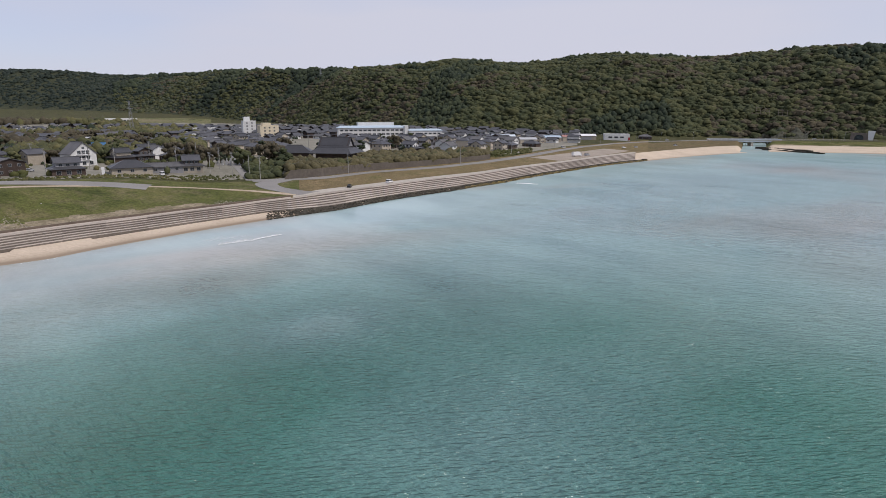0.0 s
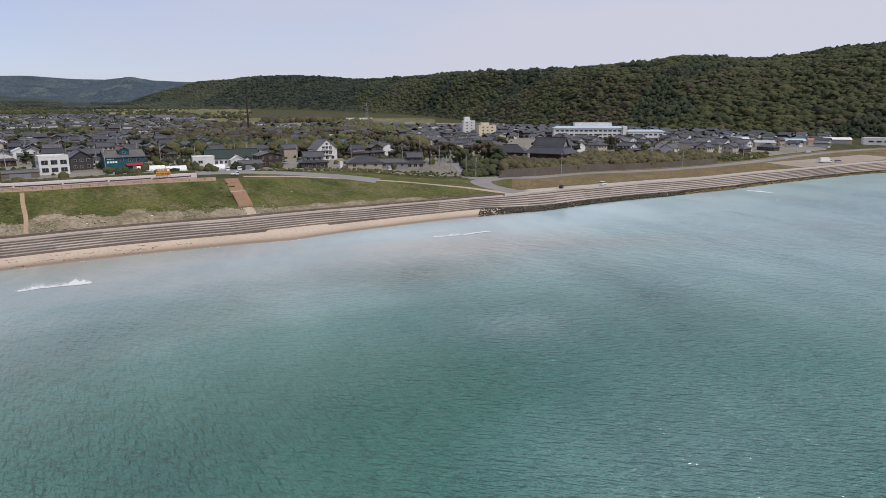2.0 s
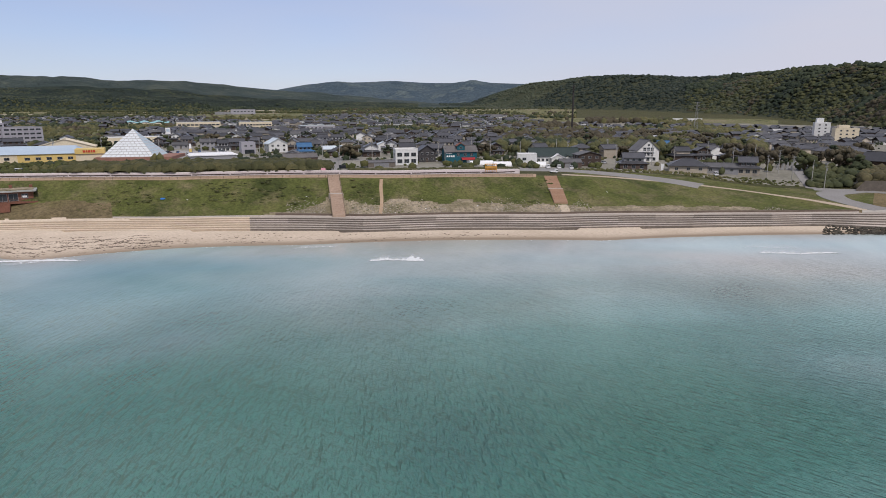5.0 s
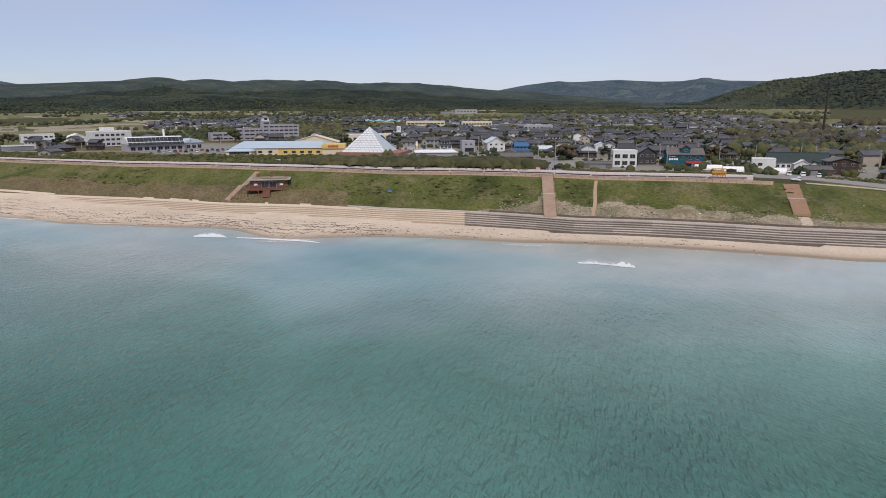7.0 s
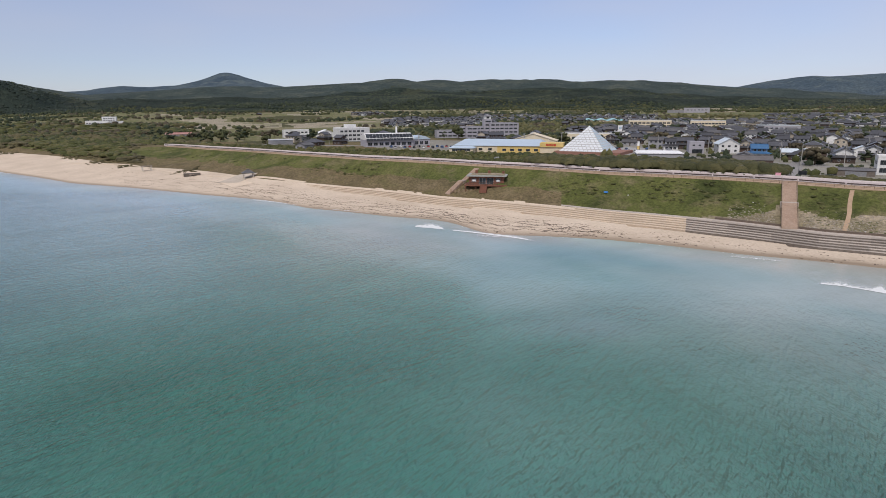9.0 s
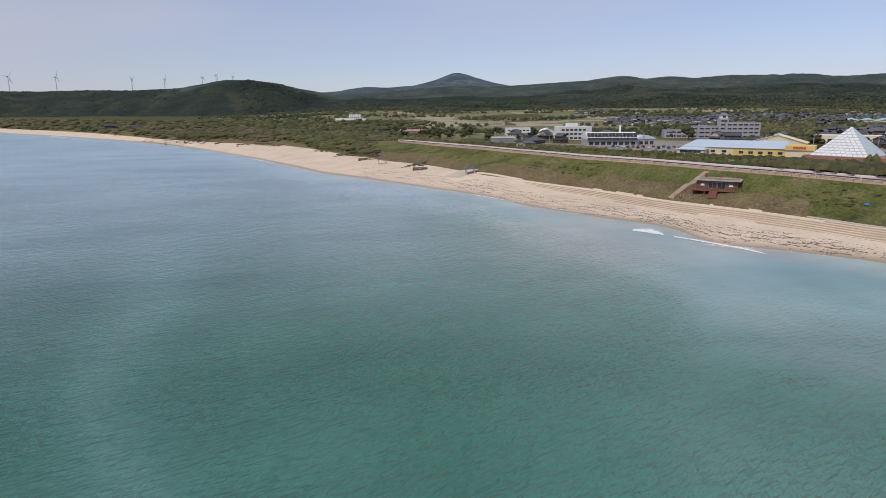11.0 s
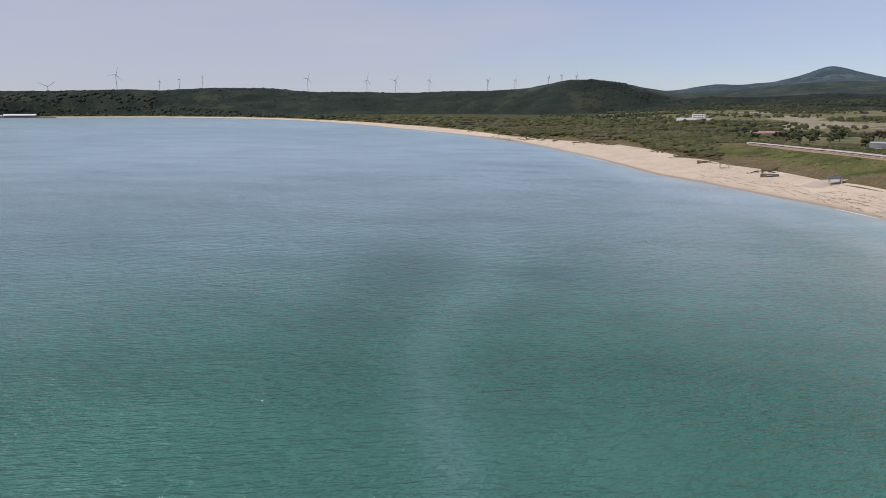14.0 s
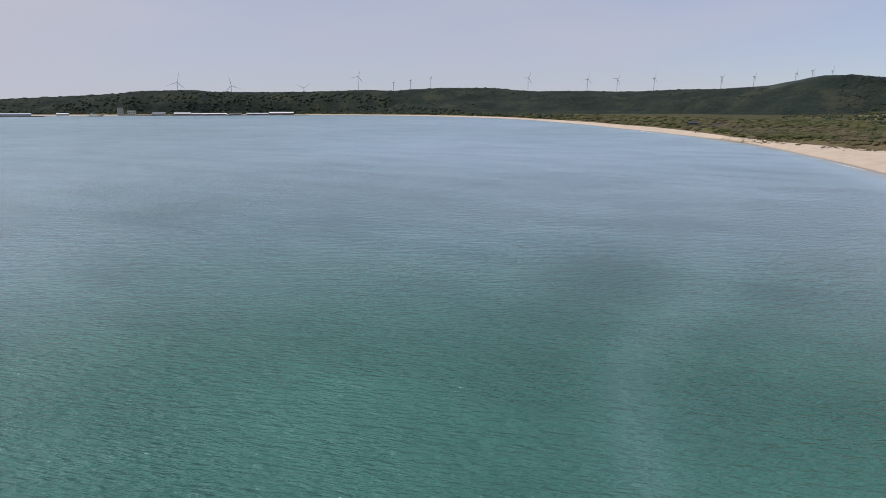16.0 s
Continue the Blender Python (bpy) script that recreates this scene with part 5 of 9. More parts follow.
def window(parent, x, y, z, face, w, h):
    """A framed pane set in a wall; face is the side it looks to."""
    key = (round(w, 2), round(h, 2))
    if key not in WINDOW_MESH:
        bm = bmesh.new()
        f = min(0.09, w * 0.09)
        xs, zs = [-w / 2, -w / 2 + f, -f / 3, f / 3, w / 2 - f, w / 2], [0, f, h - f, h]
        grid = [[bm.verts.new((px, -0.09, pz)) for px in xs] for pz in zs]
        for r in range(3):
            for c in range(5):
                quad = [grid[r][c], grid[r][c + 1], grid[r + 1][c + 1], grid[r + 1][c]]
                if r == 1 and c in (1, 3):
                    deep = [bm.verts.new(v.co + Vector((0, 0.06, 0))) for v in quad]
                    bm.faces.new(deep).material_index = 1
                    for i in range(4):
                        bm.faces.new((quad[i], quad[(i + 1) % 4], deep[(i + 1) % 4], deep[i]))
                else:
                    bm.faces.new(quad)
        rim = [e for e in bm.edges if e.is_boundary]
        for v in [g for g in bmesh.ops.extrude_edge_only(bm, edges=rim)["geom"] if isinstance(g, bmesh.types.BMVert)]:
            v.co.y = 0.04
        me = bpy.data.meshes.new("window")
        bm.to_mesh(me)
        bm.free()
        me.materials.append(FRAME)
        me.materials.append(GLASS)
        WINDOW_MESH[key] = me
    ob = new("window", WINDOW_MESH[key])
    ob.parent = parent
    ob.matrix_basis = pose(x, y, z, 0, 0, {"front": 0, "back": 180, "left": -90, "right": 90}[face])
    return ob


def window_row(parent, face, at, x0, x1, z, n, w, h):
    """n windows evenly along one side; at is where that wall stands."""
    for i in range(n):
        u = x0 + (x1 - x0) * (i + 0.5) / n
        window(parent, *((u, at) if face in ("front", "back") else (at, u)), z, face, w, h)


def walls(parent, w, l, h, mat, x=0, y=0, z=0, gable=0, axis="x", name="wall", label=""):
    """A storey block; gable adds the triangles under a pitched roof."""
    bm = bmesh.new()
    box(bm, x - w / 2, x + w / 2, y - l / 2, y + l / 2, z - 1.2, z + h)
    if gable:
        if axis == "x":
            tri = [(y - l / 2, z + h), (y + l / 2, z + h), (y, z + h + gable)]
            for s in (-1, 1):
                a = [bm.verts.new((x + s * w / 2, p, q)) for p, q in tri]
                b = [bm.verts.new((x + s * (w / 2 - 0.25), p, q)) for p, q in tri]
                bm.faces.new(a), bm.faces.new(b[::-1])
                for i in range(3):
                    bm.faces.new((a[i], b[i], b[(i + 1) % 3], a[(i + 1) % 3]))
        else:
            tri = [(x - w / 2, z + h), (x + w / 2, z + h), (x, z + h + gable)]
            for s in (-1, 1):
                a = [bm.verts.new((p, y + s * l / 2, q)) for p, q in tri]
                b = [bm.verts.new((p, y + s * (l / 2 - 0.25), q)) for p, q in tri]
                bm.faces.new(a), bm.faces.new(b[::-1])
                for i in range(3):
                    bm.faces.new((a[i], b[i], b[(i + 1) % 3], a[(i + 1) % 3]))
    bmesh.ops.recalc_face_normals(bm, faces=bm.faces)
    return part(name, bm, mat, parent, label)


def gable_roof(parent, w, l, z, rise, over, mat, x=0, y=0, axis="x", thick=0.28, label=""):
    bm = bmesh.new()
    across, along = (l, w) if axis == "x" else (w, l)
    k = rise / (across / 2)
    prof = [(-across / 2 - over, z - over * k), (0, z + rise), (across / 2 + over, z - over * k), (across / 2 + over, z - over * k + thick), (0, z + rise + thick), (-across / 2 - over, z - over * k + thick)]
    ends = []
    for s in (-1, 1):
        e = s * (along / 2 + over)
        ends.append([bm.verts.new((x + e, y + p, q) if axis == "x" else (x + p, y + e, q)) for p, q in prof])
    for i in range(6):
        bm.faces.new((ends[0][i], ends[0][(i + 1) % 6], ends[1][(i + 1) % 6], ends[1][i]))
    for e in ends:
        bm.faces.new((e[0], e[1], e[4], e[5])), bm.faces.new((e[1], e[2], e[3], e[4]))
    bmesh.ops.recalc_face_normals(bm, faces=bm.faces)
    # ridge cap
    if axis == "x":
        box(bm, x - along / 2 - over, x + along / 2 + over, y - 0.2, y + 0.2, z + rise + thick - 0.1, z + rise + thick + 0.22)
    else:
        box(bm, x - 0.2, x + 0.2, y - along / 2 - over, y + along / 2 + over, z + rise + thick - 0.1, z + rise + thick + 0.22)
    return part("roof", bm, mat, parent, label)


def hip_roof(parent, w, l, z, rise, over, mat, x=0, y=0, top=None, thick=0.2, name="roof", label=""):
    """A hipped roof or, with top = (w, l), a skirt that ends under an upper storey."""
    bm = bmesh.new()
    W, L = w / 2 + over, l / 2 + over
    if top:
        tw, tl = top[0] / 2, top[1] / 2
    elif w >= l:
        tw, tl = (w - l) / 2 * 0.95 + 0.3, 0.12
    else:
        tw, tl = 0.12, (l - w) / 2 * 0.95 + 0.3
    rings = [[bm.verts.new((x + sx * a, y + sy * b, q)) for sx, sy in ((-1, -1), (1, -1), (1, 1), (-1, 1))] for a, b, q in ((W, L, z - 0.15), (W, L, z - 0.15 + thick), (tw, tl, z + rise))]
    for r0, r1 in zip(rings, rings[1:]):
        for i in range(4):
            bm.faces.new((r0[i], r0[(i + 1) % 4], r1[(i + 1) % 4], r1[i]))
    bm.faces.new(rings[0][::-1]), bm.faces.new(rings[2])
    if not top and max(tw, tl) > 0.4:
        box(bm, x - tw - 0.1, x + tw + 0.1, y - tl - 0.1, y + tl + 0.1, z + rise - 0.05, z + rise + 0.28)
    return part(name, bm, mat, parent, label)


def flat_roof(parent, w, l, z, mat, x=0, y=0, lip=0.5, label=""):
    """A flat deck with a parapet round it."""
    bm = bmesh.new()
    box(bm, x - w / 2 + 0.2, x + w / 2 - 0.2, y - l / 2 + 0.2, y + l / 2 - 0.2, z, z + 0.12)
    for x0, x1, y0, y1 in ((-w / 2 - 0.05, w / 2 + 0.05, -l / 2 - 0.05, -l / 2 + 0.25), (-w / 2 - 0.05, w / 2 + 0.05, l / 2 - 0.25, l / 2 + 0.05), (-w / 2 - 0.05, -w / 2 + 0.25, -l / 2 + 0.25, l / 2 - 0.25), (w / 2 - 0.25, w / 2 + 0.05, -l / 2 + 0.25, l / 2 - 0.25)):
        box(bm, x + x0, x + x1, y + y0, y + y1, z - 0.05, z + lip)
    return part("roof", bm, mat, parent, label)


def bars(parent, x, y, z, widths, h, mat, gap=0.25, name="lettering", label=""):
    """Plain bars in place of lettering, on a wall that looks to -y."""
    bm = bmesh.new()
    for i, w in enumerate(widths):
        box(bm, x, x + w, y - 0.08, y, z + 0.06 * (i % 2), z + h)
        x += w + gap
    return part(name, bm, mat, parent, label)


TAKEN = []


def site(name, label, category, a, d, turn=0.0, r=12.0, group="", z=None):
    """A building on the ground at a bearing and distance; turn is its skew from facing the camera."""
    x, y = xy(a, d)
    TAKEN.append((x, y, r))
    zz = ground(np.array([x, x + 5, x - 5, x, x]), np.array([y, y, y, y + 5, y - 5])).min() if z is None else z
    return thing(name, label, category, x, y, float(zz), a + turn, group)


# ---------------------------------------------------------------- houses of a Japanese coast town
def house_two_tier(w, l, wall_mat, low_mat, roof_mat, label, rise=1.9, gable="x"):
    h = thing("house", label, "house", 0, 0, 0)
    walls(h, w, l, 3.0, low_mat)
    uw, ul = w * 0.72, l * 0.78
    hip_roof(h, w, l, 3.0, 1.1, 0.8, roof_mat, top=(uw, ul), name="lower_roof")
    walls(h, uw, ul, 2.9, wall_mat, z=2.9, gable=rise, axis=gable, name="upper_wall")
    gable_roof(h, uw, ul, 5.8, rise, 0.75, roof_mat, axis=gable)
    window_row(h, "front", -ul / 2, -uw / 2 + 0.4, uw / 2 - 0.4, 4.1, 3, 1.5, 1.25)
    window_row(h, "front", -l / 2, -w / 2 + 0.6, w / 2 - 0.6, 0.6, 3, 1.9, 1.7)
    window_row(h, "right", uw / 2, -ul / 2 + 0.8, ul / 2 - 0.8, 4.1, 2, 1.2, 1.1)
    window_row(h, "left", -w / 2, -l / 2 + 0.8, l / 2 - 0.8, 0.9, 2, 1.2, 1.2)
    return h


def house_gable(w, l, floors, wall_mat, roof_mat, label, axis="x", rise=2.0):
    h = thing("house", label, "house", 0, 0, 0)
    ht = 2.9 * floors
    walls(h, w, l, ht, wall_mat, gable=rise, axis=axis)
    gable_roof(h, w, l, ht, rise, 0.6, roof_mat, axis=axis)
    for f in range(floors):
        window_row(h, "front", -l / 2, -w / 2 + 0.5, w / 2 - 0.5, 1.0 + 2.9 * f, 3, 1.5, 1.3)
        window_row(h, "left", -w / 2, -l / 2 + 0.5, l / 2 - 0.5, 1.0 + 2.9 * f, 2, 1.3, 1.2)
        window_row(h, "right", w / 2, -l / 2 + 0.5, l / 2 - 0.5, 1.0 + 2.9 * f, 2, 1.3, 1.2)
    bm = bmesh.new()
    box(bm, -0.5, 0.5, -l / 2 - 0.07, -l / 2 + 0.02, 0, 2.1)
    part("door", bm, BROWN_WALL, h)
    return h


def house_hip(w, l, floors, wall_mat, roof_mat, label, rise=2.0):
    h = thing("house", label, "house", 0, 0, 0)
    ht = 2.9 * floors
    walls(h, w, l, ht, wall_mat)
    hip_roof(h, w, l, ht, rise, 0.8, roof_mat)
    for f in range(floors):
        window_row(h, "front", -l / 2, -w / 2 + 0.5, w / 2 - 0.5, 0.9 + 2.9 * f, 3, 1.6, 1.3)
        window_row(h, "left", -w / 2, -l / 2 + 0.5, l / 2 - 0.5, 0.9 + 2.9 * f, 2, 1.3, 1.2)
    return h


def shed(w, l, h, wall_mat, roof_mat, label, rise=1.2, axis="x", name="shed"):
    s = thing(name, label, "shed", 0, 0, 0)
    walls(s, w, l, h, wall_mat, gable=rise, axis=axis)
    gable_roof(s, w, l, h, rise, 0.3, roof_mat, axis=axis, thick=0.12)
    bm = bmesh.new()
    box(bm, -w * 0.28, w * 0.28, -l / 2 - 0.06, -l / 2 + 0.02, 0, h * 0.8)
    part("shutter", bm, STEEL, s, "grey roller shutter")
    return s


def place(ob, a, d, turn=0.0, r=9.0, z=None):
    """Moves a finished thing to its site."""
    x, y = xy(a, d)
    TAKEN.append((x, y, r))
    zz = gz(x, y) if z is None else z
    ob.matrix_basis = pose(x, y, zz, 0, 0, a + turn)
    return ob


# first row behind the dune
def build_front_row():
    # teal shop with dormer, red awning and white lettering
    s = site("shop", "teal boarded two-storey shop with grey roof and red awning", "shop", 46.3, 338, 12, 13)
    walls(s, 17, 10, 6.0, TEAL_WALL, gable=2.6)
    gable_roof(s, 17, 10, 6.0, 2.6, 0.6, TILE_BROWN)
    walls(s, 4.2, 4, 3.0, TEAL_WALL, 0, -2.2, 6.0, gable=1.3, axis="y", name="dormer")
    gable_roof(s, 4.2, 4.2, 9.0, 1.3, 0.4, RED_WOOD, 0, -2.2, "y", label="red-brown dormer roof")
    for u in (-1.5, 2.2, 5.6):
        window(s, u, -5, 3.6, "front", 1.6, 1.5)
    window(s, 0, -4.2, 7.4, "front", 1.3, 1.1)
    window_row(s, "right", 8.5, -4, 4, 3.6, 2, 1.4, 1.3)
    bars(s, -7.9, -5.02, 3.2, (0.9, 0.9, 0.9, 0.9), 0.9, WHITE_PAINT, 0.25, label="white sign marks")
    bars(s, -7.9, -5.02, 4.9, (0.5, 0.4, 0.6, 0.4, 0.5), 0.3, WHITE_PAINT, 0.15, label="small white sign marks")
    bm = bmesh.new()
    v = [bm.verts.new(p) for p in ((0, -5, 2.9), (7.5, -5, 2.9), (7.2, -6.6, 1.9), (0.3, -6.6, 1.9), (0, -5, 2.75), (7.5, -5, 2.75), (7.2, -6.6, 1.75), (0.3, -6.6, 1.75))]
    for f in ((0, 1, 2, 3), (7, 6, 5, 4), (0, 3, 7, 4), (1, 5, 6, 2), (3, 2, 6, 7), (0, 4, 5, 1)):
        bm.faces.new([v[i] for i in f])
    part("awning", bm, RED_PAINT, s, "red cloth awning")
    bm = bmesh.new()
    box(bm, 3, 4.6, -5.1, -4.9, 0, 2.2)
    part("door", bm, WHITE_PAINT, s)
    # white block with big panes
    s = site("office_block", "boxy white two-storey building with large greenish windows", "building", 51.2, 329, 8, 10)
    walls(s, 11.5, 10, 7.6, WHITE_WALL)
    flat_roof(s, 11.5, 10, 7.6, WHITE_WALL, lip=0.7)
    for u in (-3.6, 0, 3.6):
        window(s, u, -5, 4.3, "front", 2.6, 2.0)
        window(s, u, -5, 1.0, "front", 2.6, 2.0)
    window_row(s, "left", -5.75, -4, 4, 4.4, 2, 1.6, 1.5)
    s = place(house_gable(9.5, 9, 2, BLACK_WALL, TILE, "dark boarded house with brown gable roof", "y", 3.0), 49.4, 346, 14)
    s = place(house_two_tier(12, 9, BEIGE_WALL, WHITE_WALL, TILE, "large dark-tiled house with beige walls"), 48.5, 372, 8)
    s = place(shed(13.5, 5, 2.4, DARK_CONCRETE, TILE_GREY, "long low dark grey shed behind the hedge", 0.8), 53.4, 316, 4)
    s = place(shed(8, 9, 4.6, WHITE_WALL, SHEET_PALE, "small white gabled store", 1.8, "y"), 53.2, 441, 6)
    s = place(house_gable(15, 9, 1, CREAM_WALL, SHEET_PALE, "cream shop with pale roof and blue window band", "x", 1.6), 57.6, 424, 10)
    # white greenhouse tents
    for a, d, w in ((44.3, 322, 12), (42.4, 318, 9), (39.2, 322, 8)):
        t = thing("polytunnel", "low white plastic-covered tunnel behind the hedge", "polytunnel", 0, 0, 0, 0, "white tunnels")
        bm = bmesh.new()
        n = 9
        rows = []
        for sx in (-w / 2, w / 2):
            rows.append([bm.verts.new((sx, 2.6 * math.cos(math.pi * i / (n - 1)), 2.3 * math.sin(math.pi * i / (n - 1)) - 0.1)) for i in range(n)])
        for i in range(n - 1):
            bm.faces.new((rows[0][i], rows[0][i + 1], rows[1][i + 1], rows[1][i]))
        bm.faces.new(rows[0]), bm.faces.new(rows[1][::-1])
        bmesh.ops.recalc_face_normals(bm, faces=bm.faces)
        part("cover", bm, WHITE_PAINT, t)
        for k in range(5):
            bm = bmesh.new()
            box(bm, -w / 2 + w * k / 4 - 0.06, -w / 2 + w * k / 4 + 0.06, -2.68, -2.55, 0, 0.5)
            part("peg", bm, STEEL, t)
        place(t, a, d, 8)
    # white modern box and the green-roofed hall beside the car park
    s = site("clinic", "plain white box-shaped building with one window", "building", 40.2, 333, 4, 8)
    walls(s, 10, 9, 5.4, WHITE_WALL)
    flat_roof(s, 10, 9, 5.4, WHITE_WALL, lip=0.35)
    window(s, -1.5, -4.5, 2.4, "front", 2.0, 1.4)
    s = site("hall", "white hall with long dark green gable roof and white pediments", "hall", 37.9, 349, 14, 17)
    walls(s, 26, 11, 4.2, WHITE_WALL, gable=3.6)
    gable_roof(s, 26, 11, 4.2, 3.6, 0.7, TILE_GREEN)
    for u, ww in ((1, 7), (6, 5)):
        walls(s, ww, 4, 3.2 if u == 1 else 2.6, WHITE_WALL, u, -6.6, 0, gable=1.8, axis="y", name="porch")
        gable_roof(s, ww, 4.2, 3.2 if u == 1 else 2.6, 1.8, 0.4, WHITE_PAINT if u == 1 else TILE_GREEN, u, -6.6, "y", 0.2)
    window_row(s, "front", -5.5, -12.5, -3, 1.3, 4, 1.4, 1.4)
    window_row(s, "front", -5.5, 8.5, 12.8, 1.3, 2, 1.4, 1.4)
    window_row(s, "right", 13, -3, 3, 1.4, 2, 1.4, 1.4)
    s = place(house_gable(12, 9, 2, BROWN_WALL, TILE_GREY, "brown two-storey house with weathered grey roof", "y", 1.6), 34.9, 336, 20)
    s = place(shed(11, 6, 2.6, BROWN_WALL, TILE_GREY, "low shed with pale grey tiled roof", 1.4), 36.4, 322, 16)
    # tall white gabled lodge
    s = site("lodge", "tall white three-storey lodge with steep gable and balconies", "lodge", 30.1, 378, 26, 11)
    walls(s, 13, 11, 6.2, WHITE_WALL, gable=5.6, axis="y")
    gable_roof(s, 13, 11, 6.2, 5.6, 0.5, TILE_GREY, axis="y", thick=0.35)
    for z in (2.9, 5.7):
        bm = bmesh.new()
        box(bm, -3.6, 3.6, -6.6, -5.5, z, z + 0.15)
        for k in range(9):
            box(bm, -3.6 + 0.88 * k, -3.52 + 0.88 * k, -6.6, -6.5, z + 0.15, z + 1.0)
        box(bm, -3.6, 3.6, -6.62, -6.5, z + 1.0, z + 1.1)
        part("balcony", bm, WHITE_PAINT, s)
        for u in (-2.2, 0, 2.2):
            window(s, u, -5.5, z + 0.3, "front", 1.8, 1.9)
    window_row(s, "front", -5.5, -5.5, 5.5, 0.5, 3, 1.8, 1.8)
    window(s, 0, -5.5, 8.6, "front", 1.3, 1.2)
    s = place(house_two_tier(13, 9, GREY_WALL, BROWN_WALL, TILE, "two-storey house with dark tiled roofs and grey walls"), 31.0, 324, 10)
    s = place(house_two_tier(10, 8, BROWN_WALL, BROWN_WALL, TILE_BLUE, "brown boarded house under a bright blue tarpaulin roof"), 28.6, 462, 12)
    s = place(house_hip(17, 12, 1, BEIGE_WALL, TILE, "wide single-storey house with dark pyramid roof", 3.2), 26.5, 326, 6)
    s = place(house_gable(15, 8, 1, GREY_WALL, TILE_GREY, "long grey single-storey house with low roof", "x", 1.5), 23.9, 329, 6)
    s = place(house_two_tier(10, 9, BROWN_WALL, BEIGE_WALL, TILE, "two-storey house with brown band and dark roof"), 21.9, 331, 6)
    s = place(shed(22, 10, 4.0, GREY_WALL, SHEET_SILVER, "long shed with silver sheet roof among trees", 1.0), 28.9, 600, 4)
    s = place(house_two_tier(14, 10, BROWN_WALL, WHITE_WALL, TILE, "dark-roofed two-storey house with white lower walls"), 25.2, 430, 16)
    # cluster round the car parks
    s = place(house_gable(10, 9, 2, GREY_WALL, TILE_GREY, "grey-brown boarded house with grey roof", "x", 1.8), 68.2, 482, 0)
    s = place(house_two_tier(9, 8, WHITE_WALL, WHITE_WALL, TILE, "white house with dark two-tier roofs"), 67.0, 460, 6)
    s = place(house_two_tier(15, 10, BROWN_WALL, BROWN_WALL, TILE, "long dark brown house with black tiles"), 65.9, 480, 4)
    s = site("house", "pale lilac-white modern two-storey house with dark opening", "house", 65.0, 436, 10, 9)
    walls(s, 9, 9, 7.2, LILAC_WALL)
    flat_roof(s, 9, 9, 7.2, LILAC_WALL, lip=0.3)
    window(s, -1.8, -4.5, 4.6, "front", 1.6, 1.0), window(s, 1.8, -4.5, 4.6, "front", 1.6, 1.0)
    # no real opening: a dark sheet stands in for its shade
    bm = bmesh.new()
    box(bm, -2.6, 3.6, -4.56, -4.45, 0, 2.6)
    part("garage", bm, GLASS, s, "dark panel standing in for a shaded opening")
    s = place(house_gable(12.5, 13, 2, WHITE_WALL, SHEET_PALE, "big white gabled barn-like house", "y", 3.4), 62.6, 445, 14, 11)
    s = place(house_two_tier(11, 9, BLUE_WALL, WHITE_WALL, TILE_BLUE, "blue-roofed house with white and blue walls"), 60.2, 402, 8)
    s = place(house_two_tier(13, 9, BEIGE_WALL, BEIGE_WALL, TILE, "beige house with dark tiled roofs"), 58.9, 440, 4)
    # flat white-roofed market and low dark roof
    s = site("market_hall", "low market hall with flat white roof", "hall", 67.9, 385, 6, 16)
    walls(s, 25, 16, 3.2, GREY_WALL)
    hip_roof(s, 25, 16, 3.0, 1.2, 0.5, WHITE_PAINT, top=(22, 2))
    s = place(shed(18, 10, 3.0, BROWN_WALL, TILE_BROWN, "low dark-roofed hall with a white ridge", 1.8), 60.6, 352, 6, 11)
    # sign tower
    s = site("sign_tower", "brown-roofed sign tower with white and yellow panels", "sign", 69.6, 448, 0, 4)
    bm = bmesh.new()
    for sx in (-0.9, 0.9):
        box(bm, sx - 0.12, sx + 0.12, -0.12, 0.12, 0, 7.0)
    part("post", bm, BROWN_WALL, s)
    bm = bmesh.new()
    box(bm, -0.75, 0.75, -0.2, 0.2, 3.2, 6.4)
    part("panel", bm, WHITE_PAINT, s)
    bm = bmesh.new()
    box(bm, -0.75, 0.75, -0.22, 0.22, 0.8, 3.0)
    part("panel", bm, YELLOW_WALL, s, "yellow lower panel")
    hip_roof(s, 2.2, 1.0, 7.0, 1.1, 0.3, BROWN_WALL)


build_front_row()


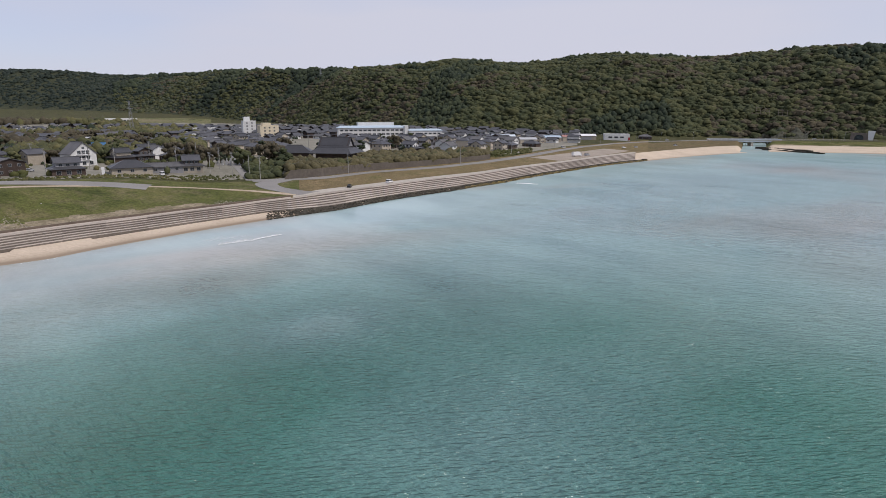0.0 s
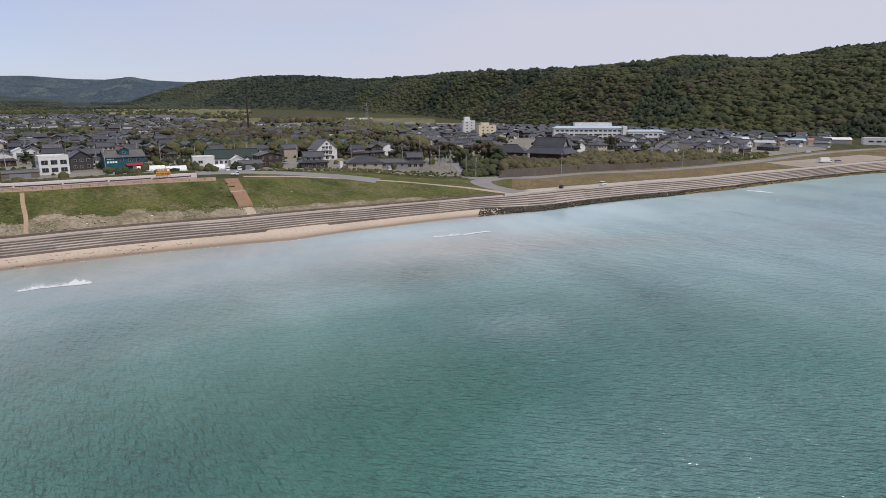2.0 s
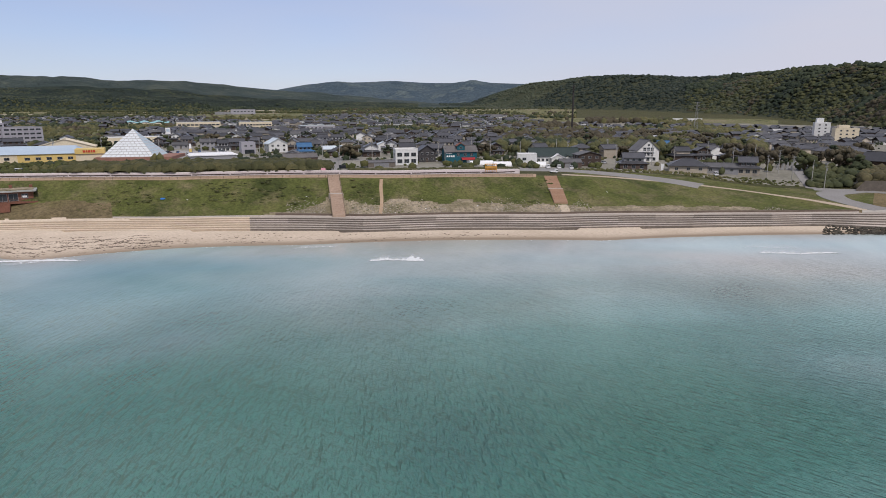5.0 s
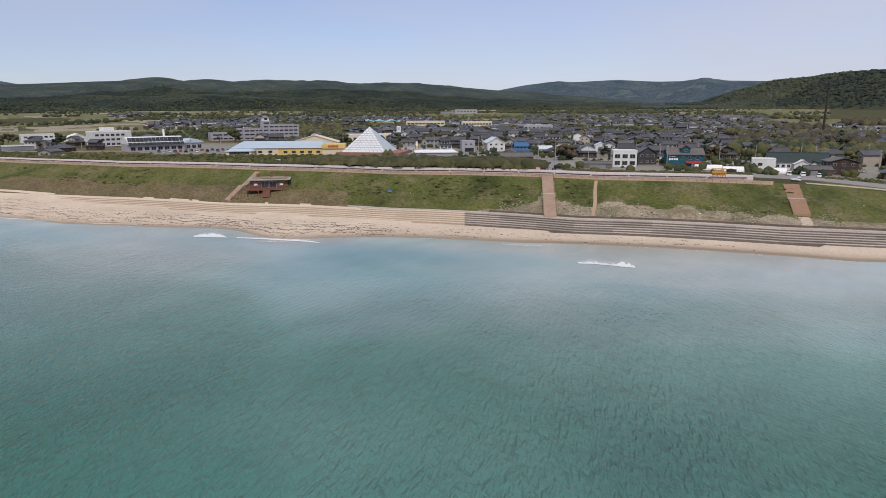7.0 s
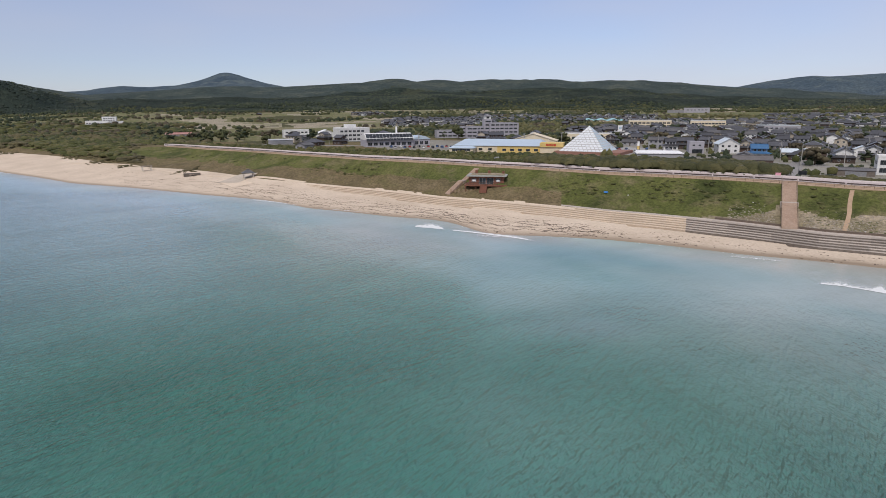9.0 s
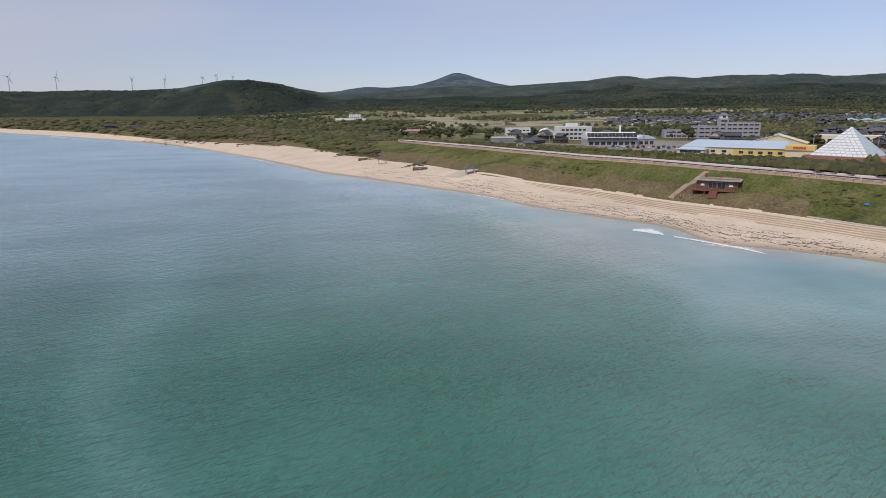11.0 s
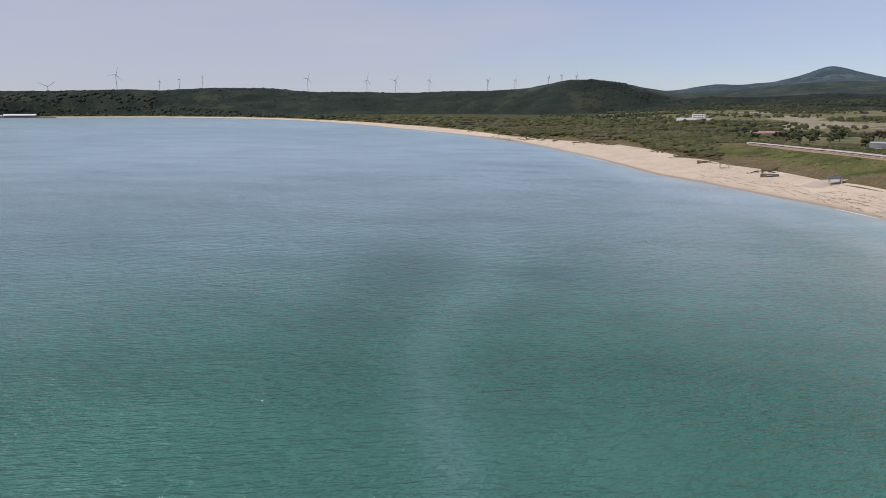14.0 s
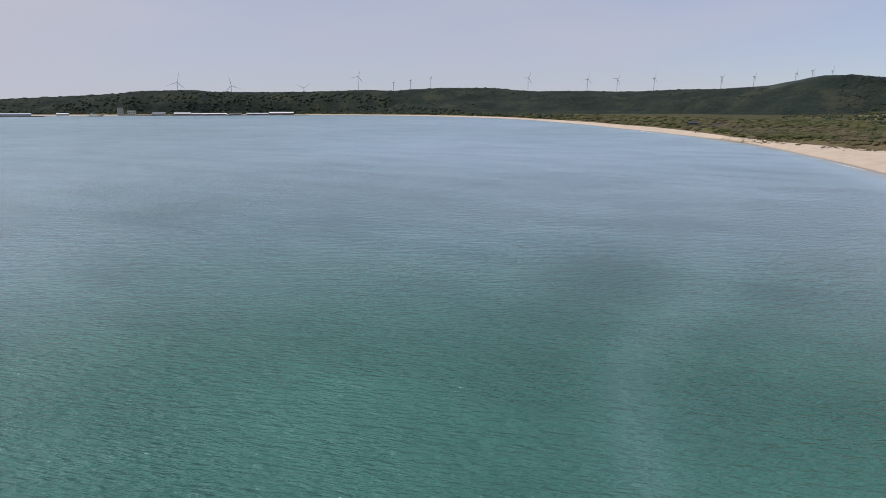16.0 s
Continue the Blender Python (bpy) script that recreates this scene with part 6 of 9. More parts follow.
# pyramid of white panels on a red-brown plinth
def build_pyramid():
    s = site("pyramid_hall", "white panelled pyramid hall, one flank's blue-grey shading painted in", "pyramid", 73.8, 414, -17, 24)
    base, top = 14.5, 15.5
    bm = bmesh.new()
    box(bm, -17.5, 24, -16, 17, -1.5, 1.9)
    part("plinth", bm, surface("red_brown_plinth", (0.25, 0.13, 0.10), (0.32, 0.18, 0.14), 0.2, 1.0), s, "red-brown terrace round the pyramid")
    panel_white = surface("pyramid_panel", (0.60, 0.63, 0.65), (0.70, 0.73, 0.75), 0.3, 1.5, 0.35, (0.62, 0.65, 0.66), 0.0, 0.5)
    seam = surface("pyramid_seam", (0.36, 0.36, 0.36), (0.44, 0.43, 0.42), 0.5, 2.0, 0.6)
    bm = bmesh.new()
    v = [bm.verts.new(p) for p in ((-base, -base, 1.9), (base, -base, 1.9), (base, base, 1.9), (-base, base, 1.9), (0, 0, 1.9 + top))]
    for i in range(4):
        bm.faces.new((v[i], v[(i + 1) % 4], v[4]))
    bm.faces.new((v[3], v[2], v[1], v[0]))
    part("core", bm, seam, s, "grey seams of the pyramid")
    rows = 11
    for side in range(4):
        q = Matrix.Rotation(side * math.pi / 2, 3, "Z")
        nrm = Vector((0, -top, base)).normalized()
        for r in range(rows):
            u0, u1 = r / rows + 0.011, (r + 1) / rows - 0.011
            h0, h1 = base * (1 - u0), base * (1 - u1)
            n = max(1, rows - r)
            bm = bmesh.new()
            for k in range(n):
                quad = []
                for h, u, f in ((h0, u0, k), (h0, u0, k + 1), (h1, u1, k + 1), (h1, u1, k)):
                    xx = -h + 2 * h * (f + (0.07 if f == k else -0.07)) / n
                    quad.append(q @ (Vector((xx, -h, 1.9 + top * u)) + nrm * 0.07))
                low = [p - q @ nrm * 0.06 for p in quad]
                a, b = [bm.verts.new(p) for p in quad], [bm.verts.new(p) for p in low]
                bm.faces.new(a)
                for i in range(4):
                    bm.faces.new((a[i], b[i], b[(i + 1) % 4], a[(i + 1) % 4]))
            bmesh.ops.recalc_face_normals(bm, faces=bm.faces)
            # one flank's shading and reflection are put into a blue-grey panel colour
            part("panel_course", bm, panel_white if side != 1 else surface("pyramid_shaded_panel", (0.45, 0.56, 0.60), (0.55, 0.66, 0.70), 0.3, 1.5, 0.15, None, 0.0, 0.6) if r == 0 else bpy.data.materials["pyramid_shaded_panel"], s)


build_pyramid()


def build_big_ones():
    # supermarket: pale blue flat roofs, cream and yellow walls
    s = site("supermarket", "wide low supermarket with pale blue roof and yellow walls", "shop", 81.2, 432, -8, 36)
    for w, l, x, y, h, wm in ((36, 44, -15, 12, 4.2, CREAM_WALL), (30, 40, 12, 6, 4.4, YELLOW_WALL), (16, 10, -26, -16, 3.0, CREAM_WALL)):
        walls(s, w, l, h, wm, x, y)
        hip_roof(s, w, l, h, 3.4 if l > 20 else 1.2, 0.6, SHEET_BLUE, x, y, top=(w * 0.8, l * 0.12))
        window_row(s, "front", y - l / 2, x - w / 2 + 2, x + w / 2 - 2, 1.0, 5, 2.6, 1.6)
    bm = bmesh.new()
    box(bm, 25.0, 40.0, -17.2, -2, 4.0, 6.6)
    part("fascia", bm, YELLOW_WALL, s, "bright yellow sign band")
    bars(s, 29, -17.22, 4.7, (1.2, 0.9, 1.0, 0.9, 1.1), 1.3, surface("sign_red", (0.45, 0.05, 0.03), (0.5, 0.08, 0.04), 0.5, 2), 0.3, label="red and green sign marks")
    walls(s, 14.5, 14, 4.0, CREAM_WALL, 32.5, -9.5)
    s = site("hall", "hall with low cream gable behind the supermarket", "hall", 78.6, 480, -6, 20)
    walls(s, 34, 18, 5, CREAM_WALL, gable=5, axis="y")
    gable_roof(s, 34, 18, 5, 5, 0.6, CREAM_WALL, axis="y", thick=0.3)
    window_row(s, "front", -9, -14, 14, 1.2, 6, 2.4, 1.6)
    # office with stepped wings and a lantern tower
    s = site("town_office", "long grey panelled office with stepped wings and square tower", "office", 83.6, 645, 14, 45)
    for w, l, h, x, y in ((30, 22, 14, 24, 0), (30, 20, 10.5, -4, 4), (26, 16, 7, -30, 4), (12, 10, 11, -9, -6)):
        walls(s, w, l, h, LILAC_WALL, x, y)
        flat_roof(s, w, l, h, GREY_WALL, x, y)
        for f in range(int(h // 3.5)):
            n = max(2, int(w / 5))
            window_row(s, "front", y - l / 2, x - w / 2 + 1, x + w / 2 - 1, 1.1 + 3.5 * f, n, w / n * 0.72, 1.5)
            window_row(s, "right", x + w / 2, y - l / 2 + 1, y + l / 2 - 1, 1.1 + 3.5 * f, 3, 4.2, 1.4)
    walls(s, 8, 8, 18, LILAC_WALL, 8, -4)
    walls(s, 6, 6, 3.2, WHITE_WALL, 8, -4, 18, name="lantern")
    hip_roof(s, 6, 6, 21.2, 1.6, 0.6, GREY_WALL, 8, -4)
    window(s, 8, -7, 18.6, "front", 3.0, 2.0)
    for z in (4.6, 8.1, 11.6, 15.0):
        window(s, 8, -8, z, "front", 5.5, 1.5)
    s = place(house_two_tier(16, 12, BROWN_WALL, BROWN_WALL, TILE, "low traditional house with heavy dark roof by the office"), 82.0, 560, 4, 12)
    # hall with arched roof and sloping solar front
    s = site("sports_hall", "hall with arched white gable and sloping dark glazed front", "hall", 91.2, 500, 16, 30)
    walls(s, 38, 18, 5.4, LILAC_WALL, -6, 0)
    bm = bmesh.new()
    n = 12
    rows = []
    for sx in (-25, 13):
        rows.append([bm.verts.new((sx, -9.6 + 19.2 * i / n, 5.4 + 4.8 * math.sin(math.pi * (0.08 + 0.92 * i / n)))) for i in range(n + 1)] + [bm.verts.new((sx, 9.6, 5.2)), bm.verts.new((sx, -9.6, 5.2))])
    for i in range(n + 3):
        bm.faces.new((rows[0][i], rows[0][(i + 1) % (n + 3)], rows[1][(i + 1) % (n + 3)], rows[1][i]))
    bm.faces.new(rows[0]), bm.faces.new(rows[1][::-1])
    bmesh.ops.recalc_face_normals(bm, faces=bm.faces)
    part("roof", bm, WHITE_WALL, s, "white arched roof")
    for k in range(14):
        bm = bmesh.new()
        x0 = -24.6 + 2.66 * k
        v = [bm.verts.new(p) for p in ((x0, -10.6, 5.0), (x0 + 2.45, -10.6, 5.0), (x0 + 2.45, -7.2, 9.7), (x0, -7.2, 9.7), (x0, -10.2, 4.9), (x0 + 2.45, -10.2, 4.9), (x0 + 2.45, -6.9, 9.5), (x0, -6.9, 9.5))]
        for f in ((0, 1, 2, 3), (7, 6, 5, 4), (0, 4, 5, 1), (1, 5, 6, 2), (2, 6, 7, 3), (3, 7, 4, 0)):
            bm.faces.new([v[i] for i in f])
        part("solar_panel", bm, GLASS, s)
    window_row(s, "front", -9, -24, 12, 1.0, 8, 3.2, 2.4)
    walls(s, 14, 14, 5, LILAC_WALL, 21, 2)
    bm = bmesh.new()
    rows = []
    for sy in (-5.6, 9.6):
        rows.append([bm.verts.new((21 - 7.6 + 15.2 * i / n, sy, 5 + 2.8 * math.sin(math.pi * i / n))) for i in range(n + 1)])
    for i in range(n):
        bm.faces.new((rows[0][i], rows[0][i + 1], rows[1][i + 1], rows[1][i]))
    bm.faces.new(rows[0]), bm.faces.new(rows[1][::-1])
    bm.faces.new((rows[0][0], rows[1][0], rows[1][n], rows[0][n]))
    bmesh.ops.recalc_face_normals(bm, faces=bm.faces)
    part("roof", bm, SHEET_BLUE, s, "blue barrel roof")
    window_row(s, "front", -5, 15, 27, 1.0, 3, 2.8, 2.6)
    bm = bmesh.new()
    box(bm, 3.2, 4.4, 6, 7.2, 5, 15)
    part("chimney", bm, WHITE_PAINT, s)
    # white three-storey school block
    s = site("school", "white three-storey school block with rooftop stair house", "school", 95.0, 585, 22, 24)
    walls(s, 30, 14, 11.5, WHITE_WALL)
    flat_roof(s, 30, 14, 11.5, WHITE_WALL, lip=0.8)
    walls(s, 9, 7, 3.2, WHITE_WALL, -1, 1, 11.5, name="stair_house")
    flat_roof(s, 9, 7, 14.7, WHITE_WALL, -1, 1, 0.3)
    for f in range(3):
        window_row(s, "front", -7, -14, 10, 1.1 + 3.6 * f, 6, 2.8, 1.7)
        window_row(s, "right", 15, -5, 5, 1.1 + 3.6 * f, 1, 2.4, 1.4)
    s = site("works", "white two-storey works with rows of dark windows", "building", 99.7, 690, 10, 22)
    walls(s, 30, 12, 7.5, WHITE_WALL)
    flat_roof(s, 30, 12, 7.5, WHITE_WALL)
    for f in range(2):
        window_row(s, "front", -6, -14, 14, 1.1 + 3.5 * f, 7, 2.6, 1.5)
    s = place(shed(18, 14, 4.5, WHITE_WALL, WHITE_PAINT, "white gabled store beside the works", 3.2, "y"), 97.3, 685, 12, 12)
    s = place(shed(20, 9, 3.4, GREY_WALL, SHEET_SILVER, "low grey sheds with flat pale roofs", 0.6), 101.2, 560, 6, 12)
    s = place(shed(26, 10, 4.0, BEIGE_WALL, TILE_PINK, "long low house with pinkish roof", 1.6), 109.4, 720, 8, 14)
    # white house complex behind the dune scrub
    s = site("guest_house", "white flat-roofed house complex behind the scrub", "building", 114.9, 1340, -10, 40)
    walls(s, 40, 16, 7, WHITE_WALL, -8, 0), flat_roof(s, 40, 16, 7, WHITE_WALL, -8, 0)
    walls(s, 24, 12, 14, WHITE_WALL, 8, 22), flat_roof(s, 24, 12, 14, WHITE_WALL, 8, 22)
    walls(s, 16, 12, 6, WHITE_WALL, 26, 2), flat_roof(s, 16, 12, 6, WHITE_WALL, 26, 2)
    for f in range(3):
        window_row(s, "front", 16, -2, 18, 4 + 3.4 * f, 5, 2.8, 1.5)
    window_row(s, "front", -8, -27, 10, 2.0, 8, 2.8, 1.6)
    # far white flat hall, teal wave roof, two long schools, grey gymnasium
    s = site("hall", "long low pale hall behind the pyramid", "hall", 73.9, 600, 4, 26)
    walls(s, 46, 14, 5.6, CREAM_WALL), flat_roof(s, 46, 14, 5.6, WHITE_WALL)
    window_row(s, "front", -7, -21, 21, 1.5, 8, 3.2, 1.5)
    s = site("nursery", "low building with a wavy pale turquoise roof", "building", 72.6, 1130, 6, 34)
    walls(s, 58, 16, 4, CREAM_WALL)
    bm = bmesh.new()
    turq = surface("turquoise_roof", (0.26, 0.50, 0.52), (0.34, 0.58, 0.60), 0.1, 1.0, 0.5)
    n = 40
    rows = [[bm.verts.new((-31 + 62 * i / n, sy, 5.2 + dz + 1.3 * math.sin(i / n * 6.28 * 3))) for i in range(n + 1)] for sy, dz in ((-9, 0), (9, 1.5), (9, 1.2), (-9, -0.3))]
    for r in range(4):
        for i in range(n):
            bm.faces.new((rows[r][i], rows[(r + 1) % 4][i], rows[(r + 1) % 4][i + 1], rows[r][i + 1]))
    bmesh.ops.recalc_face_normals(bm, faces=bm.faces)
    part("roof", bm, turq, s, "wavy turquoise roof")
    for a, d, w, h in ((68.8, 960, 58, 10), (64.2, 930, 44, 10)):
        s = site("school", "long cream two-storey school with dark window bands", "school", a, d, 6, w * 0.55, "town schools")
        walls(s, w, 12, h, CREAM_WALL), flat_roof(s, w, 12, h, WHITE_WALL)
        for f in range(2):
            window_row(s, "front", -6, -w / 2 + 1, w / 2 - 1, 1.4 + 4 * f, 10, w / 10 * 0.75, 2.0)
    s = site("gymnasium", "grey box gymnasium on the far field", "gymnasium", 65.6, 1750, 4, 40)
    walls(s, 60, 20, 12, LILAC_WALL, 14, 0), flat_roof(s, 60, 20, 12, LILAC_WALL, 14, 0)
    walls(s, 40, 16, 6, GREY_WALL, -36, 0), flat_roof(s, 40, 16, 6, GREY_WALL, -36, 0)
    window_row(s, "front", -10, -12, 40, 6, 6, 5, 2)
    s = site("warehouse", "long grey-white warehouse with pale roof in the town", "warehouse", 59.0, 900, 10, 26)
    walls(s, 48, 18, 6, LILAC_WALL), flat_roof(s, 48, 18, 6, SHEET_PALE)
    window_row(s, "front", -9, -22, 22, 2, 8, 3, 1.6)
    # the long white school with light blue roofs
    s = site("school", "long white three-storey school with light blue roof edges", "school", 5.6, 640, 10, 50)
    walls(s, 66, 14, 11.5, WHITE_WALL, -10, 0)
    hip_roof(s, 66, 14, 11.5, 2.0, 0.8, SHEET_BLUE, -10, 0, top=(60, 3))
    for f in range(3):
        window_row(s, "front", -7, -42, 22, 0.9 + 3.7 * f, 14, 3.2, 1.5)
    walls(s, 36, 12, 4.5, WHITE_WALL, -4, 9, 11.5, name="penthouse"), flat_roof(s, 36, 12, 16, WHITE_WALL, -4, 9)
    walls(s, 34, 13, 8.5, WHITE_WALL, 44, -4)
    hip_roof(s, 34, 13, 8.5, 1.6, 0.8, SHEET_BLUE, 44, -4, top=(29, 3))
    for f in range(2):
        window_row(s, "front", -10.5, 28, 60, 1.0 + 3.7 * f, 7, 3.0, 1.6)
    bm = bmesh.new()
    box(bm, 22.6, 26.4, -9, 6, 0, 13.5)
    part("stair_tower", bm, WHITE_WALL, s)
    # cream block and its white tower
    s = site("office_block", "cream four-storey block with small windows", "building", 15.4, 650, 14, 16)
    walls(s, 18, 12, 12.5, CREAM_WALL), flat_roof(s, 18, 12, 12.5, CREAM_WALL)
    walls(s, 8, 8, 3.0, CREAM_WALL, -2, 0, 12.5, name="stair_house")
    for f in range(4):
        window_row(s, "front", -6, -7, 7, 1.2 + 3 * f, 3, 1.6, 1.3)
    s = site("apartment_block", "white narrow five-storey block with stepped top", "building", 17.0, 700, 10, 14)
    walls(s, 13, 11, 16, WHITE_WALL), flat_roof(s, 13, 11, 16, WHITE_WALL)
    walls(s, 6, 6, 4.2, WHITE_WALL, -2, 0, 16, name="stair_house"), flat_roof(s, 6, 6, 20.2, WHITE_WALL, -2, 0, 0.3)
    for f in range(5):
        window_row(s, "front", -5.5, -5, 5, 1.2 + 3.1 * f, 2, 1.6, 1.2)
        window_row(s, "right", 6.5, -4, 4, 1.2 + 3.1 * f, 2, 1.6, 1.2)
    # temple: huge dark hip-and-gable roof with a lower hall
    s = site("temple", "temple with vast dark tiled roof and gabled flank", "temple", 9.6, 385, -22, 26)
    walls(s, 20, 16, 5.0, BROWN_WALL)
    hip_roof(s, 24, 20, 4.8, 3.4, 1.5, TILE, top=(18.5, 10), name="lower_roof")
    walls(s, 18, 9.5, 1.0, BROWN_WALL, 0, 0, 8.0, gable=5.2, name="upper_wall")
    gable_roof(s, 18, 9.5, 8.4, 5.0, 0.9, TILE, thick=0.5)
    window_row(s, "right", 10, -6, 6, 1.0, 3, 2.6, 2.6)
    bm = bmesh.new()
    v = [bm.verts.new(p) for p in ((9.15, -3.2, 8.6), (9.15, 3.2, 8.6), (9.15, 0, 12.2), (9.3, -3.2, 8.6), (9.3, 3.2, 8.6), (9.3, 0, 12.2))]
    for f in ((0, 1, 2), (5, 4, 3), (0, 3, 4, 1), (1, 4, 5, 2), (2, 5, 3, 0)):
        bm.faces.new([v[i] for i in f])
    part("gable_panel", bm, GREY_WALL, s, "pale gable panel with lattice")
    s = site("temple_hall", "long temple side hall with black tiled roof", "temple", 13.2, 396, -10, 16)
    walls(s, 20, 11, 4.2, BROWN_WALL)
    hip_roof(s, 20, 11, 4.2, 4.4, 1.2, TILE)
    # sheds and stores under the hill
    s = site("workshop", "white flat-fronted workshop with red corner and pale roof", "building", -15.3, 700, 8, 16)
    walls(s, 26, 14, 6, WHITE_WALL), flat_roof(s, 26, 14, 6, WHITE_WALL)
    window_row(s, "front", -7, -10, 8, 2.4, 3, 4, 1.6)
    bm = bmesh.new()
    box(bm, 11.2, 13.1, -7.12, -6.9, 0, 3)
    part("panel", bm, RED_PAINT, s, "red corner panel")
    for a, d, w, mat, lab in ((-12.6, 688, 22, WHITE_PAINT, "white tarpaulin-roofed shed below the hill"), (-9.6, 640, 20, SHEET_BLUE, "long shed with pale blue sheet roof"), (-7.6, 600, 16, SHEET_SILVER, "timber shed with silver roof"), (-5.4, 640, 24, SHEET_PALE, "pale-roofed packing shed near the harbour road"), (-11.4, 655, 18, TILE_PINK, "shed with faded pink roof")):
        place(shed(w, 11, 4.2, BEIGE_WALL, mat, lab, 1.6), a, d, 14, 12)
    s = place(house_hip(13, 9, 1, BROWN_WALL, TILE_GREY, "small roadside kiosk with grey roof", 2.2), -17.7, 735, 6)
    # dark cabin in the scrub
    s = place(house_two_tier(22, 12, BROWN_WALL, BROWN_WALL, TILE, "dark timber cabin with black roof in the scrub"), 134.2, 1150, 10, 24)
    s = place(house_gable(14, 8, 1, BROWN_WALL, TILE, "low dark timber cabin annex", "x", 2.0), 132.3, 1160, 6, 16)
    # white school on the far hillside and scattered white buildings
    s = site("school", "distant white three-storey building below the wood", "building", 26.8, 1150, 4, 30)
    walls(s, 46, 12, 9, WHITE_WALL), flat_roof(s, 46, 12, 9, WHITE_WALL)
    for f in range(2):
        window_row(s, "front", -6, -22, 22, 1.4 + 4 * f, 9, 3.4, 1.8)
    s = site("warehouse", "distant white flat warehouse among houses", "warehouse", 20.6, 800, 8, 20)
    walls(s, 26, 12, 6.5, WHITE_WALL), flat_roof(s, 26, 12, 6.5, WHITE_WALL)
    s = site("warehouse", "distant white gabled warehouse by the fields", "warehouse", 43.0, 1250, 8, 24)
    walls(s, 22, 12, 7, WHITE_WALL, gable=4), gable_roof(s, 22, 12, 7, 4, 0.4, TILE_GREY)


build_big_ones()


# wooden beach hut on the slope, with a flat grassy roof and deck
def build_hut():
    a, d = 82.75, 268.5
    x, y = xy(a, d)
    s = thing("beach_hut", "red-brown timber beach hut with flat roof and seaward deck", "hut", x, y, 8.7, a - 6)
    TAKEN.append((x, y, 14))
    bm = bmesh.new()
    box(bm, -9, 9, -7.0, 5, -0.5, 0.0)
    for u in (-8.5, -4, 0.5, 5, 8.5):
        box(bm, u - 0.15, u + 0.15, -6.8, -6.5, -4.0, -0.5)
    part("deck", bm, RED_WOOD, s)
    walls(s, 15, 8, 3.3, RED_WOOD, 0, 0.2)
    bm = bmesh.new()
    box(bm, -8.2, 8.6, -5.2, 4.8, 3.3, 3.75)
    part("roof", bm, surface("grey_roof_edge", (0.30, 0.31, 0.29), (0.40, 0.41, 0.38), 0.3, 1.5), s, "grey flat roof edge")
    bm = bmesh.new()
    box(bm, -6.8, 7.6, -3.6, 4.2, 3.75, 3.95)
    part("roof_planting", bm, DRY_GRASS, s, "dry grass on the roof")
    for u, w in ((-5.2, 2.0), (5.0, 2.0)):
        window(s, u, -3.8, 1.0, "front", w, 1.5)
        bm = bmesh.new()
        box(bm, u - 0.7, u + 0.7, -3.95, -3.84, 1.2, 2.0)
        part("poster", bm, WHITE_PAINT, s, "white poster")
    for u in (-1.6, 1.6):
        window(s, u, -3.8, 0.1, "front", 2.8, 2.6)
    bm = bmesh.new()
    for k in range(19):
        box(bm, -9 + k - 0.05, -8.95 + k, -7.0, -6.9, 0.0, 1.0)
    box(bm, -9.05, 9.0, -7.02, -6.88, 1.0, 1.1)
    part("railing", bm, BROWN_WALL, s)
    for u, z in ((-5, 1.4), (0.5, 1.2), (6.6, 1.0)):
        bm = bmesh.new()
        box(bm, u - 0.5, u + 0.5, 3.0, 4.0, 3.9, 3.9 + z)
        part("vent_box", bm, RED_WOOD, s)
    for k in range(8):
        bm = bmesh.new()
        box(bm, -2.2, 0.8, -7.2 - 0.42 * (k + 1), -7.2 - 0.42 * k, -0.25 * (k + 1) - 0.8, -0.25 * (k + 1))
        part("step", bm, RED_WOOD, s)
    fence = thing("fence", "low timber palisade below the hut", "fence", *xy(84.6, 262.5), gz(*xy(84.6, 262.5)), a)
    for k in range(26):
        bm = bmesh.new()
        rod(bm, (-7 + 0.56 * k, 0.3 * math.sin(k), -0.5), (-7 + 0.56 * k, 0.3 * math.sin(k), 1.0), 0.13, 0.11, 5)
        part("post", bm, surface("sandy_timber", (0.30, 0.22, 0.14), (0.38, 0.29, 0.20), 0.5, 2) if k == 0 else bpy.data.materials["sandy_timber"], fence)


build_hut()

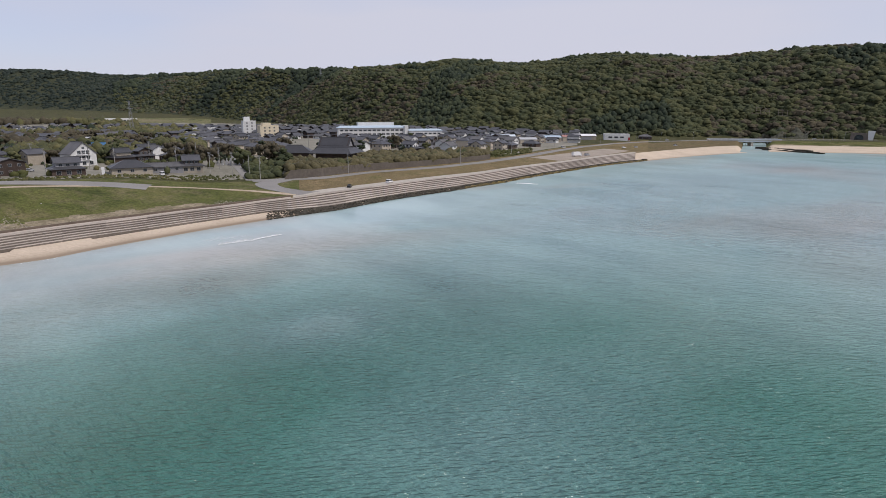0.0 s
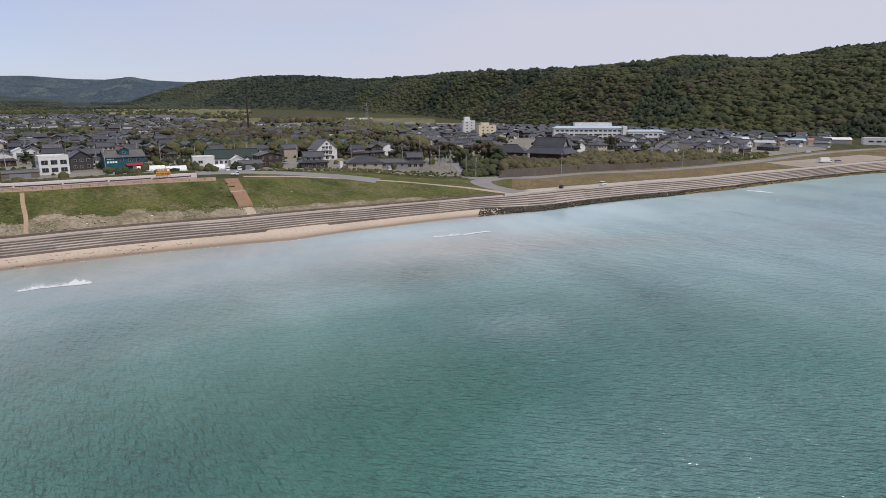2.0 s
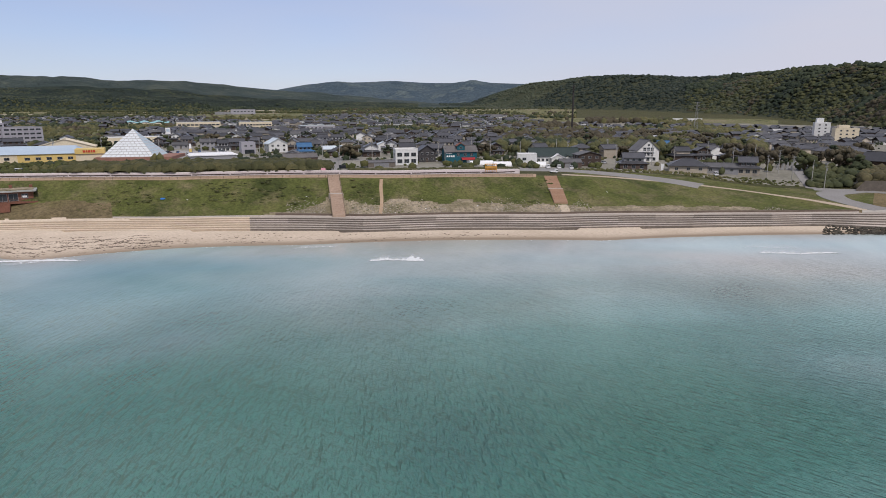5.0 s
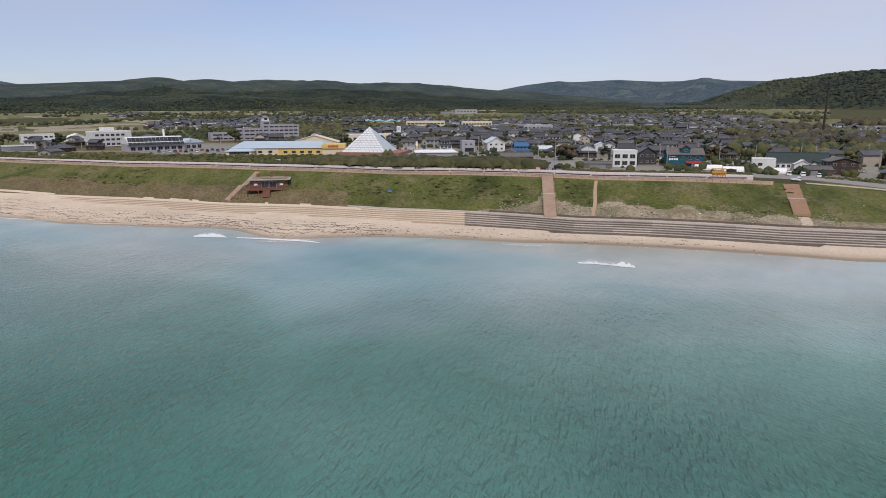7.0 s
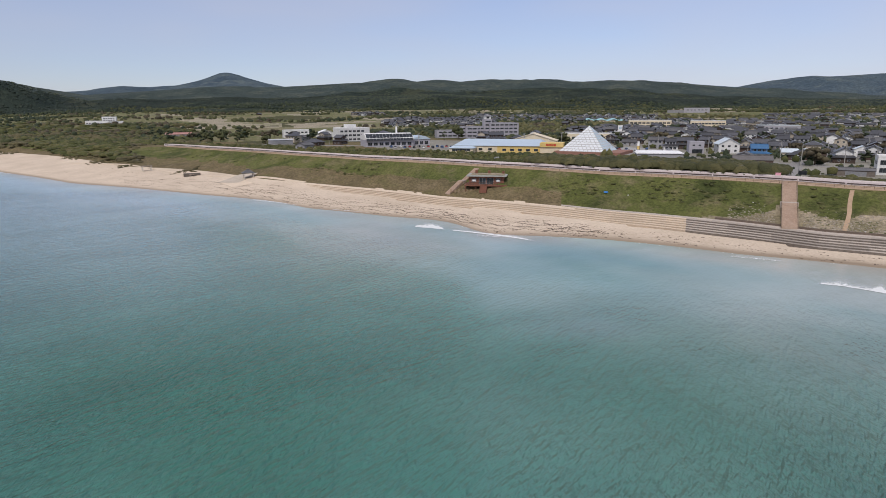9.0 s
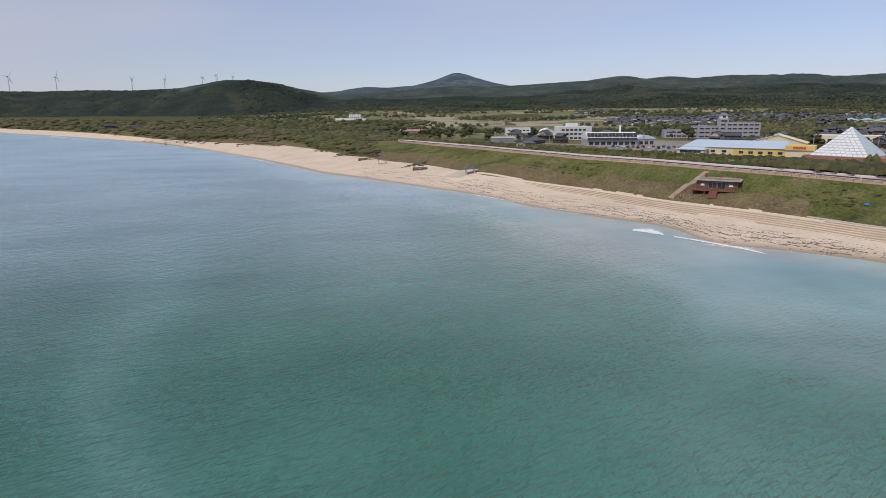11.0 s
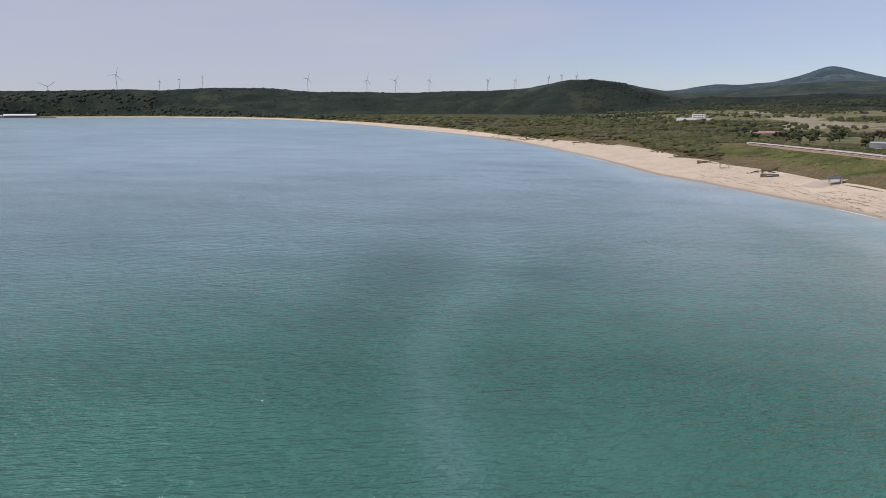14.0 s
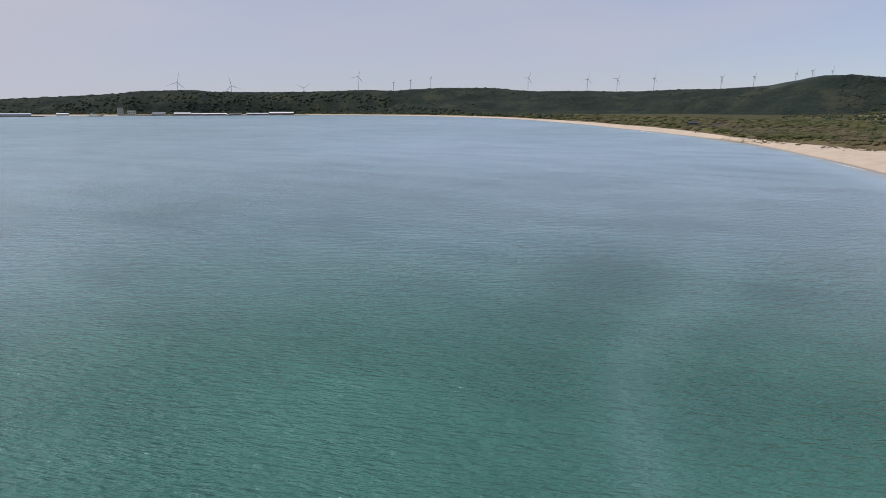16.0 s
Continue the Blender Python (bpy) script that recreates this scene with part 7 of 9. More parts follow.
# ---------------------------------------------------------------- the town behind: nearer houses as things, the rest in masses
def build_houses():
    kinds = [
        house_two_tier(11, 9, BEIGE_WALL, BROWN_WALL, TILE, "dark-tiled two-storey town house with beige walls"),
        house_two_tier(13, 10, WHITE_WALL, BROWN_WALL, TILE, "black-tiled two-storey town house with white upper walls"),
        house_two_tier(10, 8, BROWN_WALL, BROWN_WALL, TILE, "dark boarded town house under black tiles", 1.7, "y"),
        house_gable(9, 8, 2, BEIGE_WALL, TILE, "plain gabled town house with black tiles"),
        house_gable(8, 9, 2, WHITE_WALL, TILE_GREY, "white gabled town house with grey roof", "y", 2.2),
        house_hip(11, 9, 2, BEIGE_WALL, TILE, "hip-roofed town house with dark tiles", 2.2),
        house_hip(13, 10, 1, BROWN_WALL, TILE, "low hip-roofed town house with dark tiles", 2.6),
        house_gable(12, 8, 1, GREY_WALL, TILE_GREY, "low grey outbuilding with grey roof", "x", 1.6),
    ]
    rng = random.Random(401)
    spots = []
    zones = [(39, 62, 385, 640, 420), (62, 72, 500, 640, 60), (14, 22, 430, 640, 110), (22, 40, 385, 600, 110), (-9, 9, 440, 640, 150), (74, 84, 560, 660, 14), (90, 101, 470, 640, 34)]
    placed = list(TAKEN)
    for a0, a1, d0, d1, tries in zones:
        for _ in range(tries):
            a, d = rng.uniform(a0, a1), math.sqrt(rng.uniform(d0 * d0, d1 * d1))
            x, y = xy(a, d)
            if d > float(BACK(np.array(a))) + 38 and all((x - px) ** 2 + (y - py) ** 2 > (pr + 7.2) ** 2 for px, py, pr in placed):
                placed.append((x, y, 7.5))
                spots.append((x, y, a))
    used = set()
    for x, y, a in spots[:300]:
        k = rng.choices(range(8), (5, 4, 4, 4, 2, 4, 3, 2))[0]
        turn = 57 + rng.choice((0, 0, 90, 180, -90)) + rng.uniform(-7, 7)
        m = pose(x, y, gz(x, y) - 0.1, 0, 0, turn)
        if k in used:
            copy_thing(kinds[k], m)
        else:
            kinds[k].matrix_basis = m
            used.add(k)
        tagged(kinds[k], group="town houses")
    TAKEN.extend([(x, y, 7.5) for x, y, a in spots])
    # farther houses: one mass of small walls and roofs
    verts, faces, mats = [], [], []
    rng = np.random.default_rng(402)
    count = 0

    def add_house(x, y, z, w, l, h, turn, two, wall):
        c, s = math.cos(turn), math.sin(turn)
        def put(pts, fs, slot):
            b = len(verts)
            for px, py, pz in pts:
                verts.append((x + px * c - py * s, y + px * s + py * c, z + pz))
            for f in fs:
                faces.append([b + i for i in (f if len(f) == 4 else (f[0], f[1], f[2], f[2]))])
                mats.append(slot)
        W, L = w / 2, l / 2
        put([(-W, -L, -2), (W, -L, -2), (W, L, -2), (-W, L, -2), (-W, -L, h), (W, -L, h), (W, L, h), (-W, L, h), (-W, 0, h + l * 0.24), (W, 0, h + l * 0.24)],
            [(0, 1, 5, 4), (1, 2, 6, 5), (2, 3, 7, 6), (3, 0, 4, 7), (5, 6, 9), (7, 4, 8)], wall)
        o = 0.7
        r = h + l * 0.24 + 0.2
        e = h - o * 0.4
        put([(-W - o, -L - o, e), (W + o, -L - o, e), (W + o, 0, r), (-W - o, 0, r), (-W - o, L + o, e), (W + o, L + o, e), (-W - o, -L - o, e - .25), (W + o, -L - o, e - .25), (W + o, L + o, e - .25), (-W - o, L + o, e - .25)],
            [(0, 1, 2, 3), (3, 2, 5, 4), (6, 7, 1, 0), (4, 5, 8, 9), (9, 8, 7, 6), (0, 3, 6), (3, 4, 9), (1, 7, 2), (2, 8, 5)], 3 if rng.uniform() < 0.8 else 4)
        if two:
            k = 1.5
            put([(-W - k, -L - k, 2.6), (W + k, -L - k, 2.6), (W + k, L + k, 2.6), (-W - k, L + k, 2.6), (-W, -L, 3.5), (W, -L, 3.5), (W, L, 3.5), (-W, L, 3.5)],
                [(0, 1, 5, 4), (1, 2, 6, 5), (2, 3, 7, 6), (3, 0, 4, 7), (3, 2, 1, 0)], 3)
        for f in range(2 if h > 4 else 1):
            for u in (-0.3, 0.3):
                zz = h - 1.9 - 2.9 * f
                put([(u * w - .8, -L - .05, zz), (u * w + .8, -L - .05, zz), (u * w + .8, -L - .05, zz + 1.2), (u * w - .8, -L - .05, zz + 1.2)], [(0, 1, 2, 3)], 5)
                put([(-W - .05, u * l + .7, zz), (-W - .05, u * l - .7, zz), (-W - .05, u * l - .7, zz + 1.2), (-W - .05, u * l + .7, zz + 1.2)], [(0, 1, 2, 3)], 5)

    taken = np.array([(x, y, r) for x, y, r in TAKEN])
    far_zones = [(39, 76, 640, 1180, 2300), (9, 22, 640, 1000, 800), (-12, 10, 620, 850, 800), (22, 40, 600, 1000, 420), (92, 103, 1450, 1800, 420), (82, 92, 1000, 1350, 300), (68, 84, 1150, 1500, 320), (40, 60, 1180, 1500, 500)]
    for a0, a1, d0, d1, tries in far_zones:
        a = rng.uniform(a0, a1, tries)
        d = np.sqrt(rng.uniform(d0 * d0, d1 * d1, tries))
        x, y = -np.sin(np.radians(a)) * d, np.cos(np.radians(a)) * d
        z, wood = ground_polar(a, d)
        clear = fbm(x, y, 170, 2, 403) > -0.2
        for i in range(tries):
            if wood[i] or not clear[i] or ((taken[:, 0] - x[i]) ** 2 + (taken[:, 1] - y[i]) ** 2 < (taken[:, 2] + 6.5) ** 2).any():
                continue
            taken = np.vstack([taken, (x[i], y[i], 6.8)])
            two = rng.uniform() < 0.55
            add_house(x[i], y[i], z[i], rng.uniform(7, 13), rng.uniform(6, 9), rng.uniform(5.2, 6.4) if two else rng.uniform(2.8, 3.6), radians(57 + rng.choice([0, 90, 180, 270]) + rng.uniform(-8, 8)), two, int(rng.choice([0, 0, 1, 2])))
            count += 1
    ob = mesh_arrays("distant_houses", np.array(verts), np.array([f if f[2] != f[3] else f for f in faces]), [WHITE_WALL, BEIGE_WALL, BROWN_WALL, TILE, TILE_GREY, GLASS], mats, False)
    ob.data.validate()
    tagged(ob, "close-packed dark-roofed houses of the far town", "houses", kind="stuff")
    return taken


FAR_TAKEN = build_houses()
# open fields, kept clear of trees
CLEAR = [(a, d, 48) for d in (1100, 1180, 1240) for a in (102, 104, 106, 108)] + [(a, d, 42) for d in (870, 930, 1055) for a in (91, 93.5, 96, 98.5)]
CLEAR += [(a, d, 60) for d in (1530, 1620, 1720) for a in (61, 63.5, 66, 68.5)] + [(a, d, 60) for d in (2110, 2220) for a in (62, 63.7, 65.4)] + [(a, 1430, 45) for a in (87, 89, 91)] + [(a, d, 60) for d in (1230, 1330) for a in (21, 24, 27, 30, 33, 36, 39, 42)]
FAR_TAKEN = np.vstack([FAR_TAKEN, [(*xy(a, d), r) for a, d, r in CLEAR]])


# ---------------------------------------------------------------- trees and hedges
def build_tree(label, kind, seed):
    rng = random.Random(seed)
    t = thing("tree", label, "tree", 0, 0, 0)
    h = {"pine": 8.5, "broad": 6.5, "bare": 6.0, "shrub": 2.6}[kind]
    bm = bmesh.new()
    lean = Vector((rng.uniform(-0.6, 0.6), rng.uniform(-0.6, 0.6), h * (0.5 if kind == "pine" else 0.38)))
    rod(bm, (0, 0, -0.6), lean, 0.28, 0.17, 7)
    tips = []
    for k in range(9):
        turn = k * 2.4 + rng.uniform(-0.4, 0.4)
        reach = rng.uniform(1.2, 2.6) * (1.2 if kind == "pine" else 1.0)
        base = lean * rng.uniform(0.35, 1.0)
        tip = base + Vector((math.cos(turn) * reach, math.sin(turn) * reach, rng.uniform(0.3, h * 0.35)))
        rod(bm, base, tip, 0.11, 0.04, 5)
        tips.append(tip)
    tips.append(lean + Vector((0, 0, h * 0.35)))
    part("trunk", bm, BARK, t)
    bm = bmesh.new()
    for tip in tips:
        for _ in range(3 if kind != "bare" else 4):
            r = rng.uniform(0.8, 1.5) * (0.8 if kind == "bare" else 1.0)
            at = tip + Vector((rng.uniform(-1, 1), rng.uniform(-1, 1), rng.uniform(-0.4, 0.7))) * (0.9 if kind != "pine" else 0.8)
            for v in bmesh.ops.create_icosphere(bm, subdivisions=1, radius=r)["verts"]:
                v.co *= rng.uniform(0.6, 1.3)
                v.co.z *= 0.5 if kind == "pine" else 0.8
                v.co += at
    for f in bm.faces:
        f.smooth = True
    part("crown", bm, {"pine": CONIFER, "broad": BROADLEAF, "bare": BARE_WOOD, "shrub": BUSH}[kind], t)
    return t


def build_trees():
    kinds = [build_tree("dark green coastal pine with layered crown", "pine", 501), build_tree("leaning dark coastal pine", "pine", 502), build_tree("fresh green broadleaf garden tree", "broad", 503),
             build_tree("round broadleaf tree in spring leaf", "broad", 504), build_tree("brown twiggy tree not yet in leaf", "bare", 505)]
    rng = random.Random(506)
    used = set()
    spots = []
    zones = [(23, 42, 380, 640, 150, (1, 1, 3, 3, 5)), (14, 23, 345, 480, 40, (2, 1, 2, 2, 3)), (42, 62, 360, 640, 60, (3, 3, 1, 1, 1)), (62, 80, 480, 640, 24, (3, 2, 1, 1, 1)), (84, 104, 560, 720, 26, (2, 2, 2, 2, 2)), (104, 112, 600, 800, 40, (3, 3, 2, 2, 1)), (7, 12, 415, 470, 14, (3, 3, 0, 0, 0)), (-6, 8, 440, 640, 16, (2, 2, 1, 1, 1))]
    rows = FAR_TAKEN
    for a0, a1, d0, d1, tries, weights in zones:
        for _ in range(tries):
            a, d = rng.uniform(a0, a1), math.sqrt(rng.uniform(d0 * d0, d1 * d1))
            x, y = xy(a, d)
            if ((rows[:, 0] - x) ** 2 + (rows[:, 1] - y) ** 2 > (rows[:, 2] * 0.85) ** 2).all() and all((x - p[0]) ** 2 + (y - p[1]) ** 2 > 16 for p in spots):
                spots.append((x, y, weights))
    for x, y, weights in spots[:290]:
        k = rng.choices(range(5), weights)[0]
        s = rng.uniform(0.75, 1.35)
        m = pose(x, y, gz(x, y), 0, 0, rng.uniform(0, 360)) @ Matrix.Diagonal((s, s, s * rng.uniform(0.9, 1.15), 1))
        if k in used:
            copy_thing(kinds[k], m)
        else:
            kinds[k].matrix_basis = m
            used.add(k)
    round_crowns = lump_templates(12, 5, 0.8, 15, 1, 0.66, 0.2)
    plain = lump_templates(7, 1, 0.75, 16, 1, jag=0.2)
    # groves between the far houses and over the inland plain
    groves = [((21, 43, 395, 760, 1500), -0.2, 0.25), ((21, 43, 760, 1250, 2200), -0.15, 0.25), ((36, 84, 600, 1500, 6000), -0.25, 0.1), ((9, 26, 560, 1000, 1100), -0.1, 0.2), ((36, 128, 1400, 2500, 4200), 0.04, 0.25), ((84, 122, 640, 1500, 2200), 0.14, 0.3), ((80, 112, 560, 900, 500), 0.1, 0.2), ((-8, 10, 600, 860, 200), 0.1, 0.3)]
    for g, ((a0, a1, d0, d1, n), cut, con_cut) in enumerate(groves):
        a, d, x, y, z, wood, rg = polar_points(a0, a1, d0, d1, n, 520 + g)
        dist = ((FAR_TAKEN[None, :, 0] - x[:, None]) ** 2 + (FAR_TAKEN[None, :, 1] - y[:, None]) ** 2 < (FAR_TAKEN[None, :, 2] * 0.8) ** 2).any(1)
        keep = (wood == 0) & ~dist & (fbm(x, y, 150, 3, 521) > cut)
        pick = fbm(x, y, 110, 3, 523)
        size = rg.uniform(2.0, 4.2, n) * (1.45 if g < 2 else 1.0) * np.clip(d / 900, 0.9, 1.35)
        for sel, mat, lab in ((keep & (pick > con_cut), CONIFER, "dark conifers in groves on the plain"), (keep & (pick < -0.3), BARE_WOOD, "brown twiggy groves on the plain"), (keep & (pick >= -0.3) & (pick <= con_cut), SPRING_WOOD if g < 3 else BROADLEAF, "green broadleaf groves on the plain")):
            if sel.sum():
                scatter("grove", round_crowns if d1 < 1000 else plain, x[sel], y[sel], z[sel] - 0.5, size[sel], rg.uniform(0.8, 1.25, sel.sum()) * (1.15 if g < 2 else 1.0), mat, lab, "trees", 530 + g)
    # tree belts between the fields, and the dark edge of the forest behind them
    belts = ((1290, 35, 44, 112), (1560, 30, 40, 100), (1820, 45, 44, 124), (2080, 45, 50, 126), (2330, 40, 44, 122), (2440, 70, 44, 122))
    for g, (d0, half, a0, a1) in enumerate(belts):
        rg = np.random.default_rng(610 + g)
        a = rg.uniform(a0, a1, 1500)
        d = d0 + 130 * fbm(a * 10, a * 0, 90, 3, 620 + g) + rg.normal(0, 0.5, 1500) * half
        x, y = -np.sin(np.radians(a)) * d, np.cos(np.radians(a)) * d
        z, wood = ground_polar(a, d)
        away = ~((FAR_TAKEN[None, :, 0] - x[:, None]) ** 2 + (FAR_TAKEN[None, :, 1] - y[:, None]) ** 2 < (FAR_TAKEN[None, :, 2] * 0.9) ** 2).any(1)
        keep = away & (fbm(x, y, 210, 2, 630 + g) > (0.02 if g < 4 else -0.6))
        dark = fbm(x, y, 160, 2, 640 + g) > (0.1 if g < 4 else -0.25)
        for sel, mat, lab in ((keep & dark, CONIFER, "dark belt of conifers between the fields"), (keep & ~dark, BROADLEAF, "belt of broadleaf trees between the fields")):
            scatter("tree_belt", plain, x[sel], y[sel], z[sel] - 0.6, rg.uniform(2.8, 5.2, sel.sum()) * min(d0 / 1600, 1.15), rg.uniform(0.8, 1.3, sel.sum()), mat, lab, "trees", 650 + g)
    # gardens and verges between the nearer houses
    for k, (mat, lab) in enumerate(((BROADLEAF, "garden shrubs and small trees between the houses"), (CONIFER, "dark garden evergreens between the houses"), (BUSH, "rough growth on vacant plots"))):
        a, d, x, y, z, wood, rg = polar_points(13, 80, 292, 660, 1500, 580 + k, 0.8)
        clear = ~((FAR_TAKEN[None, :, 0] - x[:, None]) ** 2 + (FAR_TAKEN[None, :, 1] - y[:, None]) ** 2 < (FAR_TAKEN[None, :, 2] * 0.72) ** 2).any(1)
        sel = clear & (d > BACK(a) + 22) & (fbm(x, y, 40, 2, 590 + k) > 0.05) & ~((a > 66) & (d > 400) & (d < 470))
        scatter("garden_growth", plain, x[sel], y[sel], z[sel] - 0.3, rg.uniform(0.8, 2.6, sel.sum()), rg.uniform(0.8, 1.5, sel.sum()), mat, lab, "shrubs", 595 + k)
    # scrub on the dunes to the north
    a, d, x, y, z, wood, rg = polar_points(108, 150, 430, 2600, 12000, 541, 1.6)
    keep = (d > TOE(a) + 18 + 25 * fbm(x, y, 60, 2, 542)) & (wood == 0) & ((d > BACK(a) + 12) | (a > 112.5)) & (d < TOE(a) + 900)
    near = keep & (fbm(x, y, 90, 3, 543) > -0.45)
    size = rg.uniform(2.0, 4.6, len(a)) * np.clip(d / 700, 0.8, 3.2)
    pick = fbm(x, y, 120, 3, 544)
    for sel, mat, lab in ((near & (pick > 0.05), THICKET, "wind-clipped coastal scrub on the dunes"), (near & (pick <= 0.05), BUSH, "dense low green thicket on the dunes"), ):
        scatter("scrub", plain, x[sel], y[sel], z[sel] - 0.6, 1.25 * size[sel], rg.uniform(0.22, 0.42, sel.sum()), mat, lab, "scrub", 545)
    # the thicket nearest the beach
    a, d, x, y, z, wood, rg = polar_points(111.5, 131, 440, 1000, 5200, 546)
    sel = (d > TOE(a) + 22 + 18 * fbm(x, y, 50, 2, 547)) & (d < TOE(a) + 330) & (wood == 0) & ((d > BACK(a) + 10) | (a > 113.5))
    for mat, lab, pick in ((THICKET, "brown-green wind-clipped thicket behind the beach", fbm(x, y, 60, 3, 550) > -0.1), (BUSH, "green wind-clipped thicket behind the beach", fbm(x, y, 60, 3, 550) <= -0.1)):
        s = sel & pick
        scatter("thicket", round_crowns, x[s], y[s], z[s] - 0.8, rg.uniform(2.2, 5.6, s.sum()), rg.uniform(0.3, 0.55, s.sum()), mat, lab, "scrub", 553)
    # dark dense scrub past the end of the promenade
    a, d, x, y, z, wood, rg2 = polar_points(107, 121, 460, 800, 3600, 556)
    s = (d > BACK(a) + 14 + 14 * fbm(x, y, 40, 2, 557)) & (d < BACK(a) + 215) & ((a > 110) | (d > BACK(a) + 60))
    for mat, lab, pick in ((BUSH, "dense dark green scrub past the end of the promenade", fbm(x, y, 45, 3, 558) > -0.15), (THICKET, "dense brown scrub past the end of the promenade", fbm(x, y, 45, 3, 558) <= -0.15)):
        scatter("thicket", plain, x[s & pick], y[s & pick], z[s & pick] - 0.7, rg2.uniform(2.4, 4.6, (s & pick).sum()), rg2.uniform(0.5, 0.85, (s & pick).sum()), mat, lab, "scrub", 559)
    # low dark bushes in the rank upper grass
    a = rg.uniform(38, 110, 900)
    u = rg.uniform(0.3, 0.95, 900)
    d = TOE(a) + 4 + (CREST(a) - TOE(a) - 4) * u
    x, y = -np.sin(np.radians(a)) * d, np.cos(np.radians(a)) * d
    s = (fbm(x, y, 22, 3, 577) > 0.16) & ~((a > 56.2) & (a < 58.8)) & ~((a > 79.5) & (a < 87)) & ~((a > 52.9) & (a < 54))
    scatter("bushes", round_crowns, x[s], y[s], ground(x[s], y[s]) - 0.35, rg.uniform(0.4, 1.0, s.sum()), rg.uniform(0.4, 0.65, s.sum()), BUSH, "low dark bushes in the grass of the dune", "bushes", 578)
    # stones on the dry foot of the dune
    a = rg.uniform(15, 62, 5200)
    u = np.abs(rg.normal(0.02, 0.19, 5200))
    d = TOE(a) + 4.2 + (CREST(a) - TOE(a) - 4.2) * u
    x, y = -np.sin(np.radians(a)) * d, np.cos(np.radians(a)) * d
    s = (fbm(x, y, 14, 3, 574) > -0.15 + 0.35 * (a < 38)) & (u < 0.5) & ~((a > 56.4) & (a < 58.5)) & ~((a > 36) & (a < 38.9) & (u > 0.25))
    scatter("stones", rock_templates(5, 575), x[s], y[s], ground(x[s], y[s]), rg.uniform(0.08, 0.3, s.sum()), rg.uniform(0.5, 0.9, s.sum()), surface("pale_stones", (0.32, 0.28, 0.23), (0.44, 0.39, 0.33), 0.3, 2.0, island=0.35), "pale stones strewn over the dry foot of the dune", "stones", 576)
    # grass hummocks along the top of the sand
    a = rg.uniform(108, 134, 1500)
    d = TOE(a) + rg.normal(-2, 9, 1500)
    x, y = -np.sin(np.radians(a)) * d, np.cos(np.radians(a)) * d
    s = fbm(x, y, 30, 2, 554) > 0.05
    scatter("beach_grass", plain, x[s], y[s], ground(x[s], y[s]) - 0.3, rg.uniform(0.6, 1.7, s.sum()), rg.uniform(0.3, 0.5, s.sum()), THICKET, "clumps of rough grass along the top of the sand", "grass", 555)
    # pine belt at the far end of the bay
    a, d, x, y, z, wood, rg = polar_points(139, 190, 2000, 4100, 6500, 548)
    keep = (d > TOE(a) + 20) & (d < TOE(a) + 320) & (z > 2)
    scatter("pine_belt", plain, x[keep], y[keep], z[keep] - 1, rg.uniform(6, 10, keep.sum()), rg.uniform(0.8, 1.2, keep.sum()), CONIFER, "dark pine belt behind the far beach", "woodland", 549)
    # hedge and shrubs behind the promenade
    rg = np.random.default_rng(551)
    a = np.concatenate([rg.uniform(58.3, 79, 1900), rg.uniform(41, 56.3, 1200)])
    off = np.where(a > 57, rg.uniform(4, 46, len(a)), rg.uniform(4, 9, len(a)))
    keep = (a < 57) | (off < np.interp(a, [58, 61, 76, 79], [14, 46, 46, 10]))
    a, off = a[keep], off[keep]
    d = BACK(a) + off
    x, y = -np.sin(np.radians(a)) * d, np.cos(np.radians(a)) * d
    scatter("hedge", lump_templates(6, 1, 0.7, 17, 2, jag=0.24), x, y, ground(x, y) - 0.2, np.where(a > 57, rg.uniform(2.0, 4.0, len(a)), rg.uniform(0.9, 1.5, len(a))), rg.uniform(0.8, 1.1, len(a)), HEDGE, "rounded clipped evergreen hedge behind the promenade", "hedge", 552)
    # rough growth behind the promenade farther on, on the terrace and along the slope
    for k, (a0, a1, d0, d1, n, s0, s1, mat, lab) in enumerate(((78, 111, 5, 110, 2600, 0.7, 2.0, BUSH, "rough scrub behind the promenade"), (-4, 14, 3, 75, 2600, 1.3, 3.2, THICKET, "tangled scrub on top of the retaining wall"), (-4, 14, 10, 40, 260, 1.8, 3.2, BROADLEAF, "green bushes below the temple"),
                                                               (14.5, 17.5, 8, 60, 160, 1.2, 3.0, BROADLEAF, "green thicket by the lane"), (-8, -4, 3, 40, 260, 0.8, 1.6, BUSH, "scrub by the coast road"), (18, 36, 8, 20, 350, 0.5, 1.0, BUSH, "low hedge behind the dune car park"))):
        a = rg.uniform(a0, a1, n)
        d = BACK(a) + rg.uniform(d0, d1, n)
        x, y = -np.sin(np.radians(a)) * d, np.cos(np.radians(a)) * d
        free = ~((FAR_TAKEN[None, :, 0] - x[:, None]) ** 2 + (FAR_TAKEN[None, :, 1] - y[:, None]) ** 2 < (FAR_TAKEN[None, :, 2] * 0.7) ** 2).any(1)
        x, y = x[free], y[free]
        scatter("scrub", plain, x, y, ground(x, y) - 0.3, rg.uniform(s0, s1, len(x)), rg.uniform(0.7, 1.1, len(x)), mat, lab, "scrub", 560 + k)
    # grass tussocks and small bushes on the dune face
    a = rg.uniform(14, 111, 6000)
    u = rg.uniform(0.03, 1.02, 6000)
    d = TOE(a) + 4 + (CREST(a) - TOE(a) - 4) * u
    x, y = -np.sin(np.radians(a)) * d, np.cos(np.radians(a)) * d
    keep = fbm(x, y, 26, 3, 571) > -0.1
    for lo, hi in ((36.3, 38.9), (56.4, 58.5), (53.0, 53.8), (79.5, 87)):
        keep &= ~((a > lo) & (a < hi))
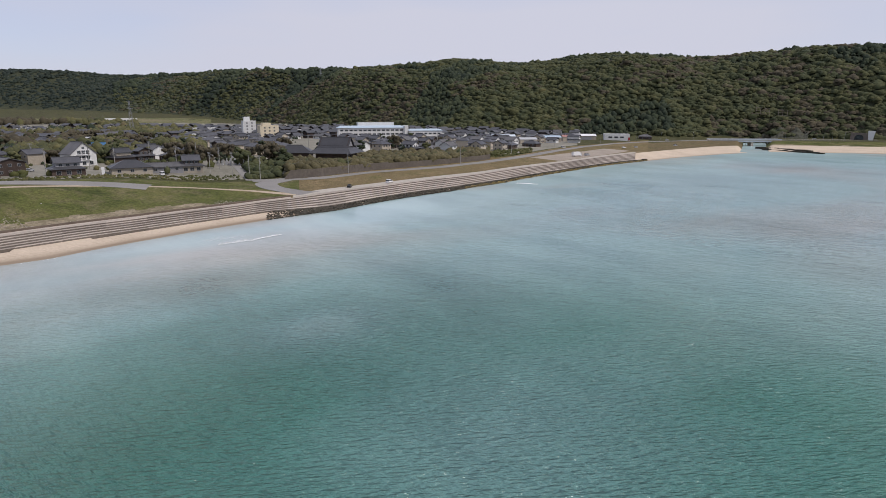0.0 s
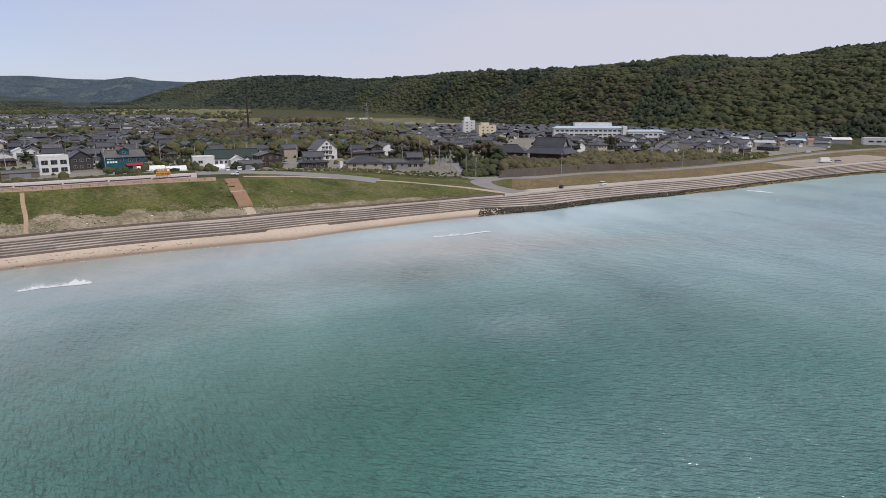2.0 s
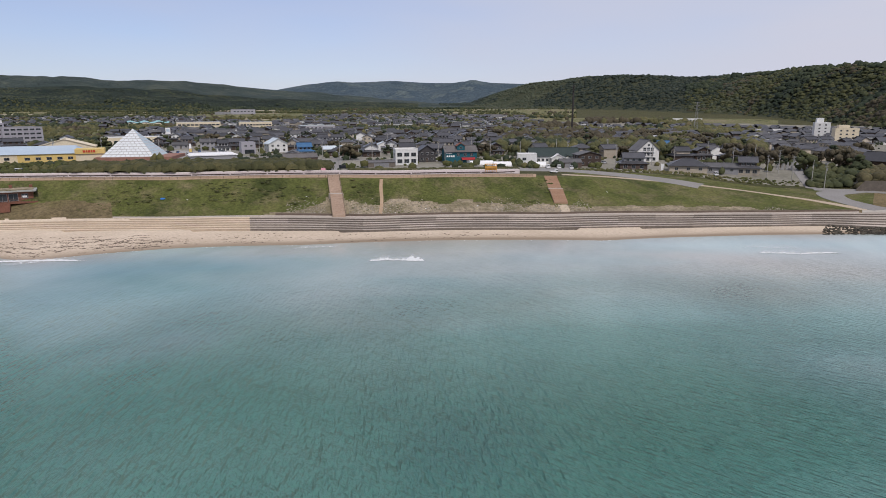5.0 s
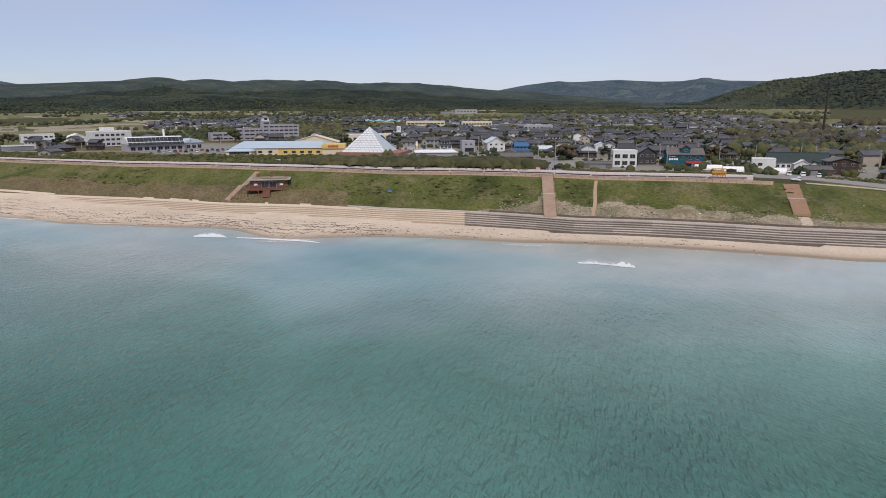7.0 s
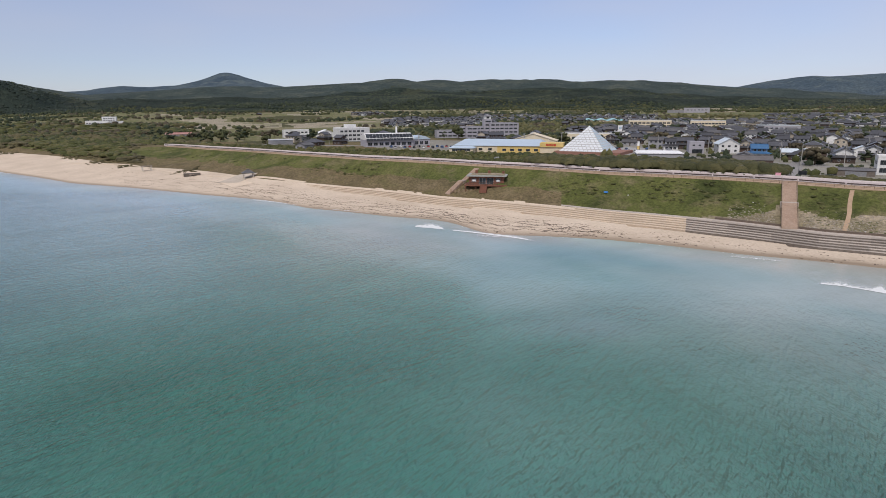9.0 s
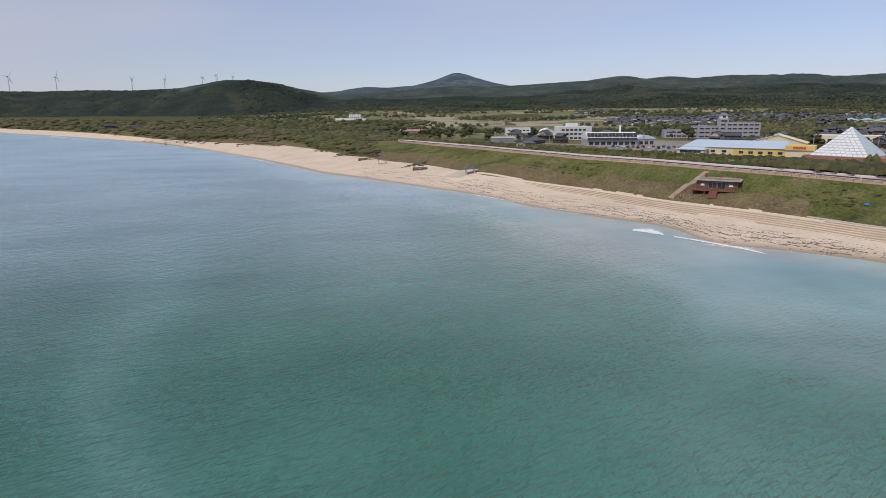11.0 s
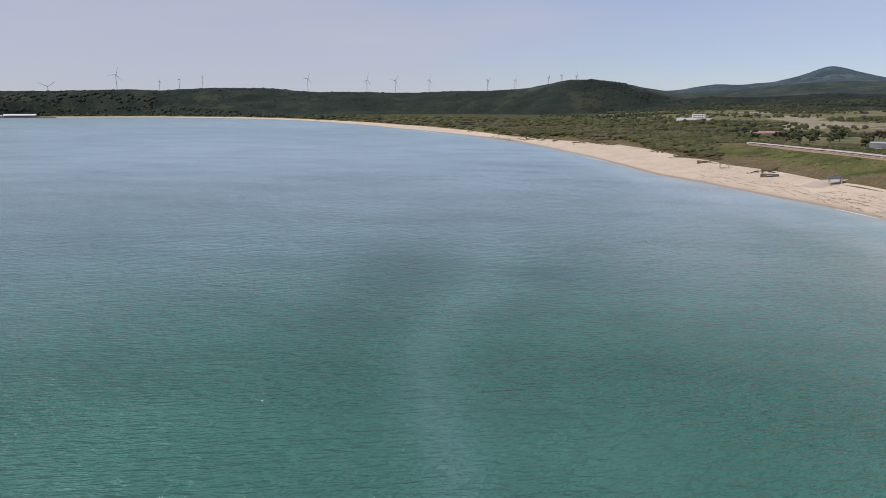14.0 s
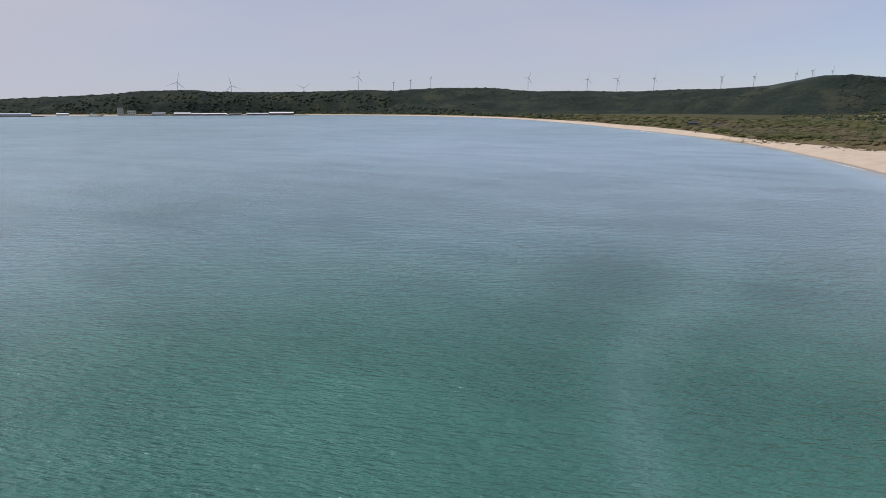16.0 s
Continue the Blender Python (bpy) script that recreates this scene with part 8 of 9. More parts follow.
    keep &= fbm(x, y, 9, 2, 572) > 0.22
    scatter("grass_tussocks", lump_templates(5, 1, 0.5, 18, 1, jag=0.45), x[keep], y[keep], ground(x[keep], y[keep]) - 0.15, rg.uniform(0.2, 0.55, keep.sum()), rg.uniform(0.3, 0.5, keep.sum()), leaf_material("tussock_grass", (0.06, 0.07, 0.026), (0.10, 0.108, 0.038), (0.15, 0.142, 0.062), 0.06, 1.5), "rough grass tussocks on the dune face", "grass", 573)


build_trees()

# ---------------------------------------------------------------- bridge, jetties, tunnel mouth and slope works
PALE_STEEL = surface("pale_blue_grey_girder", (0.42, 0.46, 0.50), (0.52, 0.56, 0.60), 0.2, 1.0, 0.55)


def build_bridge():
    x0, y0 = xy(-22.9, 745)
    x1, y1 = xy(-27.9, 772)
    length = math.hypot(x1 - x0, y1 - y0)
    b = thing("bridge", "pale grey girder road bridge over the river mouth", "bridge", x0, y0, 5.4, math.degrees(math.atan2(y1 - y0, x1 - x0)))
    bm = bmesh.new()
    box(bm, -2, length + 2, -5, 5, 0.6, 1.2)
    part("deck", bm, CONCRETE, b)
    for sy in (-4.6, 4.6):
        bm = bmesh.new()
        box(bm, 0, length, sy - 0.25, sy + 0.25, -1.2, 0.6)
        part("girder", bm, PALE_STEEL, b)
        bm = bmesh.new()
        box(bm, -2, length + 2, sy * 1.06 - 0.12, sy * 1.06 + 0.12, 1.2, 2.2)
        part("parapet", bm, PALE_STEEL, b)
    bm = bmesh.new()
    prism(bm, [(length * 0.6 - 1.3, -4.5), (length * 0.6 + 1.3, -4.5), (length * 0.6 + 1.3, 4.5), (length * 0.6 - 1.3, 4.5)], -8, -1.2)
    part("pier", bm, CONCRETE, b)
    for u in (-1.2, length + 1.2):
        bm = bmesh.new()
        box(bm, u - 1.6, u + 1.6, -5.4, 5.4, -7, 0.6)
        part("abutment", bm, CONCRETE, b)
    for k, (a0, d0, a1, d1) in enumerate(((-26.4, 712, -30.4, 672), (-26.9, 690, -31.2, 655))):
        j = thing("jetty", "low dark stone jetty at the river mouth", "jetty", *xy(a0, d0), 0, 0, "river jetties")
        dx, dy = xy(a1, d1)[0] - xy(a0, d0)[0], xy(a1, d1)[1] - xy(a0, d0)[1]
        n = 12
        for i in range(n):
            bm = bmesh.new()
            u0, u1 = i / n, (i + 0.94) / n
            q = Vector((-dy, dx, 0)).normalized() * 1.4
            pts = [(dx * u0 + q.x, dy * u0 + q.y), (dx * u0 - q.x, dy * u0 - q.y), (dx * u1 - q.x, dy * u1 - q.y), (dx * u1 + q.x, dy * u1 + q.y)]
            prism(bm, pts, -2, 1.2 + 0.2 * math.sin(i * 2.1) + (0.8 if k == 0 else 0))
            bmesh.ops.recalc_face_normals(bm, faces=bm.faces)
            part("stone_block", bm, ROCK, j)
    x, y = xy(-33.3, 822)
    t = thing("tunnel_mouth", "grey concrete tunnel mouth with a tall white wing wall", "tunnel", x, y, gz(x, y) - 0.5, -33.3)
    bm = bmesh.new()
    n = 12
    outer = [(-8, 0), (-8, 8), (8, 8), (8, 0)]
    arch = [(4.2 * math.cos(math.pi * i / n), 2.2 + 4.2 * math.sin(math.pi * i / n)) for i in range(n + 1)]
    ring = [(-8, -1)] + [(-8, 8), (8, 8), (8, -1)] + [(4.2, -1)] + arch + [(-4.2, -1)]
    f, g = [bm.verts.new((px, -0.8, pz)) for px, pz in ring], [bm.verts.new((px, 4, pz)) for px, pz in ring]
    bm.faces.new(f), bm.faces.new(g[::-1])
    for i in range(len(ring)):
        bm.faces.new((f[i], f[(i + 1) % len(ring)], g[(i + 1) % len(ring)], g[i]))
    bmesh.ops.recalc_face_normals(bm, faces=bm.faces)
    part("headwall", bm, DARK_CONCRETE, t)
    # a dark sheet closes the arch in place of the tunnel's shade
    bm = bmesh.new()
    box(bm, -4.4, 4.4, 3.0, 3.6, -1, 6.6)
    part("bore", bm, GLASS, t, "dark panel standing in for the shade inside the tunnel")
    bm = bmesh.new()
    prism(bm, [(-14.5, -2.0), (-9.2, -2.0), (-9.2, -1.0), (-14.5, -1.0)], -0.5, 0.0)
    v = [bm.verts.new(p) for p in ((8.6, -2, 0), (12.6, -2, 0), (14.4, -2, 10.6), (7.6, -2, 10.6), (8.6, -1, 0), (12.6, -1, 0), (14.4, -1, 10.6), (7.6, -1, 10.6))]
    for q in ((0, 1, 2, 3), (7, 6, 5, 4), (0, 4, 5, 1), (1, 5, 6, 2), (2, 6, 7, 3), (3, 7, 4, 0)):
        bm.faces.new([v[i] for i in q])
    part("wing_wall", bm, WHITE_PAINT, t, "tall white wing wall")
    # lattice of concrete beams and a bare rock face on the slope
    lat = thing("slope_lattice", "pale concrete beam lattice pinned to the steep hillside", "slope works", 0, 0, 0)
    bm = bmesh.new()
    d_at = lambda el: 848 + 14 * el
    for i in range(8):
        a = -26.1 - 0.32 * i
        if i == 4:
            continue
        pts = [Vector((*xy(a, d_at(k)), gz(*xy(a, d_at(k))) + 7.5)) for k in (0.75, 1.1, 1.5)]
        for p, q in zip(pts, pts[1:]):
            rod(bm, p, q, 0.22, 0.22, 4)
    for k in (0.75, 1.1, 1.5):
        for a0, a1 in ((-26.1, -27.1), (-27.65, -28.35)):
            p, q = (Vector((*xy(a, d_at(k)), gz(*xy(a, d_at(k))) + 7.5)) for a in (a0, a1))
            rod(bm, p, q, 0.22, 0.22, 4)
    part("beam", bm, WALL_CONCRETE, lat)
    face = thing("rock_face", "bare grey rock cutting above the road", "rock face", 0, 0, 0)
    bm = bmesh.new()
    rng = random.Random(611)
    rows = []
    for k in range(6):
        row = []
        for i in range(22):
            a = -26.6 - 0.16 * i
            d = 822 + 3.4 * k + rng.uniform(-1.6, 1.6)
            row.append(bm.verts.new((*xy(a, d), gz(*xy(a, 815)) + 2.3 * k * (0.8 + 0.3 * math.sin(i * 0.9)))))
        rows.append(row)
    for r0, r1 in zip(rows, rows[1:]):
        for i in range(21):
            bm.faces.new((r0[i], r0[i + 1], r1[i + 1], r1[i]))
    bmesh.ops.recalc_face_normals(bm, faces=bm.faces)
    part("rock", bm, surface("grey_cut_rock", (0.055, 0.058, 0.042), (0.10, 0.098, 0.078), 0.1, 0.6, 0.95, (0.035, 0.04, 0.025), 0.4), face)


build_bridge()


# ---------------------------------------------------------------- wind turbines on the far ridge
def build_turbines():
    white = surface("turbine_white", (0.55, 0.56, 0.58), (0.62, 0.63, 0.65), 0.05, 0.5, 0.5, None, 0)
    def turbine(blade, tower, spin):
        t = thing("wind_turbine", "white three-bladed wind turbine at rest on the wooded ridge", "wind turbine", 0, 0, 0, 0, "ridge turbines")
        bm = bmesh.new()
        rod(bm, (0, 0, -30), (0, 0, tower), 2.2, 1.4, 10)
        part("tower", bm, white, t)
        bm = bmesh.new()
        box(bm, -1.8, 1.8, -4, 6, tower - 1.6, tower + 2.0)
        part("nacelle", bm, white, t)
        hub = Vector((0, -5, tower + 0.2))
        bm = bmesh.new()
        rod(bm, hub + Vector((0, -2.2, 0)), hub + Vector((0, 1.4, 0)), 0.8, 1.9, 10)
        part("hub", bm, white, t)
        for k in range(3):
            g = radians(spin + 120 * k)
            way = Vector((math.sin(g), 0, math.cos(g)))
            side = Vector((math.cos(g), 0, -math.sin(g)))
            bm = bmesh.new()
            secs = []
            for u, c in ((0.02, 1.0), (0.2, 2.0), (0.6, 1.3), (1.0, 0.35)):
                p = hub + way * blade * u
                secs.append([bm.verts.new(p + side * c), bm.verts.new(p + Vector((0, -0.5 * c, 0))), bm.verts.new(p - side * c * 0.7), bm.verts.new(p + Vector((0, 0.4 * c, 0)))])
            for s0, s1 in zip(secs, secs[1:]):
                for i in range(4):
                    bm.faces.new((s0[i], s0[(i + 1) % 4], s1[(i + 1) % 4], s1[i]))
            bm.faces.new(secs[0]), bm.faces.new(secs[-1][::-1])
            bmesh.ops.recalc_face_normals(bm, faces=bm.faces)
            part("blade", bm, white, t)
        return t
    for a, el, d, blade, spin, yaw in ((178.0, 2.01, 3950, 62, 12, 20), (173.8, 1.79, 3950, 58, -12, 10), (167.8, 1.65, 3950, 50, 55, 0), (163.1, 2.64, 3950, 46, 20, 20), (160.0, 2.17, 3980, 22, 0, 70), (158.5, 2.32, 3980, 22, 40, 70), (156.7, 2.56, 3980, 22, 10, 80),
                                       (148.1, 2.54, 3850, 42, 25, 40), (143.0, 2.40, 3650, 38, 15, 40), (140.5, 2.38, 3600, 38, 35, 40), (137.5, 2.43, 3450, 34, 15, 60), (132.3, 2.35, 3300, 28, 50, 60), (129.9, 2.39, 3250, 28, 30, 70), (127.0, 2.58, 3230, 24, 15, 70), (125.9, 2.72, 3250, 24, 40, 60), (124.6, 2.69, 3300, 24, 10, 80)):
        x, y = xy(a, d)
        base = gz(x, y)
        hub = EYE + d * math.tan(radians(el))
        t = turbine(blade, max(hub - base, 25), spin)
        t.matrix_basis = pose(x, y, base, 0, 0, a + yaw)


build_turbines()


# ---------------------------------------------------------------- masts, pylons and street poles
def build_poles():
    x, y = xy(36.3, 700)
    m = thing("radio_mast", "tall slim dark radio mast with ladder collar and aerials", "mast", x, y, gz(x, y), 36)
    dark = surface("dark_brown_steel", (0.035, 0.03, 0.03), (0.055, 0.05, 0.048), 0.5, 1.0, 0.6)
    top = EYE + 700 * math.tan(radians(2.0)) - gz(x, y)
    bm = bmesh.new()
    rod(bm, (0, 0, -1), (0, 0, top), 1.15, 0.75, 12)
    part("shaft", bm, dark, m)
    for z in (top - 2.5, top - 6):
        bm = bmesh.new()
        rod(bm, (0, 0, z), (0, 0, z + 0.25), 1.7, 1.7, 12)
        part("platform", bm, dark, m)
    for k in range(3):
        bm = bmesh.new()
        c, s = math.cos(k * 2.094), math.sin(k * 2.094)
        rod(bm, (1.2 * c, 1.2 * s, top - 2), (1.2 * c, 1.2 * s, top + 1.6), 0.14, 0.1)
        part("aerial", bm, dark, m)

    def pylon(height, half, label):
        p = thing("lattice_pylon", label, "pylon", 0, 0, 0)
        bm = bmesh.new()
        for sx in (-1, 1):
            for sy in (-1, 1):
                rod(bm, (sx * half, sy * half, -2), (sx * 0.35, sy * 0.35, height), 0.16, 0.1, 4)
        n = 7
        for i in range(n):
            z0, z1 = height * i / n, height * (i + 1) / n
            w0, w1 = half + (0.35 - half) * i / n, half + (0.35 - half) * (i + 1) / n
            for sgn in (-1, 1):
                rod(bm, (-w0, sgn * w0, z0), (w1, sgn * w1, z1), 0.09, 0.09, 4)
                rod(bm, (sgn * w0, -w0, z0), (sgn * w1, w1, z1), 0.09, 0.09, 4)
        part("frame", bm, STEEL, p)
        for z in (0.78, 0.88, 0.97):
            bm = bmesh.new()
            box(bm, -half * 1.3, half * 1.3, -0.15, 0.15, height * z, height * z + 0.3)
            part("crossarm", bm, STEEL, p)
        return p
    for a, d, h, half in ((26.1, 770, 36, 2.4), (49.0, 415, 13, 1.0), (10.7, 1330, 26, 2.6)):
        p = pylon(h, half, "grey steel lattice pylon" + (" among the trees behind the town" if a > 20 else " on the wooded hill crest"))
        x, y = xy(a, d)
        p.matrix_basis = pose(x, y, gz(x, y), 0, 0, a + 20)

    p = thing("utility_pole", "grey concrete utility pole with crossarms and transformer", "utility pole", 0, 0, 0, 0, "utility poles")
    bm = bmesh.new()
    rod(bm, (0, 0, -0.5), (0, 0, 11), 0.2, 0.13, 8)
    part("pole", bm, POLE_GREY, p)
    for z in (9.4, 10.2, 10.8):
        bm = bmesh.new()
        box(bm, -1.0, 1.0, -0.07, 0.07, z, z + 0.12)
        part("crossarm", bm, STEEL, p)
    bm = bmesh.new()
    rod(bm, (0.4, 0, 7.8), (0.4, 0, 8.9), 0.3, 0.3, 8)
    part("transformer", bm, STEEL, p)
    lamp = thing("street_lamp", "slim grey street lamp with bent arm", "street lamp", 0, 0, 0, 0, "street lamps")
    bm = bmesh.new()
    rod(bm, (0, 0, -0.5), (0, 0, 8), 0.11, 0.07, 6)
    rod(bm, (0, 0, 8), (0, -1.6, 8.5), 0.06, 0.05, 6)
    part("post", bm, STEEL, lamp)
    bm = bmesh.new()
    box(bm, -0.16, 0.16, -2.2, -1.5, 8.42, 8.58)
    part("lamp_head", bm, WHITE_PAINT, lamp)
    rng = random.Random(621)
    first = True
    for a, d in ((18.6, 326), (17.2, 322), (16.3, 318), (19.6, 338), (20.4, 322), (8.6, 338), (-1.6, 388), (-6.2, 470), (23, 345), (27.6, 345), (29.4, 352), (32.4, 345), (33.2, 395), (36.6, 372), (37.6, 385), (25, 395), (21.4, 380), (40.8, 350),
                 (43.5, 350), (47.6, 322), (48.2, 350), (50.2, 356), (52.2, 350), (54.2, 352), (55.4, 380), (57.1, 350), (58.6, 380), (61, 420), (64, 420), (68, 430), (72, 452), (76.2, 470), (79.5, 452), (83.8, 462), (86.6, 470), (89.0, 462), (93, 500), (97, 520), (101, 560), (45.2, 400), (50.6, 420), (52.8, 470), (56.6, 470), (60.5, 500), (46.6, 470), (5.5, 480), (0.5, 500), (-3.5, 560), (12, 480), (16.2, 520)):
        x, y = xy(a, d)
        mm = pose(x, y, gz(x, y), 0, 0, rng.uniform(0, 180))
        if first:
            p.matrix_basis, first = mm, False
        else:
            copy_thing(p, mm)
    first = True
    for a, d in ((-19, 728), (-21.6, 738), (-24.5, 760), (-25.6, 764), (-28.4, 786), (-29.8, 790), (-31.0, 800), (-31.6, 795), (-17, 716), (57.2, 283), (-14, 640), (-10, 560), (-23, 752), (-27, 775), (-32.4, 806)):
        x, y = xy(a, d)
        mm = pose(x, y, gz(x, y) + (0.8 if a < -22 and a > -28.5 else 0), 0, 0, a + rng.uniform(-30, 30))
        if first:
            lamp.matrix_basis, first = mm, False
        else:
            copy_thing(lamp, mm)


build_poles()


# ---------------------------------------------------------------- vehicles
TYRE = surface("tyre_rubber", (0.02, 0.02, 0.02), (0.03, 0.03, 0.03), 1.0, 5.0, 0.9)


def car_paint(name, c):
    return surface(name, c, tuple(min(1, v * 1.1) for v in c), 0.5, 4.0, 0.25, None, 0, 0.5)


PAINTS = {"white": car_paint("white_car_paint", (0.75, 0.75, 0.75)), "black": car_paint("black_car_paint", (0.015, 0.015, 0.018)), "silver": car_paint("silver_car_paint", (0.42, 0.43, 0.45)), "blue": car_paint("blue_car_paint", (0.05, 0.10, 0.22)), "red": car_paint("red_car_paint", (0.35, 0.03, 0.03))}


def wheels(parent, xs, half, r=0.31):
    for x in xs:
        for s in (-1, 1):
            bm = bmesh.new()
            rod(bm, (x, s * half - 0.1 * s, r), (x, s * half + 0.08 * s, r), r, r, 12)
            w = part("wheel", bm, TYRE, parent)
            bm = bmesh.new()
            rod(bm, (x, s * half + 0.06 * s, r), (x, s * half + 0.10 * s, r), r * 0.6, r * 0.5, 8)
            part("rim", bm, STEEL, w)


def shell(parent, name, prof, half, mat, taper=0.0):
    """A body from a side profile, drawn in towards the top."""
    top = max(z for _, z in prof)
    low = min(z for _, z in prof)
    bm = bmesh.new()
    sides = [[bm.verts.new((x, s * (half - taper * (z - low) / max(top - low, 0.1)), z)) for x, z in prof] for s in (-1, 1)]
    n = len(prof)
    for i in range(n):
        bm.faces.new((sides[0][i], sides[0][(i + 1) % n], sides[1][(i + 1) % n], sides[1][i]))
    bm.faces.new(sides[0]), bm.faces.new(sides[1][::-1])
    bmesh.ops.recalc_face_normals(bm, faces=bm.faces)
    return part(name, bm, mat, parent)


def build_car(colour, kind):
    c = thing("car" if kind != "truck" else "pickup_truck", f"{colour} parked " + {"van": "minivan with dark windows", "hatch": "small hatchback with dark windows", "truck": "small pickup truck with drop-side bed"}[kind], "car" if kind != "truck" else "truck", 0, 0, 0)
    m = PAINTS[colour]
    if kind == "van":
        shell(c, "body", [(-2.2, 0.3), (2.2, 0.3), (2.25, 0.85), (1.5, 1.0), (0.9, 1.05), (-2.2, 1.05)], 0.84, m)
        shell(c, "glazing", [(-2.12, 1.05), (1.35, 1.05), (0.8, 1.62), (-1.95, 1.62)], 0.82, GLASS, 0.1)
        shell(c, "roof", [(-2.0, 1.62), (0.85, 1.62), (0.6, 1.78), (-1.85, 1.8)], 0.73, m)
        wheels(c, (-1.4, 1.4), 0.76)
    elif kind == "hatch":
        shell(c, "body", [(-1.8, 0.28), (1.85, 0.28), (1.9, 0.75), (1.0, 0.92), (-1.8, 0.95)], 0.8, m)
        shell(c, "glazing", [(-1.75, 0.94), (1.0, 0.92), (0.35, 1.4), (-1.4, 1.4)], 0.77, GLASS, 0.12)
        shell(c, "roof", [(-1.42, 1.4), (0.38, 1.4), (0.2, 1.5), (-1.3, 1.5)], 0.66, m)
        wheels(c, (-1.15, 1.2), 0.72, 0.29)
    else:
        shell(c, "cab", [(0.5, 0.35), (1.65, 0.35), (1.7, 0.95), (1.35, 1.7), (0.5, 1.75)], 0.72, m)
        shell(c, "glazing", [(0.62, 1.0), (1.73, 1.0), (1.42, 1.55), (0.62, 1.58)], 0.735, GLASS, 0.03)
        shell(c, "bed", [(-1.65, 0.55), (0.45, 0.55), (0.45, 0.95), (-1.65, 0.95)], 0.72, m)
        wheels(c, (-1.0, 1.1), 0.64, 0.27)
    for s in (-1, 1):
        bm = bmesh.new()
        x = {"van": 2.2, "hatch": 1.86, "truck": 1.66}[kind]
        box(bm, x, x + 0.06, s * 0.55 - 0.14, s * 0.55 + 0.14, 0.6, 0.76)
        part("headlight", bm, WHITE_PAINT, c)
    return c


def build_vehicles():
    made = {}
    rng = random.Random(631)
    spots = [("black", "hatch", 8.52, 290, 78), ("white", "van", 4.92, 306, 62), ("white", "truck", 37.75, 268.5, 20), ("white", "van", 37.3, 300, 96), ("white", "van", 38.3, 300, 100), ("white", "hatch", 36.2, 298, 96), ("silver", "van", -12.9, 494, 40), ("white", "hatch", -16.0, 583, 40), ("white", "hatch", -17.0, 597, 45), ("silver", "hatch", -20.2, 645, 40), ("white", "van", -10.8, 560, 35), ("white", "hatch", -19.5, 722, 20), ("white", "van", -27.2, 772, 10), ("white", "hatch", -30.4, 797, 10),
             ("white", "van", 81.8, 352, 20), ("white", "hatch", 98.2, 456, 20), ("white", "van", 24.2, 318, 100), ("blue", "hatch", 25.0, 318, 90), ("silver", "hatch", 33.4, 350, 60), ("white", "van", 60.0, 378, 30)]
    for k in range(16):
        spots.append((rng.choice(("white", "white", "silver", "black", "blue", "red")), rng.choice(("van", "hatch")), 85.2 + 0.42 * k, 468 + 9 * (k % 2) + rng.uniform(-1, 1), rng.choice((80, 100))))
    for k in range(22):
        spots.append((rng.choice(("white", "white", "silver", "black", "blue", "red")), rng.choice(("van", "hatch")), rng.uniform(66.5, 72), rng.uniform(412, 458), rng.choice((10, 100)) + rng.uniform(-8, 8)))
    lots = []
    for colour, kind, a, d, turn in spots:
        x, y = xy(a, d)
        if any((x - px) ** 2 + (y - py) ** 2 < 25 for px, py in lots) or (d > 400 and 60 < a < 80 and any((x - px) ** 2 + (y - py) ** 2 < (pr - 1) ** 2 for px, py, pr in TAKEN)):
            continue
        lots.append((x, y))
        m = pose(x, y, gz(x, y) + (0.95 if a < -22 else 0.17), 0, 0, a + turn)
        if (colour, kind) in made:
            copy_thing(made[colour, kind], m)
        else:
            made[colour, kind] = build_car(colour, kind)
            made[colour, kind].matrix_basis = m
    x, y = xy(-12.0, 484)
    t = thing("box_truck", "white box lorry parked behind the sea wall", "truck", x, y, gz(x, y) + 0.12, 30)
    shell(t, "cab", [(2.6, 0.5), (4.3, 0.5), (4.35, 1.3), (4.0, 2.3), (2.6, 2.4)], 1.05, PAINTS["white"])
    shell(t, "glazing", [(3.0, 1.4), (4.38, 1.4), (4.1, 2.15), (3.0, 2.2)], 1.07, GLASS, 0.03)
    shell(t, "cargo_box", [(-4.2, 0.8), (2.45, 0.8), (2.45, 3.4), (-4.2, 3.4)], 1.15, WHITE_PAINT)
    wheels(t, (-2.8, 3.4), 0.95, 0.45)


build_vehicles()


